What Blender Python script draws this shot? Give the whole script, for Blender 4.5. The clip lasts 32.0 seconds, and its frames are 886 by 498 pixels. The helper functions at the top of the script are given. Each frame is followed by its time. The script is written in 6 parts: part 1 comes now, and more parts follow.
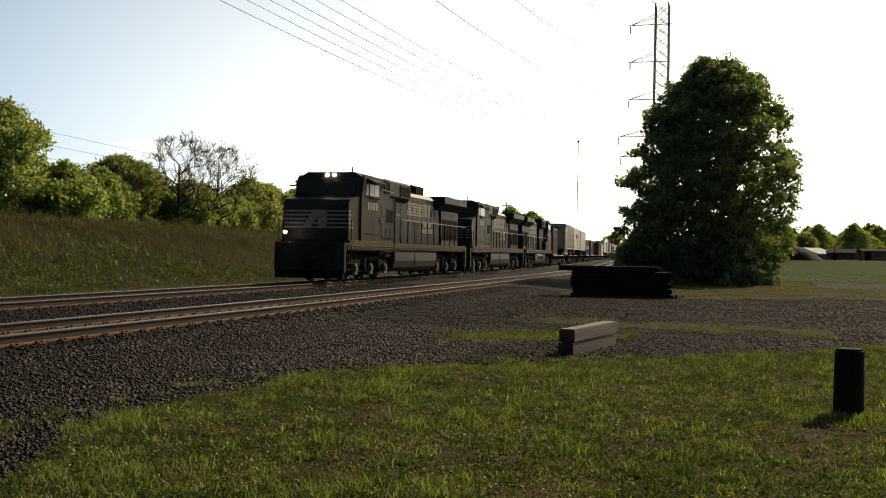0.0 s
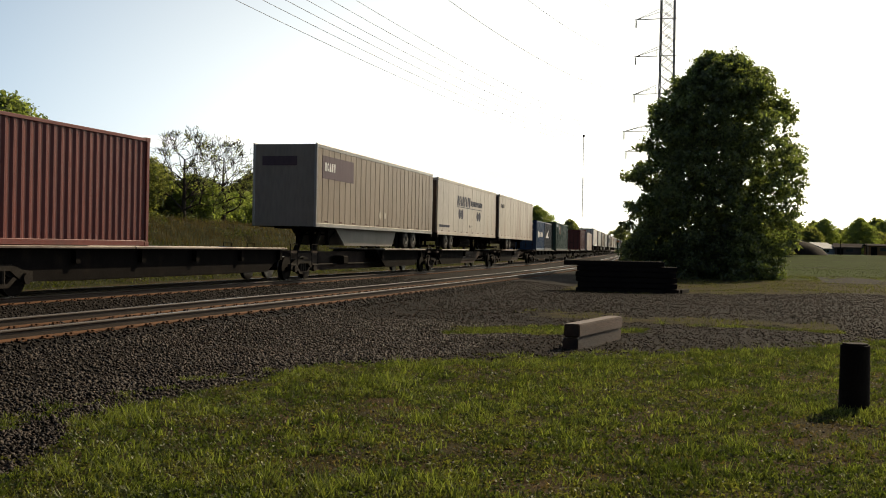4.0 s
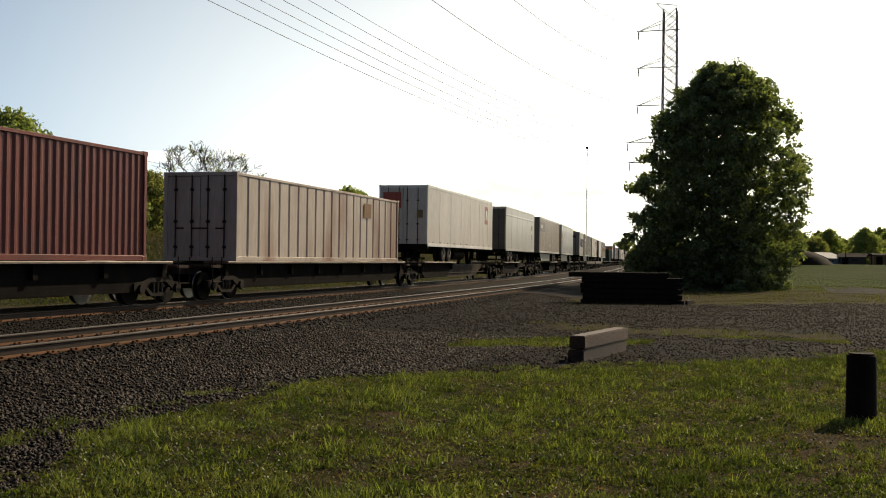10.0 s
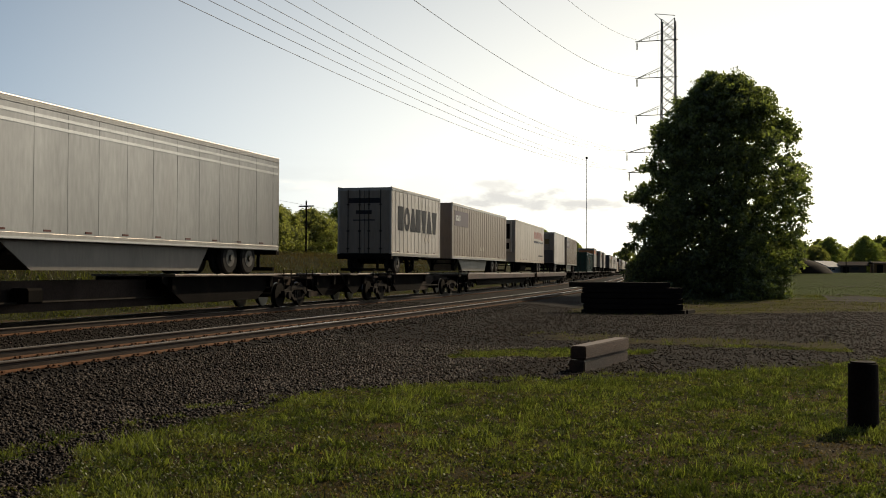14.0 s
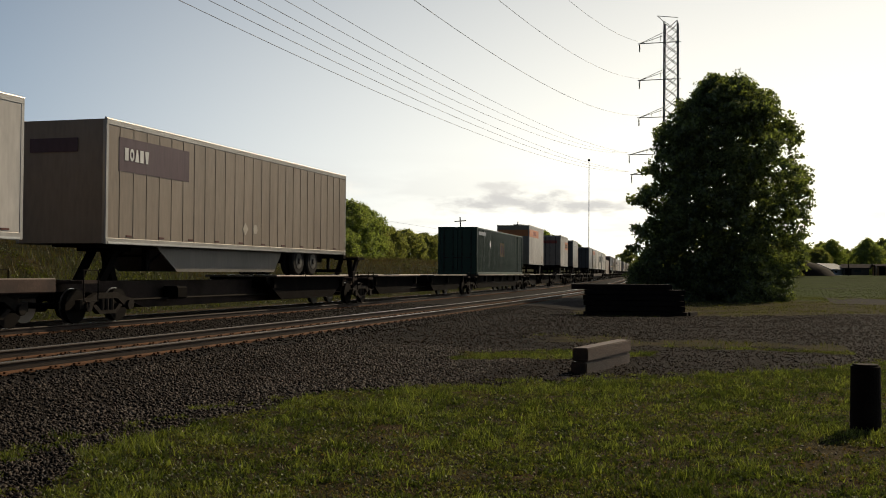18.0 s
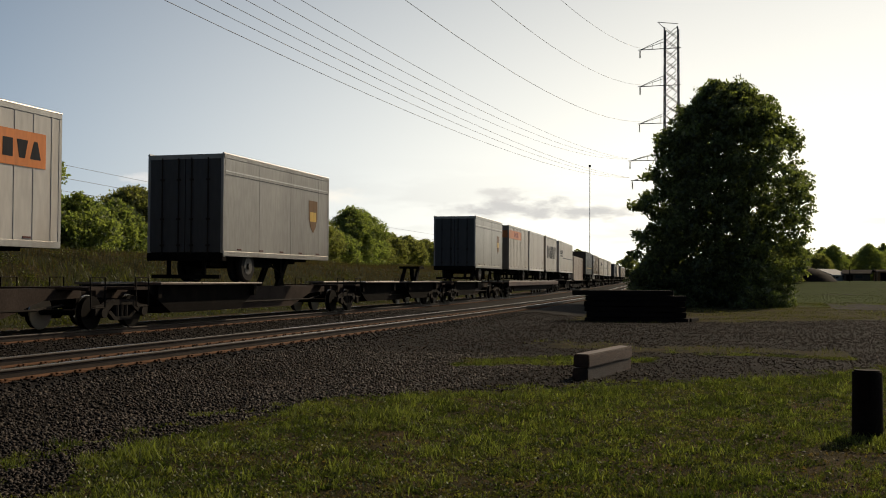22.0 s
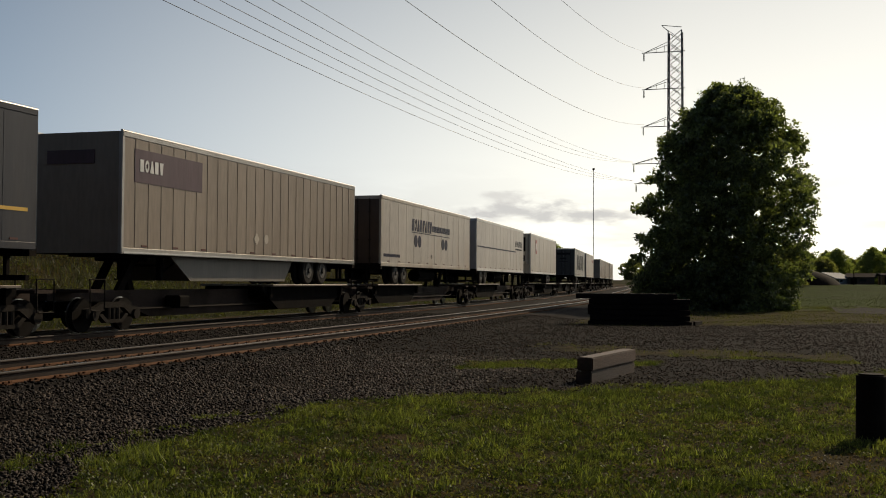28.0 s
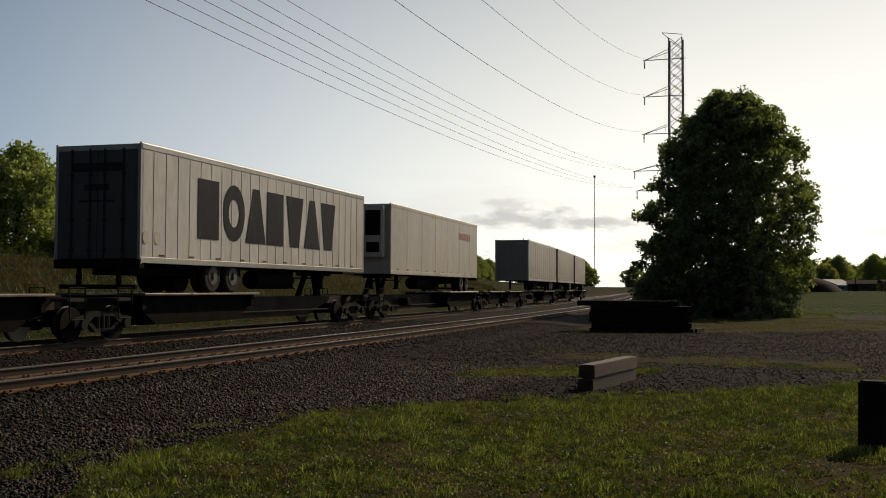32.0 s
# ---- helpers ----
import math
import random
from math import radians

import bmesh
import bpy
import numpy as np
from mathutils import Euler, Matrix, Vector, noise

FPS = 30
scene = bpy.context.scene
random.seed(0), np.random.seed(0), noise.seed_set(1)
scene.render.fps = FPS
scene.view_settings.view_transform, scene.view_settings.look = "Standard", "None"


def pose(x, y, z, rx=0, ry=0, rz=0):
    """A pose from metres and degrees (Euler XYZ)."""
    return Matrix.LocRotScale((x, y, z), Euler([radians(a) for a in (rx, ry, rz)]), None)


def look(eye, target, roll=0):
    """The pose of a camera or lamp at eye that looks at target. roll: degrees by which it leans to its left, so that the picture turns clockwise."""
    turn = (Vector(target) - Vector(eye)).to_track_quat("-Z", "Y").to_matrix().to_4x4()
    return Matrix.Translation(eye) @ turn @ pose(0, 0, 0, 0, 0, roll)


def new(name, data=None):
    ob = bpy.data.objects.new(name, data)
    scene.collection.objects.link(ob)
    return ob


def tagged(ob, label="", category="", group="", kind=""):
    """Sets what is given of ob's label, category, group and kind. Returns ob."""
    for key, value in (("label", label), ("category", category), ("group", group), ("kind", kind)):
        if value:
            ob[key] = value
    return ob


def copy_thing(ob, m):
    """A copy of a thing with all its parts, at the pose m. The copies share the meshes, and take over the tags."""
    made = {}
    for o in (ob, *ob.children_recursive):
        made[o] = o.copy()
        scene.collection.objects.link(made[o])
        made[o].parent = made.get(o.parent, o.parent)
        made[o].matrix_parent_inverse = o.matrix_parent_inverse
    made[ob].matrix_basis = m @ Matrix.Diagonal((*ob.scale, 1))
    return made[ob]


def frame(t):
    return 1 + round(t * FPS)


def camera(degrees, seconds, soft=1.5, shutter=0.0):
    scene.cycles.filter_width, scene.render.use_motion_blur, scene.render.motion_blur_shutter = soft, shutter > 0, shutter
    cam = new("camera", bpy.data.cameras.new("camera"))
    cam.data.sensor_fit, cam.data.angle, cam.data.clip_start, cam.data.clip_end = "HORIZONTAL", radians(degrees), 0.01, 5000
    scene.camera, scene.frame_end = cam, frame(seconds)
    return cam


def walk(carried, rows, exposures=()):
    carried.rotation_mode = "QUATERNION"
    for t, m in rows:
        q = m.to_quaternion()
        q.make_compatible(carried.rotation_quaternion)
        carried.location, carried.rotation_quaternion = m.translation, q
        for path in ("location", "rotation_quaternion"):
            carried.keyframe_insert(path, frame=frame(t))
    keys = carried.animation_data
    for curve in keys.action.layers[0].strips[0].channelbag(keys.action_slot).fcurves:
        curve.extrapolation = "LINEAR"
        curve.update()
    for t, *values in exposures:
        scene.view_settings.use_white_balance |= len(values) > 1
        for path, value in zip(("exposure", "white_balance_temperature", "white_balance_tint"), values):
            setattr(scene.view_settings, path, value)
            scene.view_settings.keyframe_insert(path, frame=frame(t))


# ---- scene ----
# ---- camera and walk ----
EYE_Z = 1.32
cam = camera(45.9, 32.0, soft=1.0)
PATH = [
    (0, 90.150, -1.083, 17.124), (0.5, 90.205, -1.047, 17.114), (1, 90.214, -1.102, 17.063), (1.5, 90.202, -1.015, 17.057),
    (2, 90.035, -1.199, 17.086), (2.5, 89.944, -1.080, 17.209), (3, 89.779, -1.253, 17.299), (3.5, 89.836, -1.153, 17.324),
    (5.5, 89.825, -1.138, 17.590), (6, 89.752, -1.193, 17.635), (6.5, 89.921, -1.051, 17.619), (7, 90.161, -0.923, 17.583),
    (7.5, 90.250, -0.800, 17.592), (8, 90.365, -0.765, 17.586), (8.5, 90.337, -0.815, 17.610), (9, 90.381, -0.746, 17.625),
    (9.5, 90.439, -0.714, 17.641), (10, 90.545, -0.671, 17.647), (10.5, 90.601, -0.636, 17.712), (11, 90.698, -0.565, 17.704),
    (11.5, 90.611, -0.640, 17.755), (12, 90.646, -0.694, 17.742), (12.5, 90.769, -0.603, 17.722), (13, 90.924, -0.479, 17.703),
    (13.5, 91.050, -0.359, 17.675), (14, 91.156, -0.269, 17.665), (14.5, 91.288, -0.246, 17.661), (16.5, 91.433, -0.355, 17.720),
    (17, 91.439, -0.251, 17.689), (17.5, 91.413, -0.205, 17.711), (18, 91.248, -0.383, 17.783), (18.5, 91.164, -0.558, 17.842),
    (19, 91.246, -0.476, 17.839), (19.5, 91.424, -0.417, 17.850), (20, 91.497, -0.356, 17.853), (20.5, 91.568, -0.311, 17.821),
    (21, 91.632, -0.257, 17.790), (21.5, 91.612, -0.280, 17.787), (22, 91.597, -0.281, 17.838), (22.5, 91.635, -0.276, 17.830),
    (23, 91.695, -0.211, 17.808), (23.5, 91.684, -0.200, 17.805), (24, 91.426, -0.442, 17.876), (24.5, 91.401, -0.451, 17.926),
    (25, 91.427, -0.491, 17.965), (25.5, 91.589, -0.335, 17.973), (27.5, 91.779, -0.276, 18.022), (28, 91.753, -0.381, 18.029),
    (28.5, 91.872, -0.308, 18.032), (29, 92.045, -0.226, 18.050), (29.5, 92.066, -0.128, 18.053), (30, 91.948, -0.258, 18.133),
    (30.5, 91.904, -0.330, 18.110), (31, 91.916, -0.450, 18.117), (31.5, 92.073, -0.277, 18.097), (32, 92.169, -0.248, 18.099),
]
walk(cam, [(t, pose(0, 0, EYE_Z, rx, ry, rz)) for t, rx, ry, rz in PATH],
     exposures=[(0, 0.30, 6650, 5), (9, 0.26, 6650, 5), (14, -0.16, 6600, 6), (20, -0.36, 6550, 7), (32, -0.46, 6500, 7)])

# ---- world and sun ----
SUN_AZ, SUN_EL = 22.0, 35.0          # degrees to the right of +y, above the horizon


def make_world():
    w = bpy.data.worlds.new("evening_sky")
    scene.world = w
    w.use_nodes = True
    nt = w.node_tree
    bg = nt.nodes["Background"]
    sky = nt.nodes.new("ShaderNodeTexSky")
    sky.sky_type = "NISHITA"
    sky.sun_disc = False
    sky.sun_elevation = radians(SUN_EL)
    sky.sun_rotation = radians(SUN_AZ)
    sky.air_density, sky.dust_density, sky.ozone_density = 0.75, 1.5, 2.0
    # pale haze along the horizon, and thin grey cloud low in it
    tc = nt.nodes.new("ShaderNodeTexCoord")
    sep = nt.nodes.new("ShaderNodeSeparateXYZ")
    mp = nt.nodes.new("ShaderNodeMapping")
    mp.inputs["Location"].default_value = (0.35, 0.1, 0.2)
    mp.inputs["Scale"].default_value = (1.6, 1.6, 11.0)
    nz = nt.nodes.new("ShaderNodeTexNoise")
    nz.inputs["Scale"].default_value = 3.0
    nz.inputs["Detail"].default_value = 8
    nz.inputs["Roughness"].default_value = 0.6
    rp = nt.nodes.new("ShaderNodeValToRGB")
    rp.color_ramp.elements[0].position, rp.color_ramp.elements[1].position = 0.47, 0.60
    haze, band = nt.nodes.new("ShaderNodeMapRange"), nt.nodes.new("ShaderNodeMapRange")
    haze.inputs["From Min"].default_value, haze.inputs["From Max"].default_value = 0.50, 0.02
    toward = nt.nodes.new("ShaderNodeVectorMath")
    toward.operation = "DOT_PRODUCT"
    toward.inputs[1].default_value = (math.sin(radians(SUN_AZ)), math.cos(radians(SUN_AZ)), 0)
    side = nt.nodes.new("ShaderNodeMapRange")
    side.inputs["From Min"].default_value, side.inputs["From Max"].default_value = -0.3, 0.93
    side.inputs["To Min"].default_value = 0.04
    veil = nt.nodes.new("ShaderNodeMath")
    veil.operation = "MULTIPLY"
    band.inputs["From Min"].default_value, band.inputs["From Max"].default_value = 0.115, 0.05
    band.inputs["To Max"].default_value = 0.35
    mul = nt.nodes.new("ShaderNodeMath")
    mul.operation = "MULTIPLY"
    mix1, mix2 = nt.nodes.new("ShaderNodeMixRGB"), nt.nodes.new("ShaderNodeMixRGB")
    hue = nt.nodes.new("ShaderNodeMixRGB")
    hue.inputs["Color1"].default_value = (7.0, 10.0, 14.0, 1)
    hue.inputs["Color2"].default_value = (27.0, 25.6, 22.8, 1)
    mix2.inputs["Color2"].default_value = (10.0, 9.8, 9.8, 1)
    ln = nt.links.new
    ln(tc.outputs["Generated"], sep.inputs["Vector"])
    ln(tc.outputs["Generated"], mp.inputs["Vector"])
    ln(mp.outputs["Vector"], nz.inputs["Vector"])
    ln(nz.outputs["Fac"], rp.inputs["Fac"])
    ln(sep.outputs["Z"], haze.inputs["Value"])
    ln(sep.outputs["Z"], band.inputs["Value"])
    ln(rp.outputs["Color"], mul.inputs[0])
    ln(band.outputs["Result"], mul.inputs[1])
    pale = nt.nodes.new("ShaderNodeHueSaturation")
    pale.inputs["Saturation"].default_value, pale.inputs["Value"].default_value = 0.9, 0.84
    ln(sky.outputs["Color"], pale.inputs["Color"])
    ln(pale.outputs["Color"], mix1.inputs["Color1"])
    ln(tc.outputs["Generated"], toward.inputs[0])
    ln(toward.outputs["Value"], side.inputs["Value"])
    ln(haze.outputs["Result"], veil.inputs[0])
    ln(side.outputs["Result"], veil.inputs[1])
    ln(veil.outputs["Value"], mix1.inputs["Fac"])
    warm = nt.nodes.new("ShaderNodeMapRange")
    warm.inputs["From Min"].default_value, warm.inputs["From Max"].default_value = 0.34, 0.86
    ln(toward.outputs["Value"], warm.inputs["Value"])
    ln(warm.outputs["Result"], hue.inputs["Fac"])
    ln(hue.outputs["Color"], mix1.inputs["Color2"])
    ln(mix1.outputs["Color"], mix2.inputs["Color1"])
    ln(mul.outputs["Value"], mix2.inputs["Fac"])
    # single clouds low over the horizon: azimuth, height, half width and half height in degrees, colour
    def calc(op, a, b):
        n = nt.nodes.new("ShaderNodeMath")
        n.operation = op
        for i, v in enumerate((a, b)):
            if isinstance(v, (int, float)):
                n.inputs[i].default_value = v
            else:
                ln(v, n.inputs[i])
        return n.outputs["Value"]

    azimuth = calc("ARCTAN2", sep.outputs["X"], sep.outputs["Y"])
    puff = nt.nodes.new("ShaderNodeTexNoise")
    puff.inputs["Scale"].default_value, puff.inputs["Detail"].default_value, puff.inputs["Roughness"].default_value = 26.0, 7, 0.62
    pm = nt.nodes.new("ShaderNodeMapping")
    pm.inputs["Scale"].default_value = (1, 1, 2.6)
    ln(tc.outputs["Generated"], pm.inputs["Vector"])
    ln(pm.outputs["Vector"], puff.inputs["Vector"])
    shade = mix2.outputs["Color"]
    for az0, el0, wa, we, colour, most in ((-12.6, 3.7, 6.0, 0.75, (11.3, 10.9, 10.8), 0.85), (-14.6, 4.6, 1.8, 0.45, (13.0, 12.4, 12.0), 0.7), (-28.6, 5.6, 1.9, 0.55, (20, 18.5, 17), 0.8),
                                           (-24.6, 4.5, 3.6, 0.42, (20, 18.5, 16.5), 0.75), (-33.0, 5.2, 2.2, 0.35, (17, 16, 15.5), 0.6), (-3.0, 2.6, 5.0, 0.4, (15, 14.5, 14), 0.5)):
        ea = calc("DIVIDE", calc("SUBTRACT", azimuth, radians(az0)), radians(wa))
        ee = calc("DIVIDE", calc("SUBTRACT", sep.outputs["Z"], math.sin(radians(el0))), radians(we))
        body = calc("SUBTRACT", 1.0, calc("ADD", calc("MULTIPLY", ea, ea), calc("MULTIPLY", ee, ee)))
        body = calc("ADD", body, calc("MULTIPLY", calc("SUBTRACT", puff.outputs["Fac"], 0.52), 5.0))
        soft_edge = nt.nodes.new("ShaderNodeMapRange")
        soft_edge.interpolation_type = "SMOOTHSTEP"
        soft_edge.inputs["From Min"].default_value, soft_edge.inputs["From Max"].default_value = -0.3, 1.3
        soft_edge.inputs["To Max"].default_value = most
        ln(body, soft_edge.inputs["Value"])
        cloud = nt.nodes.new("ShaderNodeMixRGB")
        cloud.inputs["Color2"].default_value = (*colour, 1)
        ln(shade, cloud.inputs["Color1"])
        ln(soft_edge.outputs["Result"], cloud.inputs["Fac"])
        shade = cloud.outputs["Color"]
    ln(shade, bg.inputs["Color"])
    bg.inputs["Strength"].default_value = 0.07


make_world()
sun_data = bpy.data.lights.new("sun", "SUN")
sun_data.energy, sun_data.angle, sun_data.color = 4.6, radians(0.6), (1.0, 0.81, 0.58)
sun = new("sun", sun_data)
_az, _el = radians(SUN_AZ), radians(SUN_EL)
sun.matrix_world = look((60 * math.sin(_az), 60 * math.cos(_az), 40), (60 * math.sin(_az) - math.sin(_az) * math.cos(_el), 60 * math.cos(_az) - math.cos(_az) * math.cos(_el), 40 - math.sin(_el)))


# ---- materials ----
def material(name, color, rough=0.7, metal=0.0, vary=0.25, scale=3.0, fine=40.0, bump=0.15, spot=None, spot_amount=0.0,
             stretch=(1, 1, 1), spread=0.0, spec=0.4, island=0.0, ripple=0.0):
    """A principled surface whose colour varies at two scales, with stains of a second colour and a fine relief."""
    m = bpy.data.materials.new(name)
    m.use_nodes = True
    nt = m.node_tree
    ln, nn = nt.links.new, nt.nodes.new
    b = nt.nodes["Principled BSDF"]
    b.inputs["Roughness"].default_value, b.inputs["Metallic"].default_value = rough, metal
    b.inputs["Specular IOR Level"].default_value = spec
    tc = nn("ShaderNodeTexCoord")
    mp = nn("ShaderNodeMapping")
    mp.inputs["Scale"].default_value = stretch
    ln(tc.outputs["Object"], mp.inputs["Vector"])
    big, small = nn("ShaderNodeTexNoise"), nn("ShaderNodeTexNoise")
    big.inputs["Scale"].default_value, big.inputs["Detail"].default_value = scale, 6
    small.inputs["Scale"].default_value, small.inputs["Detail"].default_value = fine, 5
    ln(mp.outputs["Vector"], big.inputs["Vector"])
    ln(mp.outputs["Vector"], small.inputs["Vector"])
    add = nn("ShaderNodeMath")
    add.operation = "ADD"
    ln(big.outputs["Fac"], add.inputs[0])
    ln(small.outputs["Fac"], add.inputs[1])
    rng = nn("ShaderNodeMapRange")
    rng.inputs["From Min"].default_value, rng.inputs["From Max"].default_value = 0.6, 1.4
    rng.inputs["To Min"].default_value, rng.inputs["To Max"].default_value = 1 - vary, 1 + vary
    ln(add.outputs["Value"], rng.inputs["Value"])
    col = nn("ShaderNodeMixRGB")
    col.blend_type = "MULTIPLY"
    col.inputs["Fac"].default_value = 1.0
    col.inputs["Color1"].default_value = (*color, 1)
    ln(rng.outputs["Result"], col.inputs["Color2"])
    last = col.outputs["Color"]
    if spread or island:
        oi = nn("ShaderNodeNewGeometry" if island else "ShaderNodeObjectInfo")
        spread = spread or island
        r2 = nn("ShaderNodeMapRange")
        r2.inputs["To Min"].default_value, r2.inputs["To Max"].default_value = 1 - spread, 1 + spread
        ln(oi.outputs["Random Per Island" if island else "Random"], r2.inputs["Value"])
        c2 = nn("ShaderNodeMixRGB")
        c2.blend_type = "MULTIPLY"
        c2.inputs["Fac"].default_value = 1.0
        ln(last, c2.inputs["Color1"])
        ln(r2.outputs["Result"], c2.inputs["Color2"])
        last = c2.outputs["Color"]
    if spot:
        sp = nn("ShaderNodeTexNoise")
        sp.inputs["Scale"].default_value, sp.inputs["Detail"].default_value = scale * 0.6, 8
        mp2 = nn("ShaderNodeMapping")
        mp2.inputs["Scale"].default_value = stretch
        mp2.inputs["Location"].default_value = (7.3, 2.1, 4.4)
        ln(tc.outputs["Object"], mp2.inputs["Vector"])
        ln(mp2.outputs["Vector"], sp.inputs["Vector"])
        rr = nn("ShaderNodeMapRange")
        rr.inputs["From Min"].default_value, rr.inputs["From Max"].default_value = 0.62 - 0.3 * spot_amount, 0.78 - 0.2 * spot_amount
        rr.inputs["To Max"].default_value = min(1.0, 0.5 + spot_amount)
        ln(sp.outputs["Fac"], rr.inputs["Value"])
        c3 = nn("ShaderNodeMixRGB")
        c3.inputs["Color2"].default_value = (*spot, 1)
        ln(rr.outputs["Result"], c3.inputs["Fac"])
        ln(last, c3.inputs["Color1"])
        last = c3.outputs["Color"]
    ln(last, b.inputs["Base Color"])
    if bump:
        bp = nn("ShaderNodeBump")
        bp.inputs["Strength"].default_value, bp.inputs["Distance"].default_value = bump, 0.02
        ln(small.outputs["Fac"], bp.inputs["Height"])
        ln(bp.outputs["Normal"], b.inputs["Normal"])
        if ripple:
            wave, mp3, bp2 = nn("ShaderNodeTexNoise"), nn("ShaderNodeMapping"), nn("ShaderNodeBump")
            mp3.inputs["Scale"].default_value = (1.0, 1.5, 0.22)
            wave.inputs["Scale"].default_value, wave.inputs["Detail"].default_value = 1.6, 3
            bp2.inputs["Strength"].default_value, bp2.inputs["Distance"].default_value = ripple, 0.05
            ln(tc.outputs["Object"], mp3.inputs["Vector"])
            ln(mp3.outputs["Vector"], wave.inputs["Vector"])
            ln(wave.outputs["Fac"], bp2.inputs["Height"])
            ln(bp.outputs["Normal"], bp2.inputs["Normal"])
            ln(bp2.outputs["Normal"], b.inputs["Normal"])
    return m


def leaf_material(name, color, glow=0.5, vary=0.35, gloss=0.08):
    """Leaves that let light through, each leaf a little different."""
    m = bpy.data.materials.new(name)
    m.use_nodes = True
    nt = m.node_tree
    ln, nn = nt.links.new, nt.nodes.new
    nt.nodes.remove(nt.nodes["Principled BSDF"])
    out = nt.nodes["Material Output"]
    geo = nn("ShaderNodeNewGeometry")
    rng = nn("ShaderNodeMapRange")
    rng.inputs["To Min"].default_value, rng.inputs["To Max"].default_value = 1 - vary, 1 + vary
    ln(geo.outputs["Random Per Island"], rng.inputs["Value"])
    col = nn("ShaderNodeMixRGB")
    col.blend_type = "MULTIPLY"
    col.inputs["Fac"].default_value = 1
    col.inputs["Color1"].default_value = (*color, 1)
    ln(rng.outputs["Result"], col.inputs["Color2"])
    d, tr, gl = nn("ShaderNodeBsdfDiffuse"), nn("ShaderNodeBsdfTranslucent"), nn("ShaderNodeBsdfGlossy")
    gl.inputs["Roughness"].default_value = 0.5
    gl.inputs["Color"].default_value = (0.3, 0.32, 0.28, 1)
    warm = nn("ShaderNodeMixRGB")
    warm.blend_type = "MULTIPLY"
    warm.inputs["Fac"].default_value = 1
    warm.inputs["Color2"].default_value = (1.5, 1.6, 0.6, 1)
    ln(col.outputs["Color"], d.inputs["Color"])
    ln(col.outputs["Color"], warm.inputs["Color1"])
    ln(warm.outputs["Color"], tr.inputs["Color"])
    mx, mx2 = nn("ShaderNodeMixShader"), nn("ShaderNodeMixShader")
    mx.inputs["Fac"].default_value = glow
    mx2.inputs["Fac"].default_value = gloss
    ln(d.outputs[0], mx.inputs[1])
    ln(tr.outputs[0], mx.inputs[2])
    ln(mx.outputs[0], mx2.inputs[1])
    ln(gl.outputs[0], mx2.inputs[2])
    ln(mx2.outputs[0], out.inputs["Surface"])
    return m


def glow_material(name, color, strength):
    m = bpy.data.materials.new(name)
    m.use_nodes = True
    b = m.node_tree.nodes["Principled BSDF"]
    b.inputs["Emission Color"].default_value = (*color, 1)
    b.inputs["Emission Strength"].default_value = strength
    return m


M = {}
M["soil"] = material("grassy_soil", (0.036, 0.031, 0.014), 0.95, vary=0.8, scale=2.2, fine=40, bump=1.0, spot=(0.068, 0.043, 0.026), spot_amount=0.32, spec=0.03)
M["gravel"] = material("grey_gravel", (0.0125, 0.0096, 0.0078), 0.9, vary=0.7, scale=1.3, fine=30, bump=1.0, spot=(0.009, 0.0075, 0.0066), spot_amount=0.3, spec=0.05)
M["trackbed"] = material("oily_ballast_bed", (0.012, 0.0095, 0.008), 0.9, vary=0.6, scale=1.3, fine=30, bump=1.0, spot=(0.02, 0.014, 0.010), spot_amount=0.25, spec=0.06)
M["oilstone"] = material("oily_ballast_stone", (0.016, 0.0122, 0.0098), 0.65, vary=0.3, scale=2.0, fine=30, bump=0.2, island=0.85, spec=0.1)
M["dirt"] = material("bare_dirt", (0.055, 0.040, 0.027), 0.95, vary=0.35, scale=1.5, fine=22, bump=0.6, spec=0.02)
M["field"] = material("far_meadow", (0.038, 0.050, 0.015), 0.95, vary=0.4, scale=0.15, fine=3, bump=0.3, spot=(0.07, 0.062, 0.03), spot_amount=0.2, spec=0.02)
M["bank"] = material("weedy_bank", (0.027, 0.028, 0.012), 0.95, vary=0.6, scale=0.5, fine=8, bump=0.8, spot=(0.045, 0.033, 0.019), spot_amount=0.3, spec=0.02)
M["stone"] = material("ballast_stone", (0.031, 0.0232, 0.0176), 0.6, vary=0.3, scale=2.0, fine=30, bump=0.2, island=0.92, spec=0.14)
M["yardstone"] = material("brown_yard_gravel", (0.029, 0.0212, 0.0158), 0.7, vary=0.3, scale=2.0, fine=30, bump=0.2, island=0.9, spec=0.08)
M["rail"] = material("brown_rail_side", (0.026, 0.0165, 0.0115), 0.6, 0.0, vary=0.45, scale=2, fine=60, bump=0.2, spec=0.2)
M["railfoot"] = material("rusty_rail_foot", (0.098, 0.046, 0.022), 0.8, 0.0, vary=0.5, scale=3, fine=50, bump=0.3, spec=0.12)
M["railtop"] = material("polished_rail_head", (0.26, 0.24, 0.21), 0.22, 1.0, vary=0.3, scale=2, fine=40, bump=0.02)
M["tie"] = material("weathered_tie", (0.028, 0.022, 0.019), 0.9, vary=0.4, scale=2, fine=30, bump=0.4, stretch=(0.3, 2, 2), spec=0.08)
M["timber"] = material("weathered_timber", (0.078, 0.045, 0.030), 0.6, vary=0.7, scale=2.5, fine=35, bump=0.5, stretch=(2, 0.15, 2), spot=(0.03, 0.02, 0.016), spot_amount=0.4, spec=0.3)
M["darkwood"] = material("dark_creosoted_wood", (0.016, 0.012, 0.010), 0.85, vary=0.4, scale=3, fine=40, bump=0.35, spec=0.08)
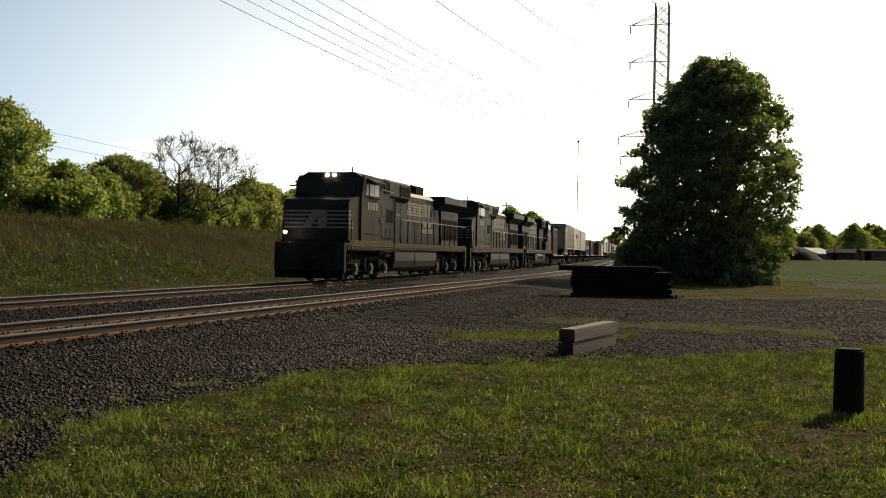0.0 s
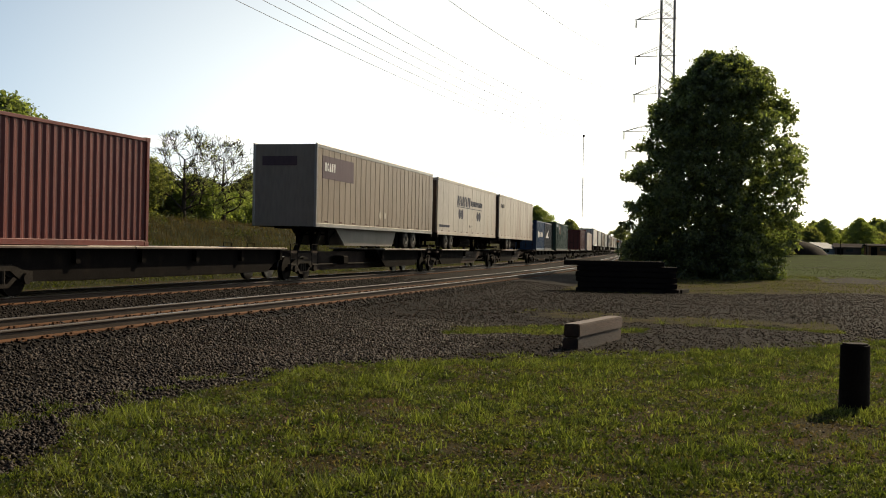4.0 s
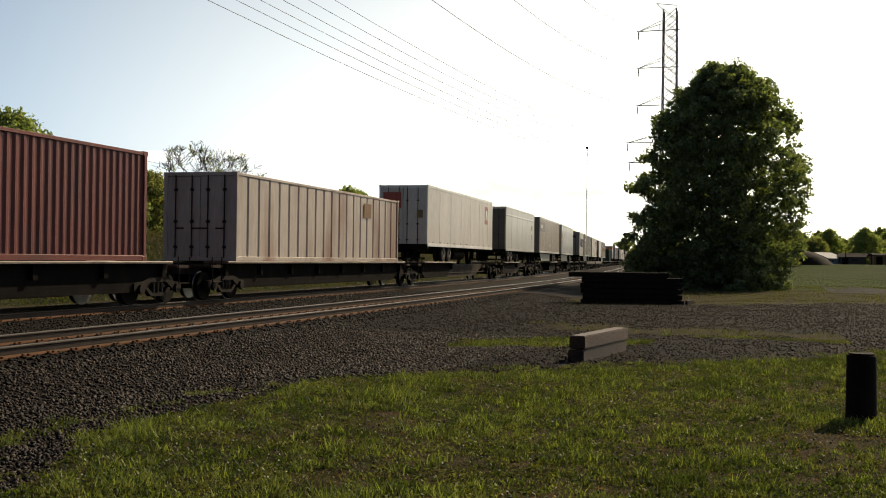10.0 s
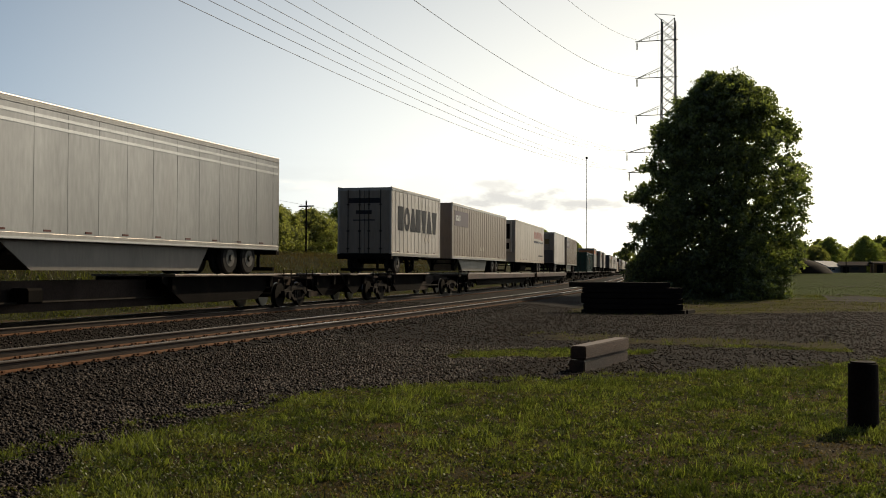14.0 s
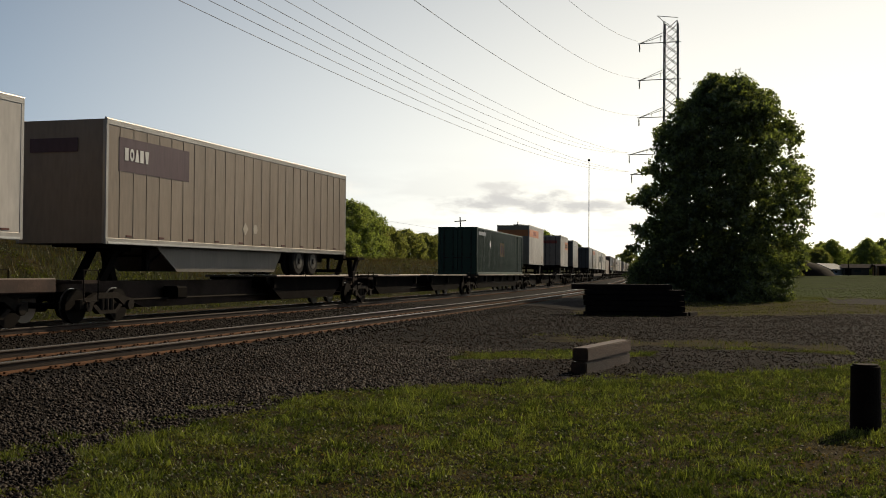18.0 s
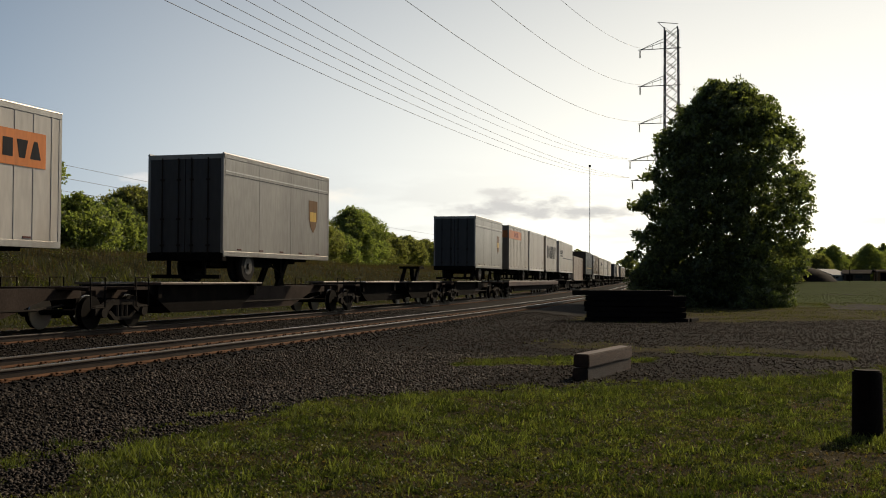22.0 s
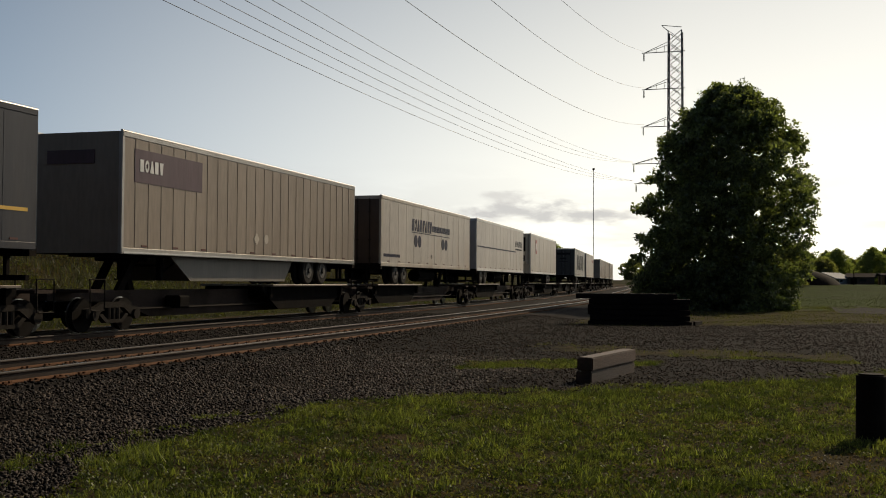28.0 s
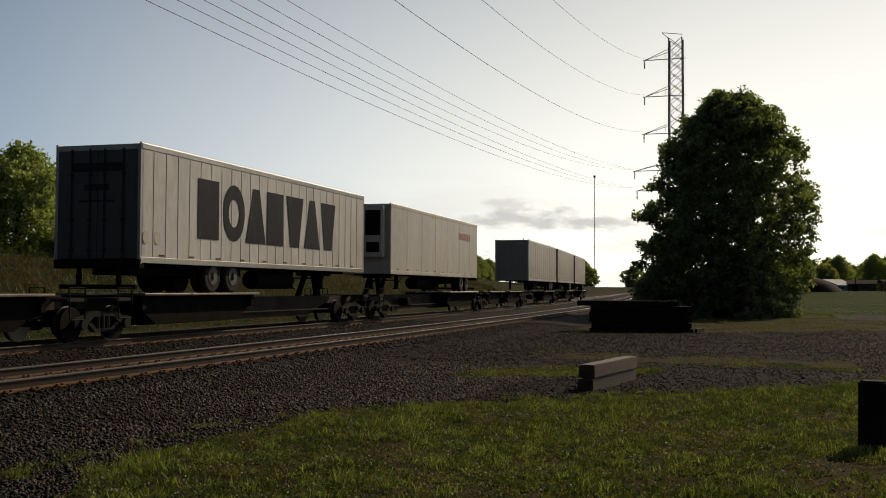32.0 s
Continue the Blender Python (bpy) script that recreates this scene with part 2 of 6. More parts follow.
M["steel"] = material("galvanised_lattice_steel", (0.12, 0.12, 0.123), 0.55, 0.6, vary=0.15, bump=0.05)
M["wire"] = material("aluminium_conductor", (0.24, 0.24, 0.25), 0.6, 0.2, vary=0.1, bump=0)
M["bark"] = material("grey_bark", (0.045, 0.036, 0.03), 0.95, vary=0.4, scale=4, fine=25, bump=0.5, stretch=(1, 1, 0.3), spec=0.08)
M["leaf"] = leaf_material("tree_leaf", (0.135, 0.160, 0.076), 0.55, 0.6, 0.16)
# leaf colour lightened to hold the haze over the far woods
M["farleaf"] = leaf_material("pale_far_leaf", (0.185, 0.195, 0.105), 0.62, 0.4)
M["leaf2"] = leaf_material("spring_leaf", (0.20, 0.232, 0.105), 0.62, 0.45)
M["leaf3"] = leaf_material("olive_leaf", (0.20, 0.205, 0.105), 0.62, 0.45)
M["grass"] = leaf_material("grass_blade", (0.128, 0.146, 0.050), 0.46, 0.75)
M["clover"] = leaf_material("clover_leaf", (0.050, 0.064, 0.018), 0.46, 0.7)
M["cover"] = leaf_material("olive_ground_leaf", (0.094, 0.094, 0.034), 0.42, 0.75)
M["weed"] = leaf_material("bank_weed", (0.060, 0.064, 0.025), 0.45, 0.6)
M["straw"] = leaf_material("dry_grass", (0.13, 0.092, 0.054), 0.35, 0.5)
M["stalk"] = leaf_material("brown_dead_stalk", (0.074, 0.054, 0.033), 0.35, 0.4)


# ---- mesh building ----
class Shape:
    """Collects boxes, tubes and prisms for one mesh."""

    def __init__(self):
        self.v, self.f, self.m = [], [], []

    def add(self, verts, faces, mi=0):
        n = len(self.v)
        self.v.extend(verts)
        self.f.extend([tuple(i + n for i in f) for f in faces])
        self.m.extend([mi] * len(faces))
        return self

    def box(self, x0, x1, y0, y1, z0, z1, c=0.0, mi=0):
        """An upright box; c chamfers the edges along its longest side."""
        if c <= 0:
            v = [(x, y, z) for x in (x0, x1) for y in (y0, y1) for z in (z0, z1)]
            return self.add(v, [(0, 1, 3, 2), (4, 6, 7, 5), (0, 4, 5, 1), (2, 3, 7, 6), (0, 2, 6, 4), (1, 5, 7, 3)], mi)
        size = (x1 - x0, y1 - y0, z1 - z0)
        ax = size.index(max(size))
        lo, hi = (x0, y0, z0), (x1, y1, z1)
        a, b = [i for i in range(3) if i != ax]
        ring = [(lo[a] + c, lo[b]), (hi[a] - c, lo[b]), (hi[a], lo[b] + c), (hi[a], hi[b] - c),
                (hi[a] - c, hi[b]), (lo[a] + c, hi[b]), (lo[a], hi[b] - c), (lo[a], lo[b] + c)]
        v = []
        for s in (lo[ax], hi[ax]):
            for p, q in ring:
                w = [0, 0, 0]
                w[ax], w[a], w[b] = s, p, q
                v.append(tuple(w))
        f = [(i, (i + 1) % 8, 8 + (i + 1) % 8, 8 + i) for i in range(8)] + [tuple(range(7, -1, -1)), tuple(range(8, 16))]
        return self.add(v, f, mi)

    def prism(self, pts, y0, y1, axis="y", mi=0):
        """A convex or simple outline drawn out along an axis: pts are (x, z) for y, (y, z) for x, (x, y) for z."""
        n = len(pts)
        mk = {"y": lambda p, s: (p[0], s, p[1]), "x": lambda p, s: (s, p[0], p[1]), "z": lambda p, s: (p[0], p[1], s)}[axis]
        v = [mk(p, y0) for p in pts] + [mk(p, y1) for p in pts]
        return self.add(v, [(i, (i + 1) % n, n + (i + 1) % n, n + i) for i in range(n)] + [tuple(range(n - 1, -1, -1)), tuple(range(n, 2 * n))], mi)

    def tube(self, p, q, r, r2=None, n=8, mi=0):
        """A round bar from p to q, tapering from r to r2."""
        p, q = Vector(p), Vector(q)
        r2 = r if r2 is None else r2
        d = (q - p).normalized()
        a = d.orthogonal().normalized()
        b = d.cross(a)
        v = []
        for c, s in ((p, r), (q, r2)):
            for i in range(n):
                t = 2 * math.pi * i / n
                v.append(tuple(c + (a * math.cos(t) + b * math.sin(t)) * s))
        return self.add(v, [(i, (i + 1) % n, n + (i + 1) % n, n + i) for i in range(n)] + [tuple(range(n - 1, -1, -1)), tuple(range(n, 2 * n))], mi)

    def path(self, pts, r, n=6, mi=0, closed=False):
        """One bent round bar through the points."""
        pts = [Vector(p) for p in pts]
        k = len(pts)
        v = []
        a = None
        for i, p in enumerate(pts):
            d = (pts[min(i + 1, k - 1)] - pts[max(i - 1, 0)]).normalized()
            a = d.orthogonal().normalized() if a is None else (a - d * a.dot(d)).normalized()
            b = d.cross(a)
            rr = r[i] if isinstance(r, (list, tuple)) else r
            v += [tuple(p + (a * math.cos(2 * math.pi * j / n) + b * math.sin(2 * math.pi * j / n)) * rr) for j in range(n)]
        f = [(i * n + j, i * n + (j + 1) % n, (i + 1) * n + (j + 1) % n, (i + 1) * n + j) for i in range(k - 1) for j in range(n)]
        return self.add(v, f + [tuple(range(n - 1, -1, -1)), tuple(range((k - 1) * n, k * n))], mi)

    def mesh(self, name, mats, smooth=False):
        me = bpy.data.meshes.new(name)
        me.from_pydata(self.v, [], self.f)
        for m in (mats if isinstance(mats, (list, tuple)) else [mats]):
            me.materials.append(m)
        if any(self.m):
            me.polygons.foreach_set("material_index", self.m)
        if smooth:
            me.polygons.foreach_set("use_smooth", [True] * len(self.f))
        me.validate()
        me.update()
        return me


def part(name, shape, mat, parent, label="", smooth=False):
    """Links a shape as one mesh object under a thing or a part."""
    ob = new(name, shape if isinstance(shape, bpy.types.Mesh) else shape.mesh(name, mat, smooth))
    ob.parent = parent
    if label:
        ob["label"] = label
    return ob


def thing(name, label, category, group="", kind=""):
    return tagged(new(name), label, category, group, kind)


# ---- plan: two curved tracks, camera at the origin ----
CURVE, STRAIGHT_FROM = 9.868e-4, 117.2
NEAR_C, FAR_C = -11.19, -16.85       # track centres where they pass abeam of the camera
GROUND_Z = -0.34


def bend(y):
    """How far the tracks swing to -x by the place y along them."""
    if y < STRAIGHT_FROM:
        return -CURVE * y * y / 2
    return -CURVE * STRAIGHT_FROM ** 2 / 2 - CURVE * STRAIGHT_FROM * (y - STRAIGHT_FROM)


def bend_slope(y):
    return -CURVE * min(y, STRAIGHT_FROM)


def track_pose(y, centre, z=0.0):
    return Matrix.Translation((centre + bend(y), y, z)) @ Matrix.Rotation(-math.atan(bend_slope(y)), 4, "Z")


def smooth01(a, b, x):
    t = min(1.0, max(0.0, (x - a) / (b - a)))
    return t * t * (3 - 2 * t)


def wob(x, y, s, seed=0.0):
    return noise.noise(Vector((x * s + seed, y * s - seed, seed * 0.37)))


def ground_z(x, y):
    u = x - bend(max(-60.0, min(y, 500.0)))
    z = GROUND_Z + 0.05 * wob(x, y, 0.25) + 0.02 * wob(x, y, 1.3, 5)
    # ballast bed under both tracks
    z = z + (-0.188 - z) * (smooth01(-7.6, -9.3, u) * smooth01(-20.6, -18.9, u))
    # weedy bank behind the far track
    if u < -21 and u > -400:
        top = 2.45 + 0.25 * wob(x, y, 0.08, 9)
        z = z + (top - z) * smooth01(-22.5, -33, u) + 0.16 * wob(x, y, 0.7, 3) * smooth01(-22.5, -25, u)
    # the meadow rises beyond the yard
    return z + 1.5 * smooth01(130, 200, y) * smooth01(-7, 1, u - 0.02 * y)


def grass_edge(y):
    """x of the edge between the ballast and the grass, by y, for the near ground."""
    return float(np.interp(y, (5, 6.8, 8.1, 9.7, 11.4, 13.0, 14.0, 15.1, 16.4, 18.3, 20.6, 44), (-5.0, -5.4, -5.9, -6.05, -5.9, -5.7, -4.9, -3.6, -2.1, -0.5, 1.5, 20.4)))


def region(x, y):
    """What covers the ground: 0 grass, 1 gravel, 2 dirt, 3 meadow, 4 bank, 5 track bed."""
    u = x - bend(max(-60.0, min(y, 500.0)))
    w = 0.5 * wob(x, y, 0.5, 2) + 0.3 * wob(x, y, 2.1, 4)
    if 126 < y < 130.5 and u > -4:
        return 1
    if u < -22.6 + w * 1.2:
        return 4
    if u < -20.4 + 0.5 * w:
        return 2
    if -21.2 + w < u < -9.4 + 0.4 * w:
        return 5
    if u < -5.8 + w * 0.6 and y > 13.3:
        if y < 40 or u < -7.2 + w:
            return 1
    if y <= 13.3 and u < grass_edge(y) + w * 0.45:
        return 1
    # strips of weeds across the gravel yard
    if 24.5 + w < y + 0.25 * x + 1.2 < 27.6 + w * 2 and x < 1.5 and w > -0.15:
        return 0
    if abs(y - (20.3 + 0.55 * (x + 5))) < 0.95 + 1.3 * w and x < -2.4:
        return 2 if w < 0.12 else 0
    if x < grass_edge(y) + w * 0.5 and y < 44 + 0.6 * x + w * 5:
        return 1
    if y > 44 + 0.6 * x + w * 5:
        band = math.sin(0.11 * y + 2 * w + 0.04 * x)
        if y < 95 and band > 0.72 and x > 3:
            return 1
        return 3 if y > 70 else 0
    if wob(x, y, 0.42, 11) + 0.5 * wob(x, y, 1.7, 7) > 0.52:
        return 2
    return 0


def graded(a, b, step, far, growth=1.22):
    mid = list(np.arange(a, b + step, step))
    lo, hi, s = [], [], step
    p, q = mid[0], mid[-1]
    while p > -far or q < far:
        s *= growth
        p, q = p - s, q + s
        lo.append(p)
        hi.append(q)
    return lo[::-1] + mid + hi


def make_ground():
    xs, ys = graded(-46, 14, 0.25, 3500, 1.16), graded(-3, 62, 0.25, 3500)
    ys = [y for y in ys if y < 62] + [62 + 2.4 * k for k in range(70)] + [y for y in ys if y > 234]
    nx, ny = len(xs), len(ys)
    verts = [(x, y, ground_z(x, y)) for y in ys for x in xs]
    faces, mi = [], []
    for j in range(ny - 1):
        for i in range(nx - 1):
            faces.append((j * nx + i, j * nx + i + 1, (j + 1) * nx + i + 1, (j + 1) * nx + i))
            r = region((xs[i] + xs[i + 1]) / 2, (ys[j] + ys[j + 1]) / 2)
            mi.append(0 if r == 2 and ys[j] < 19 else r)
    me = bpy.data.meshes.new("ground")
    me.from_pydata(verts, [], faces)
    for k in ("soil", "gravel", "dirt", "field", "bank", "trackbed"):
        me.materials.append(M[k])
    me.polygons.foreach_set("material_index", mi)
    me.polygons.foreach_set("use_smooth", [True] * len(faces))
    me.update()
    return tagged(new("ground", me), "grassy ground with grey gravel yard and weedy bank", "ground", kind="structure")


make_ground()

# ---- tracks ----
def sweep(profile, centre, offset, y0, y1, z=0.0):
    """A profile of (x, z) points drawn along a track; faces whose middle lies on top get the second material."""
    s = Shape()
    ys, y = [], y0
    while y < y1:
        ys.append(y)
        y += 2.5 if y < 130 else 25
    ys.append(y1)
    n = len(profile)
    v = []
    for y in ys:
        m = track_pose(y, centre, z)
        v += [tuple(m @ Vector((offset + px, 0, pz))) for px, pz in profile]
    for k in range(len(ys) - 1):
        for i in range(n):
            j = (i + 1) % n
            top = profile[i][1] > -0.01 and profile[j][1] > -0.01
            s.add([], [])
            s.f.append((k * n + i, k * n + j, (k + 1) * n + j, (k + 1) * n + i))
            foot = profile[i][1] < -0.13 and profile[j][1] < -0.13
            s.m.append(1 if top else 2 if foot else 0)
    s.v = v
    return s


RAIL = [(-0.036, -0.018), (-0.031, -0.007), (-0.026, -0.003), (0.026, -0.003), (0.031, -0.007), (0.036, -0.018), (0.038, -0.035), (0.012, -0.052), (0.010, -0.14), (0.072, -0.165), (0.072, -0.178),
        (-0.072, -0.178), (-0.072, -0.165), (-0.010, -0.14), (-0.012, -0.052), (-0.038, -0.035)]
RAIL_FASTENINGS = M["railfoot"]
tie_mesh = Shape().box(-1.3, 1.3, -0.115, 0.115, -0.36, -0.190, 0.015).mesh("tie", M["tie"])
plate_shape = Shape().box(-0.18, 0.18, -0.1, 0.1, -0.179, -0.166)
for _x in (-0.095, 0.095):
    for _y in (-0.06, 0.06):
        plate_shape.box(_x - 0.02, _x + 0.02, _y - 0.016, _y + 0.016, -0.168, -0.138)
plate_mesh = plate_shape.mesh("tie_plate", RAIL_FASTENINGS)


def make_track(name, centre, label):
    tr = thing(name, label, "railway track", kind="structure")
    for off in (-0.753, 0.753):
        part("rail", sweep(RAIL, centre, off, -60, 620), [M["rail"], M["railtop"], M["railfoot"]], tr)
    rest = Shape()
    y = -40.0
    rng = random.Random(int(-centre * 10))
    while y < 330:
        m = track_pose(y, centre) @ pose(rng.uniform(-0.05, 0.05), 0, rng.uniform(-0.012, 0.004), 0, 0, rng.uniform(-1.2, 1.2))
        if 8 < y < 75:
            t = part("tie", tie_mesh, None, tr)
            t.matrix_basis = m
        else:
            n = len(rest.v)
            rest.v += [tuple(m @ v.co) for v in tie_mesh.vertices]
            fs = [tuple(i + n for i in p.vertices) for p in tie_mesh.polygons]
            rest.f += fs
            rest.m += [0] * len(fs)
        y += 0.56
    tagged(part("far_ties", rest, M["tie"], tr), kind="stuff")
    plates = Shape()
    y = 6.0
    while y < 90:
        for off in (-0.753, 0.753):
            m = track_pose(y, centre) @ Matrix.Translation((off, 0, 0))
            n = len(plates.v)
            plates.v += [tuple(m @ v.co) for v in plate_mesh.vertices]
            fs = [tuple(i + n for i in p.vertices) for p in plate_mesh.polygons]
            plates.f += fs
            plates.m += [0] * len(fs)
        y += 0.56
    tagged(part("tie_plates", plates, RAIL_FASTENINGS, tr), kind="stuff")
    return tr


make_track("track_near", NEAR_C, "near track of rusty rails with bright heads")
make_track("track_far", FAR_C, "far track of rusty rails under the train")

# ---- train paint ----
P = {}
P["black"] = material("sooty_black_paint", (0.0285, 0.0222, 0.0163), 0.46, vary=0.6, scale=1.4, fine=16, bump=0.06, spot=(0.058, 0.042, 0.027), spot_amount=0.34, stretch=(1, 1, 0.35), spec=0.10, ripple=0.14)
P["dustside"] = material("brown_dusted_sill", (0.060, 0.043, 0.027), 0.8, vary=0.6, scale=2.5, fine=20, bump=0.1, spot=(0.026, 0.02, 0.015), spot_amount=0.4, spec=0.1)
P["underframe"] = material("grimy_underframe", (0.0085, 0.0072, 0.0064), 0.85, vary=0.4, scale=2, fine=25, bump=0.2, spot=(0.022, 0.016, 0.012), spot_amount=0.2, spec=0.03)
P["wheel"] = material("worn_steel_wheel", (0.010, 0.0085, 0.0075), 0.75, 0.2, vary=0.3, bump=0.1, spec=0.04)
P["tread"] = material("bright_wheel_tread", (0.45, 0.44, 0.42), 0.3, 1.0, vary=0.1, bump=0)
P["truckside"] = material("dusty_cast_steel", (0.040, 0.033, 0.027), 0.8, 0.1, vary=0.45, scale=4, fine=30, bump=0.25, spec=0.08)
P["freightside"] = material("black_cast_steel", (0.022, 0.0185, 0.0155), 0.8, 0.1, vary=0.5, scale=4, fine=30, bump=0.25, spec=0.06)
P["deck"] = material("dusty_deck_plate", (0.16, 0.13, 0.105), 0.45, 0.25, vary=0.4, scale=2, fine=25, bump=0.12, spot=(0.07, 0.04, 0.028), spot_amount=0.4)
P["spine"] = material("faded_brown_sill", (0.046, 0.034, 0.028), 0.75, vary=0.45, scale=1.5, fine=20, bump=0.15, spot=(0.018, 0.013, 0.011), spot_amount=0.35, spec=0.06)
P["rustsill"] = material("rusty_flat_car_sill", (0.070, 0.042, 0.031), 0.55, vary=0.45, scale=1.2, fine=20, bump=0.1, spot=(0.03, 0.02, 0.016), spot_amount=0.4, spec=0.2)
P["tyre"] = material("trailer_tyre", (0.024, 0.0225, 0.021), 0.85, vary=0.4, fine=60, bump=0.2, spec=0.1)
P["hub"] = material("dull_wheel_hub", (0.075, 0.07, 0.063), 0.6, 0.3, vary=0.5, bump=0.05)
P["glass"] = material("cab_glass", (0.03, 0.036, 0.04), 0.12, vary=0.05, bump=0, spec=0.35)
P["shedroof"] = material("weathered_sheet_roof", (0.17, 0.18, 0.20), 0.7, vary=0.3, scale=0.6, fine=8, bump=0.1, spec=0.1)
P["darkroof"] = material("dark_shed_roof", (0.06, 0.052, 0.048), 0.95, vary=0.3, scale=0.6, fine=8, bump=0.1, spec=0.02)
P["bright"] = material("polished_edge_trim", (0.52, 0.50, 0.47), 0.34, 1.0, vary=0.15, fine=20, bump=0.05)
P["grimewhite"] = material("dull_white_stripe", (0.20, 0.185, 0.155), 0.6, vary=0.5, scale=3, bump=0.05, spec=0.15)
# pale colour that paints the sun's sheen onto the hood chamfer
P["hoodedge"] = material("dusty_hood_edge", (0.17, 0.155, 0.135), 0.55, vary=0.45, scale=3, fine=20, bump=0.05, spec=0.2)
# metallic finish put in for the sunlit glint along the dark handrail
P["handrail"] = material("worn_bright_handrail", (0.14, 0.13, 0.12), 0.3, 0.9, vary=0.3, bump=0.0)
P["journal"] = material("pale_dusty_journal_cover", (0.12, 0.108, 0.09), 0.7, vary=0.5, scale=6, fine=40, bump=0.2, spec=0.15)
P["headlight"] = glow_material("lit_headlight", (1.0, 0.95, 0.85), 18)
P["tank"] = material("dusty_fuel_tank", (0.046, 0.037, 0.028), 0.36, 0.3, vary=0.4, scale=1.5, bump=0.08, ripple=0.1)
PAINT = {
    "red": ((0.13, 0.030, 0.022), (0.07, 0.022, 0.018)), "blue": ((0.022, 0.055, 0.118), (0.02, 0.03, 0.05)), "navy": ((0.022, 0.023, 0.031), (0.04, 0.035, 0.035)),
    "green": ((0.022, 0.050, 0.031), (0.02, 0.035, 0.025)), "grey": ((0.255, 0.210, 0.165), (0.20, 0.16, 0.125)), "white": ((0.49, 0.465, 0.43), (0.36, 0.30, 0.23)),
    "cream": ((0.43, 0.395, 0.345), (0.40, 0.32, 0.24)), "steel": ((0.34, 0.322, 0.295), (0.25, 0.22, 0.19)), "tan": ((0.43, 0.385, 0.32), (0.22, 0.13, 0.08)),
    "rustcream": ((0.41, 0.365, 0.305), (0.23, 0.15, 0.10)), "rustpale": ((0.42, 0.36, 0.31), (0.21, 0.115, 0.08)), "deepblue": ((0.05, 0.065, 0.16), (0.07, 0.07, 0.10)), "purple": ((0.085, 0.052, 0.062), (0.08, 0.06, 0.06)), "orange": ((0.62, 0.20, 0.045), (0.40, 0.16, 0.07)),
    # dark brown and dark grey also paint trailer ends, their shade included
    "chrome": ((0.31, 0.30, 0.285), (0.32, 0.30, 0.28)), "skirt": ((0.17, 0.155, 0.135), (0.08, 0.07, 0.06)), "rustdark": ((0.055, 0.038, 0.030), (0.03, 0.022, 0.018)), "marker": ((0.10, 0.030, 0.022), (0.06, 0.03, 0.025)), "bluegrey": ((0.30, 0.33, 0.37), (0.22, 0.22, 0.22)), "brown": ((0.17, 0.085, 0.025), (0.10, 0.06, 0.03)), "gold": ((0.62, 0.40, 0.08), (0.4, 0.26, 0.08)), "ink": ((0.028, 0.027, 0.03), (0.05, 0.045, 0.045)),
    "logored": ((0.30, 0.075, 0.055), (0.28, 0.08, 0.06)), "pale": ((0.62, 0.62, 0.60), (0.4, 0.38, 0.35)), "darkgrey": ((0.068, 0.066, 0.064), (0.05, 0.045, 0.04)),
    "amber": ((0.15, 0.105, 0.04), (0.05, 0.06, 0.035)), "stripeblue": ((0.035, 0.035, 0.055), (0.07, 0.07, 0.08)), "salmon": ((0.55, 0.19, 0.065), (0.3, 0.14, 0.09)),
}
_paint = {}


def paint(name):
    if name not in _paint:
        c, d = PAINT[name]
        metal = {"steel": 0.55, "chrome": 0.92}.get(name, 0.0)
        _paint[name] = material("weathered_" + name + "_paint", c, 0.36 if metal else 0.42, metal, vary=0.2, scale=0.9, fine=7, bump=0.04,
                                spot=d, spot_amount={"rustcream": 0.42, "rustpale": 0.4, "red": 0.32, "grey": 0.3}.get(name, 0.22), stretch=(1.2, 1.2, 0.3), spec=0.06 if name in ("ink", "stripeblue") else 0.3, ripple=0.22)
    return _paint[name]


MOVES = []                            # things of the train: (object, place along the train)
V0, ACC = 22.755, 0.00908


def on_train(y, L):
    """The pose of a thing of length L whose front is at y on the far track, set along the chord of the curve."""
    turn = -math.atan((bend(y + L) - bend(y)) / L)
    return Matrix.Translation((FAR_C + bend(y), y, 0)) @ Matrix.Rotation(turn, 4, "Z")


def ride(ob, y, L):
    """Puts a thing on the far track at y (clip start) and notes it for motions()."""
    ob.matrix_basis = on_train(y, L)
    MOVES.append((ob, y, L))
    return ob


def wheelset(parent, y, r=0.42, gauge=0.753):
    s = Shape()
    for sx in (-1, 1):
        x = sx * gauge
        s.tube((x - 0.065, y, r), (x + 0.065, y, r), r, n=20)
        s.tube((x - sx * 0.07, y, r), (x - sx * 0.10, y, r), r + 0.025, n=20, mi=1)
    s.tube((-1.05, y, r), (1.05, y, r), 0.075, n=8)
    return part("wheelset", s, [P["wheel"], P["tread"]], parent)


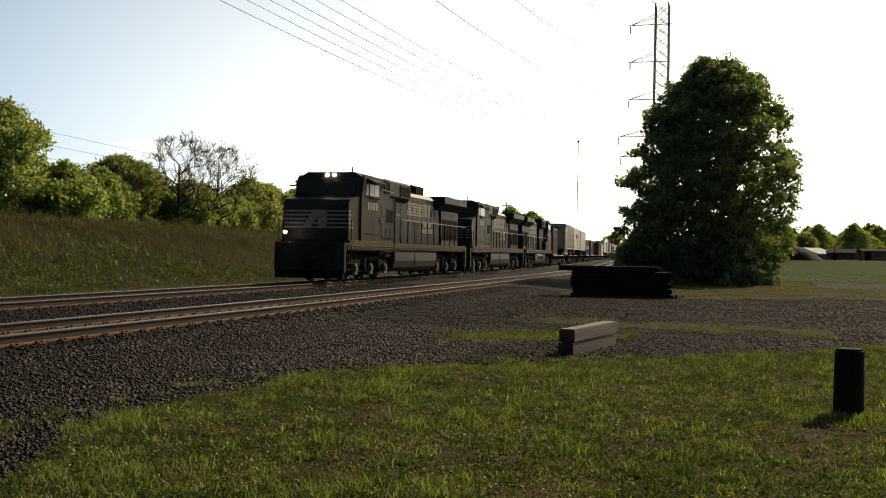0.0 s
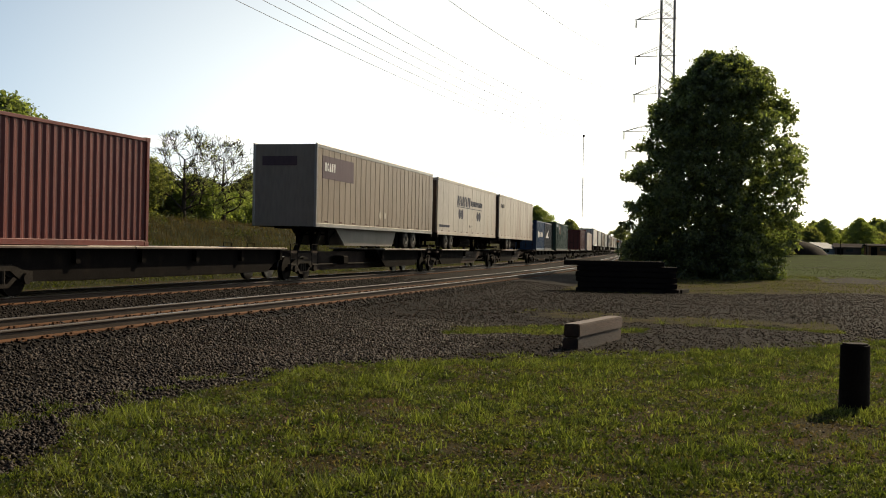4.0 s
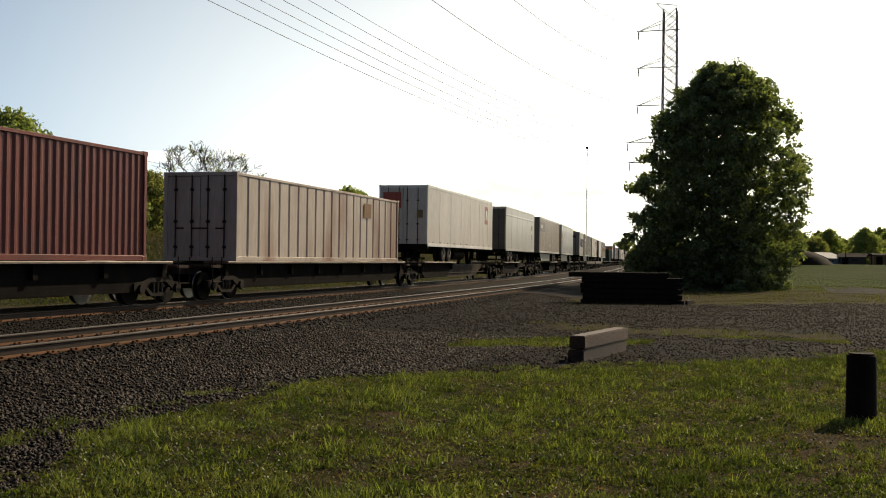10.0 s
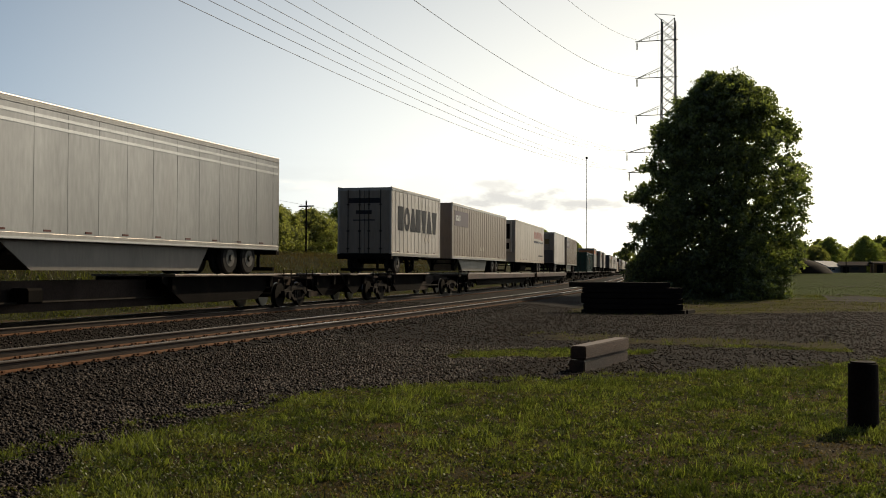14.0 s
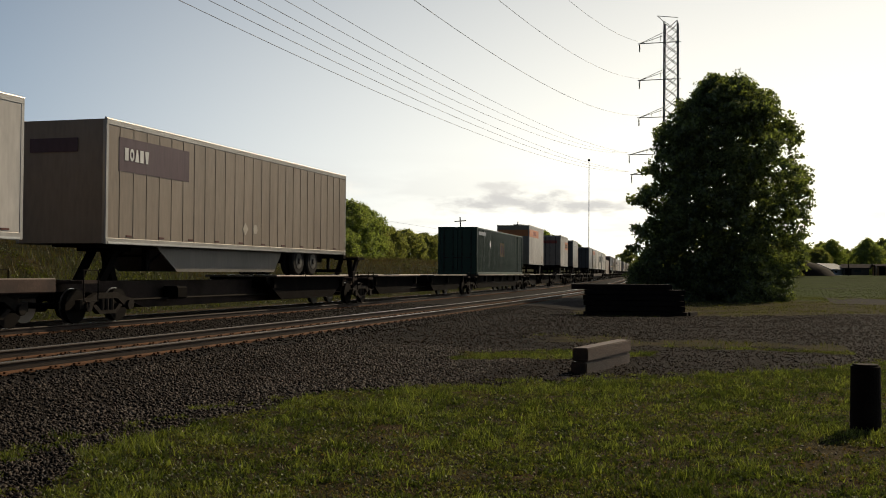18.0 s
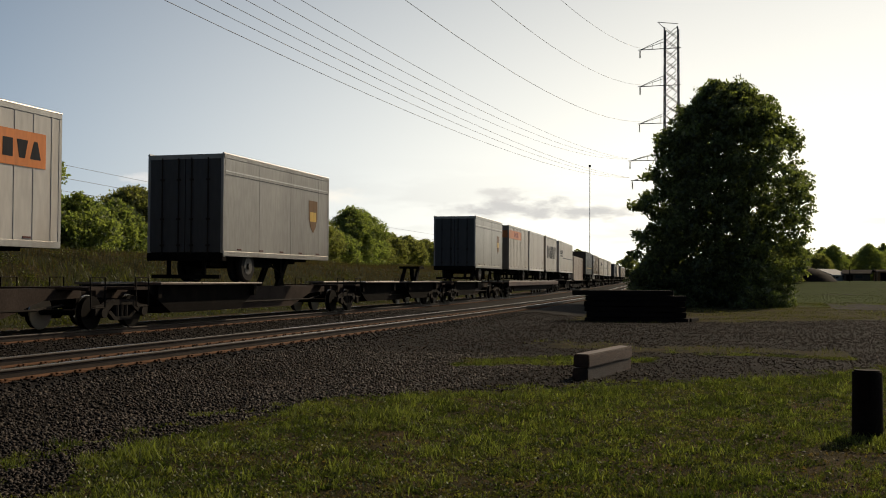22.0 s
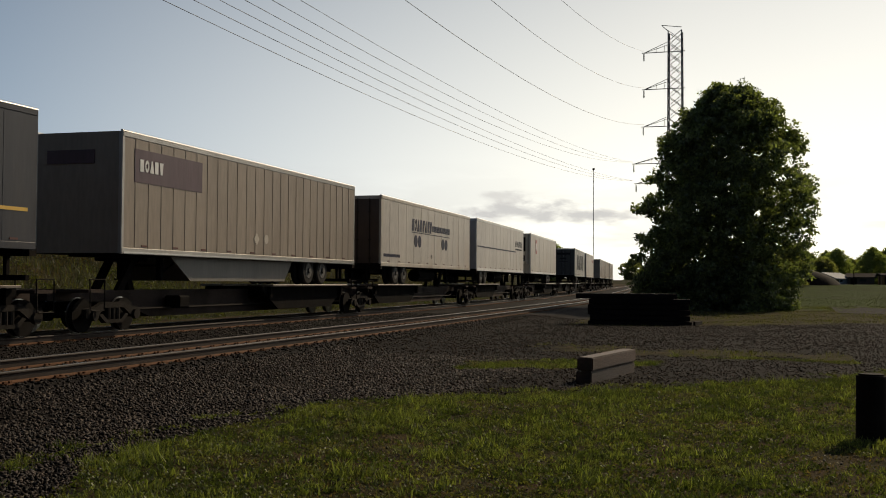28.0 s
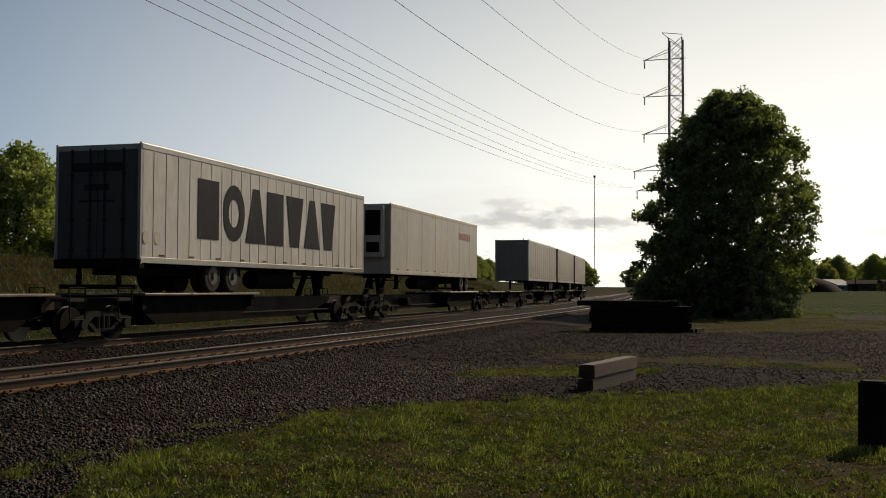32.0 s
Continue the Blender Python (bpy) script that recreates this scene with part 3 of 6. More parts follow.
def freight_truck(parent, y):
    """A two-axle truck: cast side frames with springs, bolster and two wheelsets."""
    for sx in (-1, 1):
        s = Shape()
        x0, x1 = sorted((sx * 0.98, sx * 1.12))
        s.prism([(y - 1.16, 0.36), (y - 1.16, 0.58), (y - 0.78, 0.62), (y - 0.45, 0.74), (y + 0.45, 0.74), (y + 0.78, 0.62), (y + 1.16, 0.58), (y + 1.16, 0.36),
                 (y + 0.72, 0.40), (y + 0.40, 0.60), (y - 0.40, 0.60), (y - 0.72, 0.40)], x0, x1, "x")
        s.prism([(y - 0.62, 0.42), (y - 0.35, 0.22), (y + 0.35, 0.22), (y + 0.62, 0.42), (y + 0.5, 0.46), (y + 0.3, 0.31), (y - 0.3, 0.31), (y - 0.5, 0.46)], x0, x1, "x")
        for k in (-0.2, 0.0, 0.2):
            s.tube((sx * 1.05, y + k, 0.30), (sx * 1.05, y + k, 0.62), 0.075, n=8)
        for k in (-0.89, 0.89):
            s.tube((sx * 1.10, y + k, 0.42), (sx * 1.20, y + k, 0.42), 0.13, n=10)
        part("side_frame", s, P["freightside"], parent, "black cast side frame")
    part("bolster", Shape().box(-1.0, 1.0, y - 0.22, y + 0.22, 0.5, 0.74, 0.03), P["underframe"], parent)
    wheelset(parent, y - 0.89)
    wheelset(parent, y + 0.89)


def spine_car(y0, y1, first=False, last=False, hitch=None, mode="c"):
    """An articulated intermodal platform from y0 to y1: deep centre sill, tyre decks, end arms, hitch stand and its truck.
    mode: d and n carry a trailer with its wheels ahead or behind, c a container, e nothing."""
    L = y1 - y0
    car = thing("spine_car", "low black intermodal spine car platform with dusty decks", "rail car", "intermodal platforms")
    freight_truck(car, 1.75 if first else 0.15)
    if last:
        freight_truck(car, L - 1.75)
    a, b = 3.0 if first else 1.6, L - (3.0 if last else 1.6)
    s = Shape()
    s.prism([(0.1, 0.78), (0.1, 1.02), (L - 0.1, 1.02), (L - 0.1, 0.78), (b, 0.72), (b - 1.6, 0.28), (a + 1.6, 0.28), (a, 0.72)], -0.36, 0.36, "x")
    part("centre_sill", s, P["spine"], car, "faded brown centre sill")
    decks = {"d": [(1.6, min(8.2, 0.5 * L))], "n": [(max(L - 8.2, 0.5 * L), L - 1.6)], "c": [(1.4, L - 1.4)], "e": [(1.6, 0.42 * L), (0.55 * L, L - 1.6)]}[mode]
    for u0, u1 in decks:
        for sx in (-1, 1):
            x0, x1 = sorted((sx * 0.98, sx * 1.06))
            t = Shape().prism([(u0 - 0.2, 0.95), (u0 - 0.2, 1.10), (u1 + 0.2, 1.10), (u1 + 0.2, 0.95), (u1 - 1.0, 0.34), (u0 + 1.0, 0.34)], x0, x1, "x")
            part("side_sill", t, P["underframe"], car)
            cut = u0 + (u1 - u0) * 0.36
            for p0, p1 in ((u0, cut - 0.03), (cut + 0.03, u1)):
                q0, q1 = sorted((sx * 0.5, sx * 1.35))
                part("tyre_deck", Shape().box(q0, q1, p0, p1, 1.10, 1.165, 0.012), P["deck"], car, "dusty steel tyre deck")
        n = max(2, int((u1 - u0) / 2.2))
        for i in range(n):
            y = u0 + 0.2 + (u1 - u0 - 0.4) * i / (n - 1)
            part("cross_arm", Shape().box(-1.2, 1.2, y - 0.09, y + 0.09, 0.74, 1.09, 0.02), P["underframe"], car)
    # air line along the sill and brake valve
    part("brake_pipe", Shape().path([(0.5, 1.0, 0.62), (0.62, 2.2, 0.52), (0.62, L - 2.2, 0.52), (0.5, L - 1.0, 0.62)], 0.03), P["freightside"], car)
    part("brake_valve", Shape().box(0.45, 0.95, 0.28 * L, 0.28 * L + 0.5, 0.5, 0.86, 0.05), P["underframe"], car)
    part("coupler", Shape().box(-0.16, 0.16, -0.45, 0.3, 0.62, 0.94, 0.03), P["underframe"], car)
    for yy in (0.75, L - 0.75):
        part("end_platform", Shape().box(-1.3, 1.3, yy - 0.35, yy + 0.35, 0.98, 1.06, 0.01), P["spine"], car)
        for sx in (-1, 1):
            x = sx * 1.3
            g = Shape().path([(x, yy - 0.26, 0.55), (x, yy - 0.3, 1.3), (x, yy + 0.3, 1.3), (x, yy + 0.3, 0.55), (x, yy - 0.22, 0.55)], 0.02)
            part("grab_iron", g, P["freightside"], car)
    if hitch is not None:
        hy, up = hitch - y0, 1.92
        for x in (-0.42, 0.30):
            part("hitch_leg", Shape().prism([(hy - 0.8, 1.02), (hy - 0.5, 1.02), (hy + 0.14, up - 0.08), (hy - 0.14, up - 0.08)], x, x + 0.12, "x"), P["underframe"], car)
        part("hitch_strut", Shape().prism([(hy + 0.25, 1.02), (hy + 0.5, 1.02), (hy + 0.12, up - 0.1), (hy - 0.05, up - 0.1)], -0.1, 0.1, "x"), P["underframe"], car)
        part("hitch_head", Shape().box(-0.55, 0.55, hy - 0.42, hy + 0.42, up - 0.12, up, 0.03), P["underframe"], car)
    return ride(car, y0, L)


def flat_car(y0, y1, hitches=()):
    """A long flat car with a deep rusty side sill, plank deck and two trucks."""
    L = y1 - y0
    car = thing("flat_car", "long flat car with a rust-brown side sill", "rail car", "intermodal platforms")
    freight_truck(car, 2.0)
    freight_truck(car, L - 2.0)
    part("deck", Shape().box(-1.32, 1.32, 0.3, L - 0.3, 1.02, 1.10, 0.01), P["deck"], car)
    part("centre_sill", Shape().prism([(0.5, 0.7), (0.5, 1.02), (L - 0.5, 1.02), (L - 0.5, 0.7), (L - 4.5, 0.45), (4.5, 0.45)], -0.35, 0.35, "x"), P["underframe"], car)
    for sx in (-1, 1):
        x0, x1 = sorted((sx * 1.33, sx * 1.42))
        part("side_sill", Shape().box(x0, x1, 0.3, L - 0.3, 0.78, 1.12, 0.03), P["rustsill"], car, "rust-brown side sill")
        part("girder", Shape().prism([(0.6, 0.95), (L - 0.6, 0.95), (L - 3.4, 0.9), (L - 4.2, 0.38), (4.2, 0.38), (3.4, 0.9)], *sorted((sx * 1.1, sx * 1.16)), axis="x"), P["underframe"], car)
        for i in range(5):
            u = 0.8 + (L - 2.6) * i / 5
            part("curb_rail", Shape().box(*sorted((sx * 1.30, sx * 1.38)), u, u + (L - 3) / 5.6, 1.125, 1.19), P["deck"], car)
    for e in (0.15, L - 0.15):
        part("coupler", Shape().box(-0.16, 0.16, e - 0.4, e + 0.4, 0.62, 0.94, 0.03), P["underframe"], car)
    for hy in hitches:
        hy -= y0
        h = Shape()
        for x in (-0.4, 0.3):
            h.prism([(hy - 0.7, 1.1), (hy - 0.5, 1.1), (hy + 0.1, 1.85), (hy - 0.1, 1.85)], x, x + 0.1, "x")
        h.box(-0.5, 0.5, hy - 0.35, hy + 0.35, 1.82, 1.92)
        part("hitch_stand", h, P["underframe"], car)
    return ride(car, y0, L)


def corrugated(x, y0, y1, z0, z1, out, pitch=0.28, depth=0.045, flat=0.24):
    """A trapezoid-pressed steel wall along y at x; out is the side that it faces."""
    n = max(1, round((y1 - y0) / pitch))
    p = (y1 - y0) / n
    pts = []
    for i in range(n):
        a = y0 + i * p
        pts += [(a, 0), (a + flat * p, 0), (a + (flat + 0.34 * (1 - flat)) * p, -depth), (a + (flat + 0.68 * (1 - flat)) * p, -depth)]
    pts.append((y1, 0))
    v = [(x + out * d, y, z) for z in (z0, z1) for y, d in pts]
    m = len(pts)
    s = Shape()
    s.add(v, [(i, i + 1, m + i + 1, m + i) for i in range(m - 1)])
    return s


def letters(n, y0, y1, z0, z1, slant=0.0, gap=0.22, holes=True):
    """A word as plain shapes, one for each character: blocks, discs and wedges, never letters."""
    s = Shape()
    w = (y1 - y0) / (n + (n - 1) * gap)
    h = z1 - z0
    round_ = [(0.5 + 0.5 * math.cos(q * math.pi / 10), 0.5 + 0.5 * math.sin(q * math.pi / 10)) for q in range(20)]
    for i in range(n):
        a = y0 + i * w * (1 + gap)
        k = (5, 1, 2, 5, 4, 2, 4)[i % 7] if holes else 0
        if k == 0:
            rings = [[(0, 0), (1, 0), (1, 1), (0, 1)]] 
        elif k == 1:
            rings = [[round_[q], round_[(q + 1) % 20], tuple(0.5 + 0.5 * (v - 0.5) for v in round_[(q + 1) % 20]), tuple(0.5 + 0.5 * (v - 0.5) for v in round_[q])] for q in range(20)]
        elif k == 2:
            rings = [[(0, 0), (1, 0), (0.66, 1), (0.34, 1)]]
        elif k == 5:
            rings = [[(0, 0), (0.88, 0), (0.88, 1), (0, 1)]]
        else:
            rings = [[(0.25, 0), (0.75, 0), (1, 1), (0, 1)]]
        for r in rings:
            s.prism([(a + u * w + slant * v * h, z0 + v * h) for u, v in r], 0.0, 0.006, "x")
    return s


def decal(parent, shape, colour, x, name="lettering", label=""):
    ob = part(name, shape, paint(colour), parent, label)
    ob.location = (x, 0, 0)
    return ob


def words(parent, text, y, z, size, colour, x=1.2955):
    """Readable writing on the wall that faces +x, in the built-in font, starting at y, z."""
    cu = bpy.data.curves.new("writing", "FONT")
    cu.body, cu.size, cu.extrude = text, size, 0.003
    tmp = bpy.data.objects.new("writing", cu)
    me = bpy.data.meshes.new_from_object(tmp)
    bpy.data.objects.remove(tmp)
    me.transform(Matrix.Translation((x, y, z)) @ Matrix(((0, 0, 1, 0), (1, 0, 0, 0), (0, 1, 0, 0), (0, 0, 0, 1))))
    me.materials.clear()
    me.materials.append(paint(colour))
    return part("writing", me, None, parent)


def container(y0, L, colour, H=2.9, W=2.44, end_detail=True, pitch=0.28, posts53=False, label="", z0=1.17):
    """A shipping container: corrugated walls, corner posts, rails, castings, and doors with lock rods at the leading end."""
    c = thing("shipping_container", label, "container", "intermodal loads")
    z1, h, mt = z0 + H, W / 2, paint(colour)
    rail = 0.14
    for sx in (-1, 1):
        part("side_wall", corrugated(sx * (h - 0.03), 0.12, L - 0.12, z0 + rail, z1 - 0.1, sx, pitch, flat=0.24 if W < 2.5 else 0.8), mt, c)
        x0, x1 = sorted((sx * (h - 0.08), sx * h))
        part("bottom_rail", Shape().box(x0, x1, 0.1, L - 0.1, z0 + 0.01, z0 + rail + 0.01, 0.01), mt, c)
        part("top_rail", Shape().box(x0, x1, 0.1, L - 0.1, z1 - 0.11, z1 - 0.02, 0.01), mt, c)
        for yy in ((0.0, L - 0.14) if not posts53 else (0.0, L - 0.14, 1.98, L - 2.12)):
            part("corner_post", Shape().box(*sorted((sx * (h - 0.14), sx * (h + 0.004))), yy, yy + 0.14, z0 + 0.1, z1 - 0.1, 0.015), mt, c)
        for yy in (0.0, L - 0.18):
            for zz in (z0, z1 - 0.12):
                part("corner_casting", Shape().box(*sorted((sx * (h - 0.16), sx * (h + 0.01))), yy - 0.006, yy + 0.186, zz, zz + 0.12, 0.01), mt, c)
    part("roof", Shape().box(-h + 0.05, h - 0.05, 0.1, L - 0.1, z1 - 0.06, z1 - 0.03), mt, c)
    part("floor", Shape().box(-h + 0.05, h - 0.05, 0.1, L - 0.1, z0 + 0.03, z0 + 0.13), P["underframe"], c)
    part("back_wall", Shape().box(-h + 0.12, h - 0.12, L - 0.08, L - 0.04, z0 + 0.1, z1 - 0.1), mt, c)
    for sx in (-1, 1):
        d = part("door", Shape().box(*sorted((sx * 0.01, sx * (h - 0.14))), 0.03, 0.08, z0 + 0.14, z1 - 0.14, 0.008), mt, c)
        for xx in (0.28, 0.85):
            r = Shape().tube((sx * xx, 0.0, z0 + 0.1), (sx * xx, 0.0, z1 - 0.1), 0.022, n=6)
            for zz in (0.4, 1.2, 2.2):
                r.box(sx * xx - 0.06, sx * xx + 0.06, -0.01, 0.03, z0 + zz, z0 + zz + 0.08)
            r.box(*sorted((sx * xx, sx * (xx - 0.3))), -0.02, 0.0, z0 + 1.0, z0 + 1.05)
            part("lock_rod", r, P["truckside"], d)
    for zz in (z0, z1 - 0.14):
        part("door_header", Shape().box(-h + 0.14, h - 0.14, 0.0, 0.1, zz + 0.01, zz + 0.14, 0.01), mt, c)
    return ride(c, y0, L)


def printed(c, L, ya, yb, za, zb, colour, out=0.004, name="sign_panel", label="", pitch=0.28, W=2.44):
    """Paint printed on a corrugated wall, following its folds."""
    n = max(1, round((L - 0.24) / pitch))
    q = (L - 0.24) / n
    k0, k1 = round((ya - 0.12) / q), round((yb - 0.12) / q)
    return part(name, corrugated(W / 2 - 0.03 + out, 0.12 + k0 * q, 0.12 + max(k1, k0 + 1) * q, za, zb, 1, q), paint(colour), c, label)


def trailer(y0, L, colour, style="plate", lead="doors", H=3.10, base=1.95, skirt=False, reefer=False, tandem=True, set_back=1.2, front=None,
            trim="steel", label="", rail_colour=None):
    """A highway semi-trailer on a rail platform. style: plate, rib or smooth sides; lead: which end goes first."""
    tr = thing("semi_trailer", label, "trailer", "intermodal loads")
    W = 1.29
    z0, z1 = base, base + H
    # a front colour darker than the sides paints in the unlit ends' shade
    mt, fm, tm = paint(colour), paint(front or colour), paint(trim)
    flip = (lambda y: y) if lead == "doors" else (lambda y: L - y)    # y counted from the doors
    yy = lambda a, b: sorted((flip(a), flip(b)))
    for sx in (-1, 1):
        x0, x1 = sorted((sx * (W - 0.045), sx * W))
        w = part("side_wall", Shape().box(x0, x1, 0.05, L - 0.05, z0 + 0.16, z1 - 0.12), mt, tr)
        if sx > 0 or style == "rib":
            step = 0.62 if style == "rib" else 1.22 if style == "plate" else 2.44
            k = step
            while k < L - 0.3:
                if style == "rib":
                    part("side_post", Shape().box(*sorted((sx * W, sx * (W + 0.011))), k - 0.03, k + 0.03, z0 + 0.17, z1 - 0.13), mt, w)
                else:
                    part("seam", Shape().box(*sorted((sx * W, sx * (W + 0.005))), k - 0.02, k + 0.02, z0 + 0.16, z1 - 0.13), mt, w)
                k += step
        part("bottom_rail", Shape().box(*sorted((sx * (W - 0.06), sx * (W + 0.012))), 0.02, L - 0.02, z0, z0 + 0.16, 0.01), paint(trim if rail_colour in (None, "bright") else rail_colour), tr, "riveted bottom rail")
        if rail_colour == "bright":
            part("rub_strip", Shape().box(*sorted((sx * (W + 0.012), sx * (W + 0.022))), 0.1, L - 0.1, z0 + 0.02, z0 + 0.065), P["bright"], tr, "bright bottom strip")
        part("top_rail", Shape().box(*sorted((sx * (W - 0.06), sx * (W + 0.014))), 0.02, L - 0.02, z1 - 0.13, z1 + 0.005, 0.012), tm, tr)
        edge = [(sx * (W - 0.05 + 0.068 * math.sin(q)), z1 + 0.006 + 0.045 * math.cos(q)) for q in (0, 0.3, 0.6, 0.9, 1.2, 1.57)] + [(sx * (W - 0.05), z1 + 0.006)]
        part("roof_edge", Shape().prism(edge, 0.0, L, "y"), P["bright"], tr)
        k = 0.9
        while k < L - 0.6 and sx > 0:
            part("side_marker", Shape().box(W, W + 0.016, k, k + 0.26, z0 + 0.20, z0 + 0.245), paint("marker"), tr)
            k += 1.55
    part("roof", Shape().box(-W + 0.03, W - 0.03, 0.05, L - 0.05, z1 - 0.03, z1 + 0.01), paint("grey"), tr)
    part("floor", Shape().box(-W + 0.06, W - 0.06, 0.05, L - 0.05, z0 + 0.02, z0 + 0.14), P["underframe"], tr)
    n0, n1 = yy(L - 0.06, L)
    nose = part("nose_wall", Shape().box(-W + 0.02, W - 0.02, n0, n1, z0 + 0.02, z1 - 0.02, 0.0), fm, tr)
    for sx in (-1, 1):
        part("nose_corner", Shape().box(*sorted((sx * (W - 0.10), sx * (W + 0.008))), *yy(L - 0.12, L + 0.012), z0 + 0.02, z1, 0.02), tm, tr)
    # doors
    for sx in (-1, 1):
        a, b = yy(-0.012, 0.05)
        d = part("door", Shape().box(*sorted((sx * 0.012, sx * (W - 0.09))), a, b, z0 + 0.12, z1 - 0.14, 0.0), fm, tr)
        out = flip(-0.04)
        for xx in (0.22, 0.78):
            r = Shape().tube((sx * xx, out, z0 + 0.05), (sx * xx, out, z1 - 0.1), 0.02, n=6)
            for zz in (0.3, 1.1, 2.3):
                r.box(sx * xx - 0.06, sx * xx + 0.06, *yy(-0.05, 0.0), z0 + zz, z0 + zz + 0.06)
            part("lock_rod", r, P["truckside"], d)
        part("door_frame", Shape().box(*sorted((sx * (W - 0.09), sx * W)), *yy(-0.02, 0.12), z0 - 0.02, z1 + 0.004, 0.012), tm, tr)
    part("door_header", Shape().box(-W + 0.09, W - 0.09, *yy(-0.02, 0.12), z1 - 0.14, z1 + 0.002), tm, tr)
    part("rear_sill", Shape().box(-W, W, *yy(-0.03, 0.2), z0 - 0.14, z0 + 0.1, 0.01), P["underframe"], tr)
    g = Shape()
    for sx in (-0.6, 0.6):
        g.box(sx - 0.05, sx + 0.05, *yy(0.05, 0.15), z0 - 0.62, z0 - 0.1)
    g.box(-1.15, 1.15, *yy(0.02, 0.14), z0 - 0.68, z0 - 0.56)
    part("bumper", g, P["underframe"], tr)
    # running gear
    s = Shape()
    for sx in (-0.48, 0.48):
        s.box(sx - 0.06, sx + 0.06, *yy(0.6, min(L - 1, set_back + 3.6)), z0 - 0.30, z0 - 0.02)
    part("slider_frame", s, P["underframe"], tr)
    ty = [set_back + 0.7, set_back + 1.95] if tandem else [set_back + 0.75]
    for k in ty:
        ax = part("axle", Shape().tube((-1.05, flip(k), 1.165 + 0.5), (1.05, flip(k), 1.165 + 0.5), 0.07), P["underframe"], tr)
        for sx in (-1, 1):
            t = Shape()
            for q in (0.66, 0.97):
                t.tube((sx * q, flip(k), 1.667), (sx * (q + 0.12), flip(k), 1.667), 0.5, 0.5, n=22)
                t.tube((sx * (q + 0.12), flip(k), 1.667), (sx * (q + 0.17), flip(k), 1.667), 0.5, 0.45, n=22)
            t = part("tyre", t, P["tyre"], ax, smooth=False)
            r = Shape().tube((sx * 1.10, flip(k), 1.667), (sx * 1.152, flip(k), 1.667), 0.30, 0.27, n=18)
            r.tube((sx * 1.15, flip(k), 1.667), (sx * 1.21, flip(k), 1.667), 0.11, 0.09, n=10)
            part("wheel_rim", r, P["hub"], ax)
    lg = L - 2.9
    g = Shape()
    for sx in (-0.62, 0.62):
        g.box(sx - 0.075, sx + 0.075, *yy(lg - 0.075, lg + 0.075), z0 - 0.62, z0 + 0.02)
        g.box(sx - 0.14, sx + 0.14, *yy(lg - 0.12, lg + 0.12), z0 - 0.66, z0 - 0.62)
        a, b = (sx, flip(lg), z0 - 0.5), (sx, flip(lg - 1.1), z0)
        g.tube(a, b, 0.03, n=6)
    g.tube((-0.62, flip(lg), z0 - 0.25), (0.62, flip(lg), z0 - 0.25), 0.03, n=6)
    part("landing_gear", g, P["underframe"], tr)
    if L > 12 and not skirt:
        part("spare_tank", Shape().tube((0.5, flip(lg - 5.6), z0 - 0.36), (0.5, flip(lg - 2.8), z0 - 0.36), 0.31, n=14), P["underframe"], tr)
    part("king_pin_plate", Shape().box(-0.6, 0.6, *yy(L - 1.5, L - 0.5), z0 - 0.06, z0 + 0.02), P["underframe"], tr)
    if skirt:
        for sx in (-1, 1):
            v = Shape()
            a, b = yy(set_back + 3.0, L - 2.9)
            v.prism([(a, z0 + 0.0), (b, z0 + 0.0), (b - 0.3, z0 - 0.68), (a + 0.6, z0 - 0.68)] if lead == "doors" else
                    [(a, z0 + 0.0), (b, z0 + 0.0), (b - 0.6, z0 - 0.68), (a + 1.1, z0 - 0.68)], *sorted((sx * (W - 0.36), sx * (W - 0.33))), axis="x")
            part("side_skirt", v, paint("skirt"), tr, "grey side skirt")
    if reefer:
        u = part("reefer_unit", Shape().box(-1.05, 1.05, *yy(L + 0.01, L + 0.42), z0 + 0.75, z1 - 0.1, 0.06), paint("tan"), tr, "dull beige refrigeration unit")
        part("grille", Shape().box(0.25, 0.95, *yy(L + 0.415, L + 0.43), z0 + 1.7, z1 - 0.3), P["underframe"], u)
        part("vent", Shape().box(0.3, 0.9, *yy(L + 0.415, L + 0.43), z0 + 0.95, z0 + 1.4), P["underframe"], u)
    return ride(tr, y0, L)


X_SIDE = 1.2955                       # lettering stands on the wall facing the camera


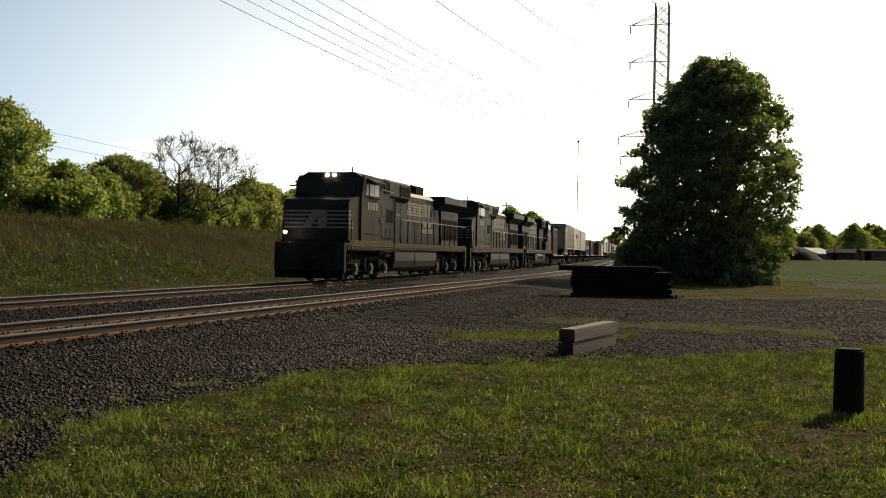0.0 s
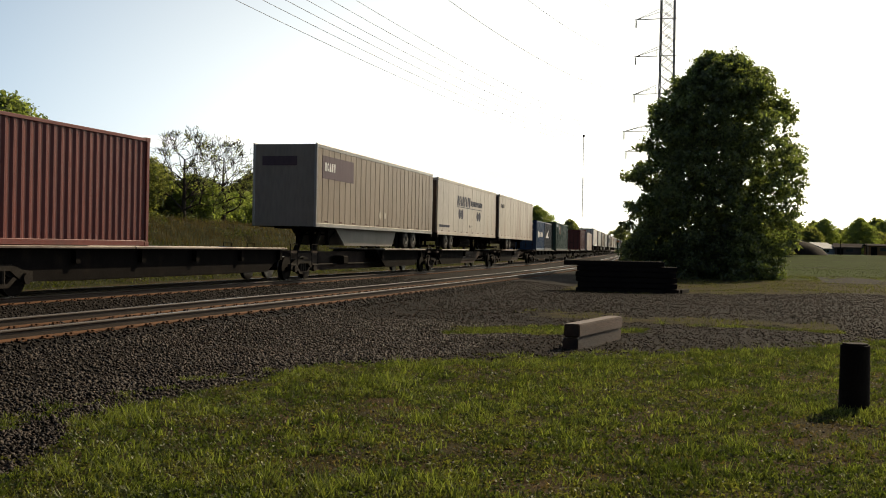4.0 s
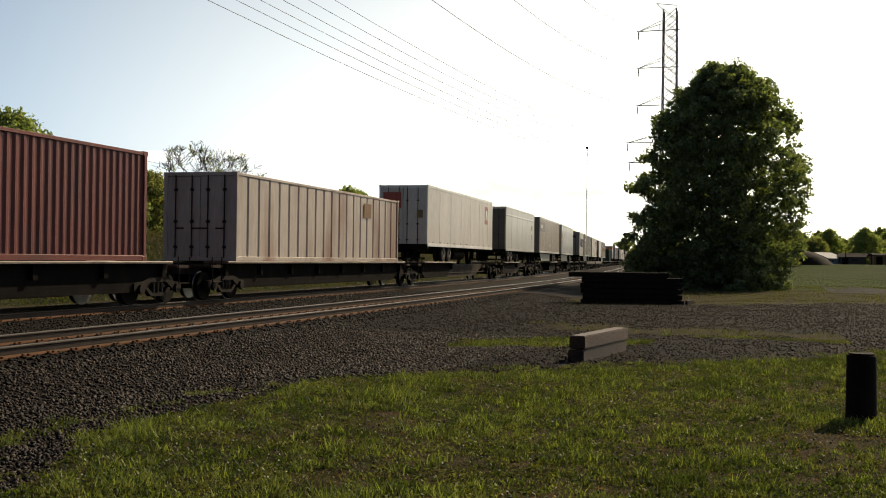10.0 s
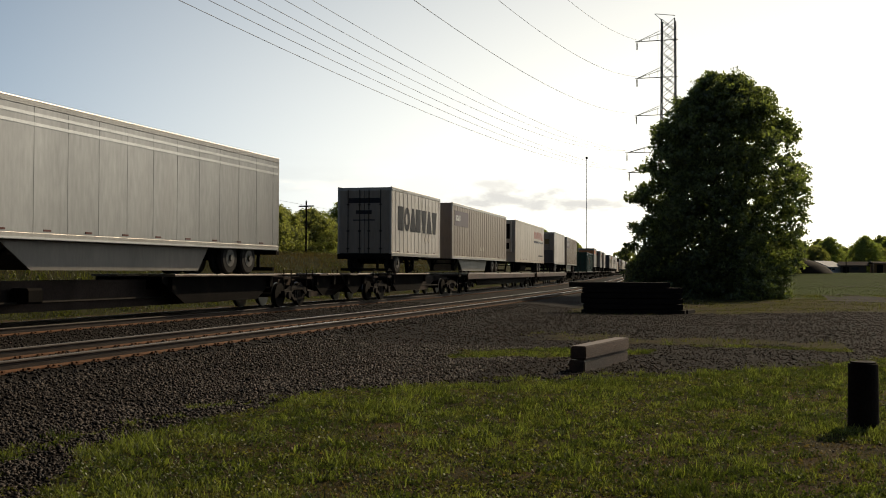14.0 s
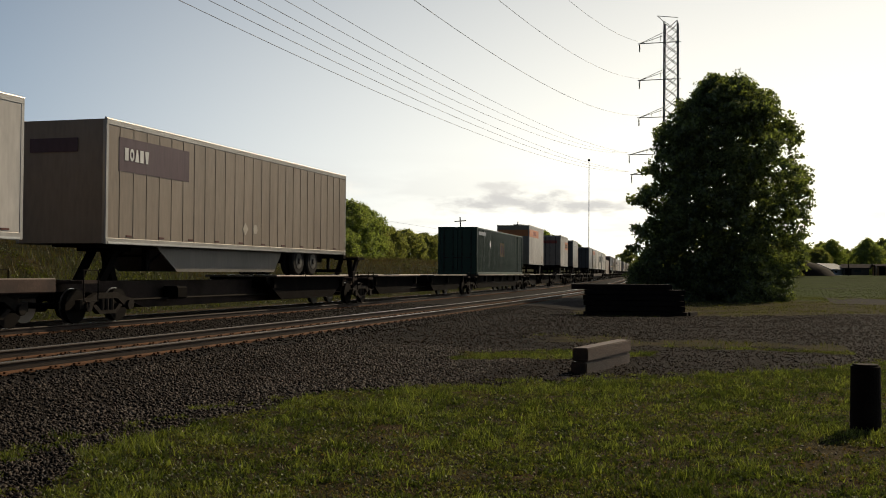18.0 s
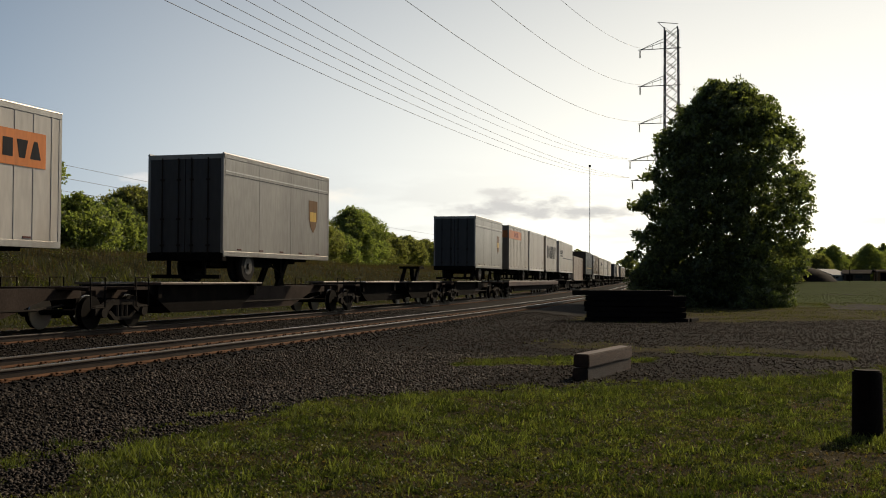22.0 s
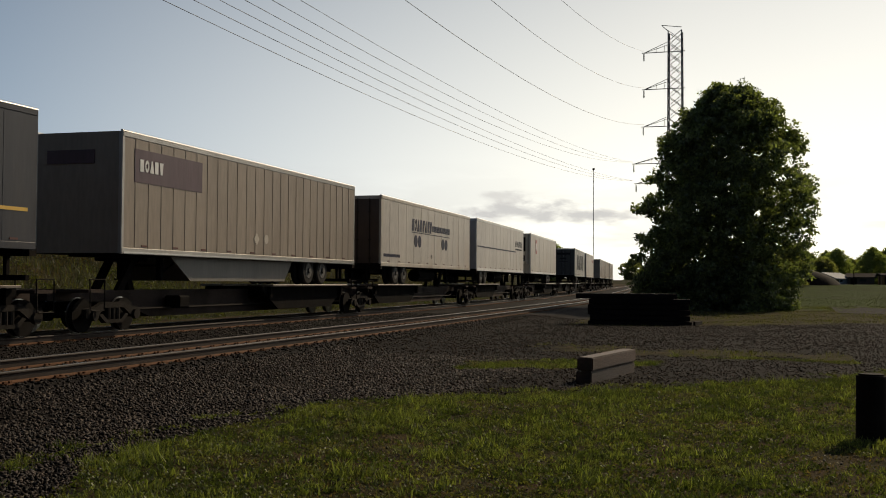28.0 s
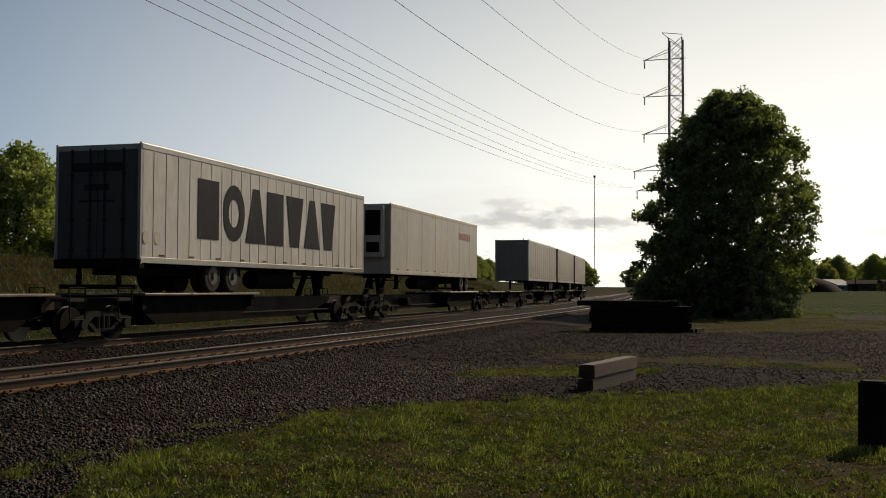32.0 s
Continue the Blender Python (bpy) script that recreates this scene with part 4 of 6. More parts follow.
# ---- locomotives ----
def locomotive(y0, reverse=False, L=22.3, lit=False):
    """A six-axle wide-nosed diesel road locomotive; reverse: the cab end trails."""
    loco = thing("locomotive", "black diesel locomotive with pale nose stripes and long hood", "locomotive", "leading locomotives")
    f = (lambda y: L - y) if reverse else (lambda y: y)
    yy = lambda a, b: sorted((f(a), f(b)))
    near = 1
    bk, un = P["black"], P["underframe"]

    def bx(name, x0, x1, a, b, z0, z1, c=0.02, mat=bk, parent=loco, label=""):
        return part(name, Shape().box(x0, x1, *yy(a, b), z0, z1, c), mat, parent, label)

    def pr(name, pts, x0, x1, mat=bk, parent=loco, label=""):
        q = [(f(p), z) for p, z in pts]
        if reverse:
            q = q[::-1]
        return part(name, Shape().prism(q, x0, x1, "x"), mat, parent, label)

    # frame, pilot and steps
    bx("frame_sill", -1.5, 1.5, 0.6, L - 0.6, 1.32, 1.62, 0.03)
    for a, b in ((0.35, 0.6), (L - 0.6, L - 0.35)):
        p = bx("pilot_plate", -1.5, 1.5, a, b, 0.42, 1.6, 0.02)
        bx("plow", -1.45, 1.45, a - 0.05 if a < 5 else a + 0.02, b - 0.02 if a < 5 else b + 0.05, 0.16, 0.5, 0.02, un)
    for a in (0.0, L):
        bx("coupler", -0.18, 0.18, a - 0.1 if a == 0 else a - 0.5, a + 0.5 if a == 0 else a + 0.1, 0.66, 1.0, 0.04, un)
    for a in (0.75, L - 1.15):
        for sx in (-1, 1):
            s = Shape()
            for k in range(4):
                s.box(*sorted((sx * 1.15, sx * 1.5)), *yy(a, a + 0.4), 0.5 + 0.28 * k, 0.53 + 0.28 * k)
            s.tube((sx * 1.5, f(a), 0.5), (sx * 1.5, f(a), 2.6), 0.022, n=6)
            s.tube((sx * 1.5, f(a + 0.42), 0.5), (sx * 1.5, f(a + 0.42), 2.6), 0.022, n=6)
            part("step_ladder", s, P["truckside"], loco)
    # nose and cab
    du = P["dustside"]
    pr("nose", [(1.0, 1.62), (1.0, 3.15), (1.2, 3.38), (2.5, 3.6), (2.5, 1.62)], -1.42, 1.42)
    cab = pr("cab", [(2.4, 1.62), (2.4, 3.5), (2.68, 4.36), (2.9, 4.5), (5.1, 4.5), (5.1, 1.62)], -1.5, 1.5)
    s = Shape()
    s.prism([(-1.53, 4.34), (-1.05, 4.62), (1.05, 4.62), (1.53, 4.34), (1.5, 4.28), (-1.5, 4.28)], *yy(2.72, 5.2), "y")
    part("cab_roof", s, bk, loco)
    for sx in (-1, 1):
        for a, b in ((2.95, 3.25), (3.42, 4.02), (4.06, 4.68)):
            w = part("cab_window", Shape().box(*sorted((sx * 1.495, sx * 1.512)), *yy(a, b), 3.66, 4.18), P["glass"], loco)
            for zf in (3.62, 4.17):
                part("window_frame", Shape().box(*sorted((sx * 1.508, sx * 1.53)), *yy(a - 0.03, b + 0.03), zf, zf + 0.045), P["truckside"], w)
        part("arm_rest", Shape().box(*sorted((sx * 1.5, sx * 1.6)), *yy(3.4, 4.7), 3.56, 3.62), P["truckside"], loco)
        part("sunshade", Shape().prism([(sx * 1.5, 4.36), (sx * 1.80, 4.22), (sx * 1.80, 4.25), (sx * 1.5, 4.40)], *yy(3.1, 4.9), "y"), P["truckside"], loco)
        part("windshield", Shape().box(*sorted((sx * 0.12, sx * 1.2)), *yy(2.44, 2.48), 3.72, 4.16), P["glass"], loco)
    for k in range(5):
        z = 2.2 + 0.165 * k
        part("nose_stripe", Shape().box(-1.36, 1.36, *yy(0.985, 1.0), z, z + 0.075), P["grimewhite"], loco, "dull white nose stripe")
        for sx in (-1, 1):
            part("nose_stripe", Shape().box(*sorted((sx * 1.42, sx * 1.426)), *yy(1.02, 1.62 - 0.1 * k), z, z + 0.075), P["grimewhite"], loco)
    part("nose_emblem", Shape().prism([(-0.55, 2.25), (-0.2, 2.25), (0.1, 2.7), (0.15, 2.25), (0.5, 2.25), (0.5, 2.95), (-0.1, 2.95)], *yy(0.978, 0.984), "y"), P["grimewhite"], loco, "pale slanted emblem")
    if not reverse:
        for x in (-0.16, 0.16):
            part("headlight", Shape().tube((x, f(2.78), 4.5), (x, f(2.62), 4.5), 0.075, n=14), P["headlight"] if lit else P["glass"], loco, "round headlight")
        for x in (-1.05, 1.05):
            part("ditch_light", Shape().tube((x, f(0.4), 2.0), (x, f(0.3), 2.0), 0.06, n=12), P["headlight"] if lit and x < 0 else P["glass"], loco)
    # equipment cabinets behind the cab
    if reverse:
        bx("lower_cabinet", -1.48, 1.48, 5.1, 7.1, 1.62, 2.5, 0.05)
        # near-black material instead of hood paint: the cab's shadow put into its colour
        bx("recess_wall", -0.92, 0.92, 5.1, 6.4, 2.48, 4.42, 0.04, un)
    else:
        bx("lower_cabinet", -1.48, 1.48, 5.1, 7.1, 1.62, 3.72, 0.06)
        bx("blower_housing", -1.48, 1.48, 5.1, 6.4, 3.68, 4.5, 0.08)
    s = Shape()
    s.prism([(-1.2, 1.62), (-1.2, 3.62), (-1.44, 3.84), (-1.44, 4.48), (-1.28, 4.58), (1.28, 4.58), (1.44, 4.48), (1.44, 3.84), (1.2, 3.62), (1.2, 1.62)], *yy(6.38, 9.9), "y")
    part("equipment_cabinet", s, bk, loco)
    bx("dusty_sill", -1.515, 1.515, 1.0, 7.1, 1.46, 1.72, 0.01, du)
    # engine hood with doors
    s = Shape()
    s.prism([(-1.0, 1.62), (-1.0, 4.05), (-0.78, 4.26), (0.78, 4.26), (1.0, 4.05), (1.0, 1.62)], *yy(9.9, 17.4), "y")
    part("engine_hood", s, bk, loco)
    # thin pale strip added on the chamfer as its sunlit highlight
    part("hood_edge", Shape().prism([(0.80, 4.262), (0.79, 4.275), (1.012, 4.062), (1.004, 4.05)], *yy(9.95, 16.4), "y"), P["hoodedge"], loco, "worn dusty hood edge")
    for k in range(8):
        a = 10.0 + k * 0.9
        d = part("hood_door", Shape().box(1.0, 1.022, *yy(a, a + 0.84), 1.72, 3.95, 0.0), bk, loco)
        part("door_latch", Shape().box(1.022, 1.05, *yy(a + 0.06, a + 0.12), 2.6, 2.75), P["truckside"], d)
        part("door_seam", Shape().box(1.0, 1.012, *yy(a + 0.84, a + 0.9), 1.72, 3.95), un, loco)
        part("hinge", Shape().box(1.022, 1.04, *yy(a + 0.74, a + 0.8), 3.3, 3.5), un, d)
    pr("radiator_cab", [(17.3, 2.2), (17.3, 3.8), (16.8, 4.2), (L - 1.0, 4.2), (L - 1.0, 2.2)], -1.1, 1.1)
    bx("rear_hood", -1.1, 1.1, 17.4, L - 1.0, 1.62, 2.21, 0.0)
    s = Shape()
    s.prism([(-1.1, 3.6), (-1.56, 3.98), (-1.56, 4.34), (1.56, 4.34), (1.56, 3.98), (1.1, 3.6)], *yy(16.3, L - 0.75), "y")
    part("radiator_wing", s, bk, loco, "flared radiator wing")
    for k in range(6):
        a = 17.6 + k * 0.62
        part("screen_frame", Shape().box(1.1, 1.125, *yy(a - 0.05, a + 0.45), 1.95, 3.15), P["dustside"], loco)
        part("radiator_screen", Shape().box(1.12, 1.135, *yy(a, a + 0.4), 2.0, 3.1), un, loco)
    for sx in (-1, 1):
        vents = ((6.55, 7.25, 3.88, 4.36, 1.44), (8.2, 9.78, 3.88, 4.36, 1.44)) if reverse else (
            (4.95, 5.35, 3.96, 4.42, 1.48), (5.6, 6.28, 3.94, 4.42, 1.48), (8.2, 9.78, 3.88, 4.36, 1.44), (6.0, 6.87, 2.6, 3.16, 1.48))
        for a, b, z0, z1, x in vents:
            v = part("vent_grille", Shape().box(*sorted((sx * x, sx * (x + 0.02))), *yy(a, b), z0, z1), un, loco)
            for c0, c1, d0, d1 in ((a - 0.05, b + 0.05, z0 - 0.05, z0), (a - 0.05, b + 0.05, z1, z1 + 0.05), (a - 0.05, a, z0, z1), (b, b + 0.05, z0, z1)):
                part("vent_frame", Shape().box(*sorted((sx * x, sx * (x + 0.035))), *yy(c0, c1), d0, d1), bk, v)
        if not reverse:
            part("cabinet_door", Shape().box(*sorted((sx * 1.48, sx * 1.494)), *yy(5.25, 5.92), 2.4, 3.4), bk, loco)
        for k in range(3):
            part("cabinet_door", Shape().box(*sorted((sx * 1.48, sx * 1.494)), *yy(5.2 + 0.62 * k, 5.76 + 0.62 * k), 1.9, 2.32), bk, loco)
            a = 7.2 + 0.9 * k
            part("cabinet_door", Shape().box(*sorted((sx * 1.2, sx * 1.214)), *yy(a, a + 0.8), 1.75, 3.55), bk, loco)
        for k in range(4):
            for a, z in (((5.35, 2.08), (6.35, 2.08)) if reverse else ((4.86, 2.55),)):
                part("sill_step", Shape().box(*sorted((sx * (1.494 if reverse else 1.51), sx * 1.545)), *yy(a, a + (0.36 if reverse else 0.24)), z + 0.06 * k, z + 0.03 + 0.06 * k), P["grimewhite"], loco)
        part("ledge", Shape().box(*sorted((sx * 1.49, sx * 1.54)), *yy(3.0, 4.7), 2.02, 2.05), P["truckside"], loco)
        part("ledge", Shape().box(*sorted((sx * 1.49, sx * 1.54)), *yy(5.15, 6.9), 1.9, 1.93), P["truckside"], loco)
        part("marker_lamp", Shape().tube((sx * 1.44, f(9.9), 4.5), (sx * 1.5, f(9.96), 4.52), 0.06, n=8), un, loco)
    # roof gear
    bx("exhaust_box", -0.5, 0.5, 14.2, 15.7, 4.2, 4.78, 0.05, un)
    bx("roof_hatch", -0.75, 0.75, 10.1, 11.4, 4.24, 4.33, 0.04, un)
    h = Shape()
    for k in range(5):
        h.tube((-0.1 + 0.16 * k, f(12.0), 4.42), (-0.1 + 0.16 * k, f(12.9), 4.5), 0.10, 0.07, n=8)
    h.box(-0.2, 0.7, *yy(12.3, 12.5), 4.24, 4.42)
    part("air_horn", h, un, loco)
    part("antenna", Shape().tube((0.5, f(4.0), 4.6), (0.5, f(4.0), 4.95), 0.025, n=6), un, loco)
    # walkway, rails
    for sx in (-1, 1):
        bx("walkway", *sorted((sx * 1.0, sx * 1.53)), 7.1, L - 0.7, 1.60, 1.66, 0.01, P["truckside"])
        part("walkway_edge", Shape().box(*sorted((sx * 1.50, sx * 1.535)), *yy(7.1, L - 0.7), 1.44, 1.67), du, loco, "dusty pale walkway edge")
        r = Shape()
        r.path([(sx * 1.53, f(q), z) for q, z in (((5.1, 3.22), (6.9, 3.22), (7.1, 3.1), (7.5, 2.85), (7.7, 2.79), (L - 0.8, 2.79)) if reverse else
                                                     ((5.0, 4.02), (6.95, 3.98), (7.08, 3.86), (7.1, 3.1), (7.25, 3.0), (7.9, 2.98), (8.05, 2.86), (8.15, 2.79), (L - 0.8, 2.79)))], 0.017)
        part("handrail", r, P["handrail"], loco, "pale handrail")
        for k in range(12):
            a = 8.2 + k * (L - 9.1) / 11
            part("stanchion", Shape().tube((sx * 1.50, f(a), 1.46), (sx * 1.50, f(a), 2.79), 0.024, n=6), un, loco)
        part("stanchion", Shape().tube((sx * 1.53, f(7.1), 1.66), (sx * 1.53, f(7.1), 3.1 if reverse else 3.86), 0.026, n=6), bk, loco)
    # side decoration: stripes, a slanted emblem and bars for words and numbers
    xs = 1.024
    q0 = 6.5 if reverse else 10.75
    for k in range(5):
        part("hood_stripe", Shape().prism([(q0 + 0.04 * k, 3.12 + 0.135 * k), (q0 + 3.1 - 0.02 * k, 3.12 + 0.135 * k), (q0 + 3.1, 3.21 + 0.135 * k), (q0 + 0.03 + 0.04 * k, 3.21 + 0.135 * k)], xs, xs + 0.006, "x"), P["grimewhite"], loco, "dull white hood stripe")
    for a, b in ((3.2, 3.75), (3.95, 4.35), (4.5, 5.0)):
        part("emblem", Shape().prism([(q0 + a, 3.8), (q0 + a + 0.14, 3.12), (q0 + b, 3.12), (q0 + b + 0.06, 3.8)], xs, xs + 0.006, "x"), P["grimewhite"], loco, "pale slanted emblem")
    for n, a, b, z0, z1 in ((7, 2.95, 4.7, 2.58, 2.8), (8, 2.9, 5.0, 2.27, 2.5)):
        w = part("lettering", letters(n, q0 + a, q0 + b, z0, z1, 0, 0.3, False), P["grimewhite"], loco)
        w.location = (xs, 0, 0)
    w = part("road_number", letters(4, *yy(3.2, 4.55), 3.06, 3.38, 0, 0.35, False), P["grimewhite"], loco)
    w.location = (1.502, 0, 0)
    # fuel tank and air reservoirs
    top = 0.86 if reverse else 1.26
    t = Shape()
    t.prism([(-1.42, 0.55), (-1.5, 0.85), (-1.5, top), (1.5, top), (1.5, 0.85), (1.42, 0.55), (0.95, 0.34), (-0.95, 0.34)], *yy(7.3, 14.9), "y")
    tank = part("fuel_tank", t, P["tank"], loco, "dusty fuel tank")
    part("tank_strap", Shape().box(1.498, 1.51, *yy(10.6, 10.72), 0.62, top), un, tank)
    if reverse:
        for a, b in ((7.3, 8.5), (13.6, 14.9)):
            bx("tank_end_box", -1.48, 1.48, a, b, 0.86, 1.28, 0.03, P["tank"])
        for a in (8.8, 11.0):
            part("air_reservoir", Shape().tube((1.2, f(a), 1.12), (1.2, f(a + 1.8), 1.12), 0.25, n=14), P["tank"], loco, smooth=False)
    for sx in (-1, 1):
        part("air_reservoir", Shape().tube((sx * 1.2, f(6.3), 1.12), (sx * 1.2, f(7.1), 1.12), 0.16, n=12), P["truckside"], loco)
    # three-axle trucks
    for c0 in (4.4, L - 4.4):
        for sx in (-1, 1):
            x0, x1 = sorted((sx * 1.08, sx * 1.24))
            t = Shape()
            q = [(c0 - 2.7, 0.75), (c0 - 2.7, 1.12), (c0 + 2.7, 1.12), (c0 + 2.7, 0.75), (c0 + 1.2, 0.62), (c0 + 0.8, 0.9), (c0 - 0.8, 0.9), (c0 - 1.2, 0.62)]
            q = [(f(p), z) for p, z in q]
            t.prism(q, x0, x1, "x")
            part("truck_frame", t, un, loco)
            for k in (-2.05, 0.0, 2.05):
                j = Shape()
                a, b = yy(c0 + k - 0.2, c0 + k + 0.2)
                j.prism([(a, 0.30), (b, 0.30), (b - 0.08, 0.76), (a + 0.08, 0.76)], *sorted((sx * 1.2, sx * 1.32)), axis="x")
                j.tube((sx * 1.3, f(c0 + k), 0.55), (sx * 1.37, f(c0 + k), 0.55), 0.13, n=10)
                part("journal_box", j, P["journal"], loco, "pale dusty journal box")
            for k in (-1.0, 1.0):
                part("truck_spring", Shape().tube((sx * 1.28, f(c0 + k), 0.55), (sx * 1.28, f(c0 + k), 0.95), 0.11, n=10), P["truckside"], loco)
            part("brake_cylinder", Shape().tube((sx * 1.25, f(c0 + 1.0), 1.22), (sx * 1.25, f(c0 + 1.6), 1.22), 0.12, n=10), P["truckside"], loco)
        bx("truck_transom", -0.96, 0.96, c0 - 2.5, c0 + 2.5, 0.34, 0.98, 0.05, un)
        for k in (-2.05, 0.0, 2.05):
            wheelset(loco, f(c0 + k), 0.53)
            part("traction_drive", Shape().box(-0.62, 0.62, *yy(c0 + k - 0.75, c0 + k + 0.35), 0.22, 1.3, 0.05), un, loco)
    return ride(loco, y0, L)


locomotive(38.4, lit=True)
locomotive(61.1)
locomotive(83.8, reverse=True)

# ---- platforms, by their start and end along the train ----
SPINES = [(108.0, 125.6, None, "c"), (126.0, 143.2, 129.5, "n"), (143.4, 160.7, 158.2, "d"), (160.9, 178.6, 175.9, "d"), (178.9, 196.0, None, "c"), (196.4, 216.4, None, "c"),
          (216.8, 237.6, None, "e"), (238.0, 254.6, None, "c"), (255.0, 275.6, None, "c"), (276.0, 296.6, 292.4, "d"), (297.0, 314.4, 311.0, "d"), (314.8, 333.4, 318.2, "n"),
          (333.8, 353.0, 337.2, "n"), (353.4, 362.2, None, "e"), (362.6, 377.2, 370.2, "d"), (431.7, 451.0, 434.9, "n"),
          (451.4, 470.6, 453.0, "e"), (471.0, 490.2, None, "c"), (490.6, 508.4, 493.6, "e"), (508.8, 525.2, 521.2, "d"), (525.6, 541.0, 537.2, "d"), (541.4, 556.2, 553.9, "e"),
          (556.6, 572.4, 569.6, "d"), (602.6, 620.8, 605.9, "n"), (621.2, 640.4, None, "c"), (640.8, 661.0, 646.0, "n"), (661.4, 680.0, 665.1, "n"), (680.4, 698.6, 695.6, "d"),
          (699.0, 717.4, 714.4, "d"), (717.8, 737.0, 721.8, "n"), (737.4, 754.2, None, "e"), (754.6, 773.4, 770.2, "d"), (773.8, 794.0, 777.7, "n"), (794.4, 808.8, None, "e"),
          (809.2, 827.8, None, "n"), (828.2, 845.6, None, "n"), (846.0, 865.5, None, "n")]
CAR_ENDS = (196.0, 254.6, 314.4, 490.2, 556.2, 661.0, 717.4, 773.4)   # where one articulated car is coupled to the next
for i, (a, b, h, mode) in enumerate(SPINES):
    head = i == 0 or a - SPINES[i - 1][1] > 1 or SPINES[i - 1][1] in CAR_ENDS
    tail = i + 1 == len(SPINES) or SPINES[i + 1][0] - b > 1 or b in CAR_ENDS
    spine_car(a, b, head, tail, hitch=h, mode=mode)
flat_car(377.7, 404.0, (396.4,))
flat_car(404.7, 431.3, (428.6,))
flat_car(573.0, 602.2, (575.4, 589.6, 600.2))


# ---- loads, front to back ----
RIB_SIDE = 1.3015                    # the same, on the posts of ribbed walls


def placards(ob, ys, z, x=X_SIDE, r=0.17, sides=20):
    """Small pale hazard placard holders, round or square on edge."""
    for y in ys:
        s = Shape().tube((0, y, z), (0.008, y, z), r, n=sides) if sides > 4 else Shape().prism([(y - r, z), (y, z - r), (y + r, z), (y, z + r)], 0, 0.008, "x")
        decal(ob, s, "tan", x, "placard", "pale placard holder")


def side_bars(ob, n, y0, y1, z0, z1, colour="ink", slant=0.0, holes=True, label=""):
    decal(ob, letters(n, y0, y1, z0, z1, slant, holes=holes), colour, X_SIDE, label=label)


def panel(ob, y0, y1, z0, z1, colour, x=X_SIDE, name="sign_panel", label=""):
    return decal(ob, Shape().box(0, 0.006, y0, y1, z0, z1), colour, x, name, label)


def end_panel(ob, x0, x1, z0, z1, colour, y=-0.075, label=""):
    return part("sign_panel", Shape().box(x0, x1, y, y + 0.012, z0, z1), paint(colour), ob, label)


def parcel_trailer(y0, L=16.15, lead="nose"):
    t = trailer(y0, L, "grey", "rib", lead, skirt=True, set_back=2.2, rail_colour="bright", label="dusty grey ribbed parcel trailer with a faded dark panel and skirts")
    s = Shape().box(0, 0.0125, 0.55, 4.0, 3.81, 4.67)
    decal(t, s, "purple", 1.2905, "sign_panel", "faded dark purple sign panel")
    decal(t, letters(5, 0.78, 1.9, 4.1, 4.42), "pale", RIB_SIDE + 0.007)
    placards(t, (7.5,), 2.62, RIB_SIDE, 0.2, 4)
    placards(t, (8.2,), 2.64, RIB_SIDE, 0.15)
    end_panel(t, -0.9, 0.5, 4.25, 4.6, "purple", -0.03)
    return t


def shield(ob, yc, zc, s=1.0, x=X_SIDE):
    pts = [(-0.42, 0.62), (0.42, 0.62), (0.42, -0.1), (0.25, -0.45), (0, -0.68), (-0.25, -0.45), (-0.42, -0.1)]
    decal(ob, Shape().prism([(yc + a * s, zc + b * s) for a, b in pts], 0, 0.006, "x"), "brown", x, "emblem", "brown and gold shield emblem")
    decal(ob, Shape().box(0.002, 0.009, yc - 0.30 * s, yc + 0.30 * s, zc - 0.22 * s, zc + 0.16 * s), "gold", x, "emblem_bar")


def brown_shield_trailer(y0, L, lead, tandem=True):
    # dark grey ends on bare metal: their shade is put into the paint
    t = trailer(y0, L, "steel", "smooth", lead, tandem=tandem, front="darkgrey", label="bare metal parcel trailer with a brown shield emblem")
    panel(t, 0.1, L - 0.1, 4.52, 4.56, "pale", name="trim_strip")
    panel(t, 0.1, L - 0.1, 4.42, 4.45, "darkgrey", name="trim_strip")
    shield(t, L - 1.5 if lead == "doors" else 1.4, 3.54, 0.9)
    return t


def shippers_trailer(y0):
    # the dark brown front gives the cream trailer's ends their shade as colour
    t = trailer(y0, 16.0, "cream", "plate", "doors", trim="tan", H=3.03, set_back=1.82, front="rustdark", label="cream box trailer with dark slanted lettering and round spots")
    side_bars(t, 8, 4.5, 7.9, 3.68, 4.26, "stripeblue", 0.2)
    side_bars(t, 12, 8.05, 11.45, 3.78, 4.08, "stripeblue", holes=False)
    panel(t, 4.45, 11.5, 3.60, 3.635, "stripeblue")
    for q in (5.17, 5.8, 10.1, 10.72):
        decal(t, Shape().tube((0, q, 3.21), (0.006, q, 3.21), 0.29, n=22), "stripeblue", X_SIDE, "spot")
    side_bars(t, 16, 0.35, 2.7, 2.37, 2.5, "stripeblue", holes=False)
    words(t, "53", 7.8, 2.45, 0.26, "stripeblue")
    return t


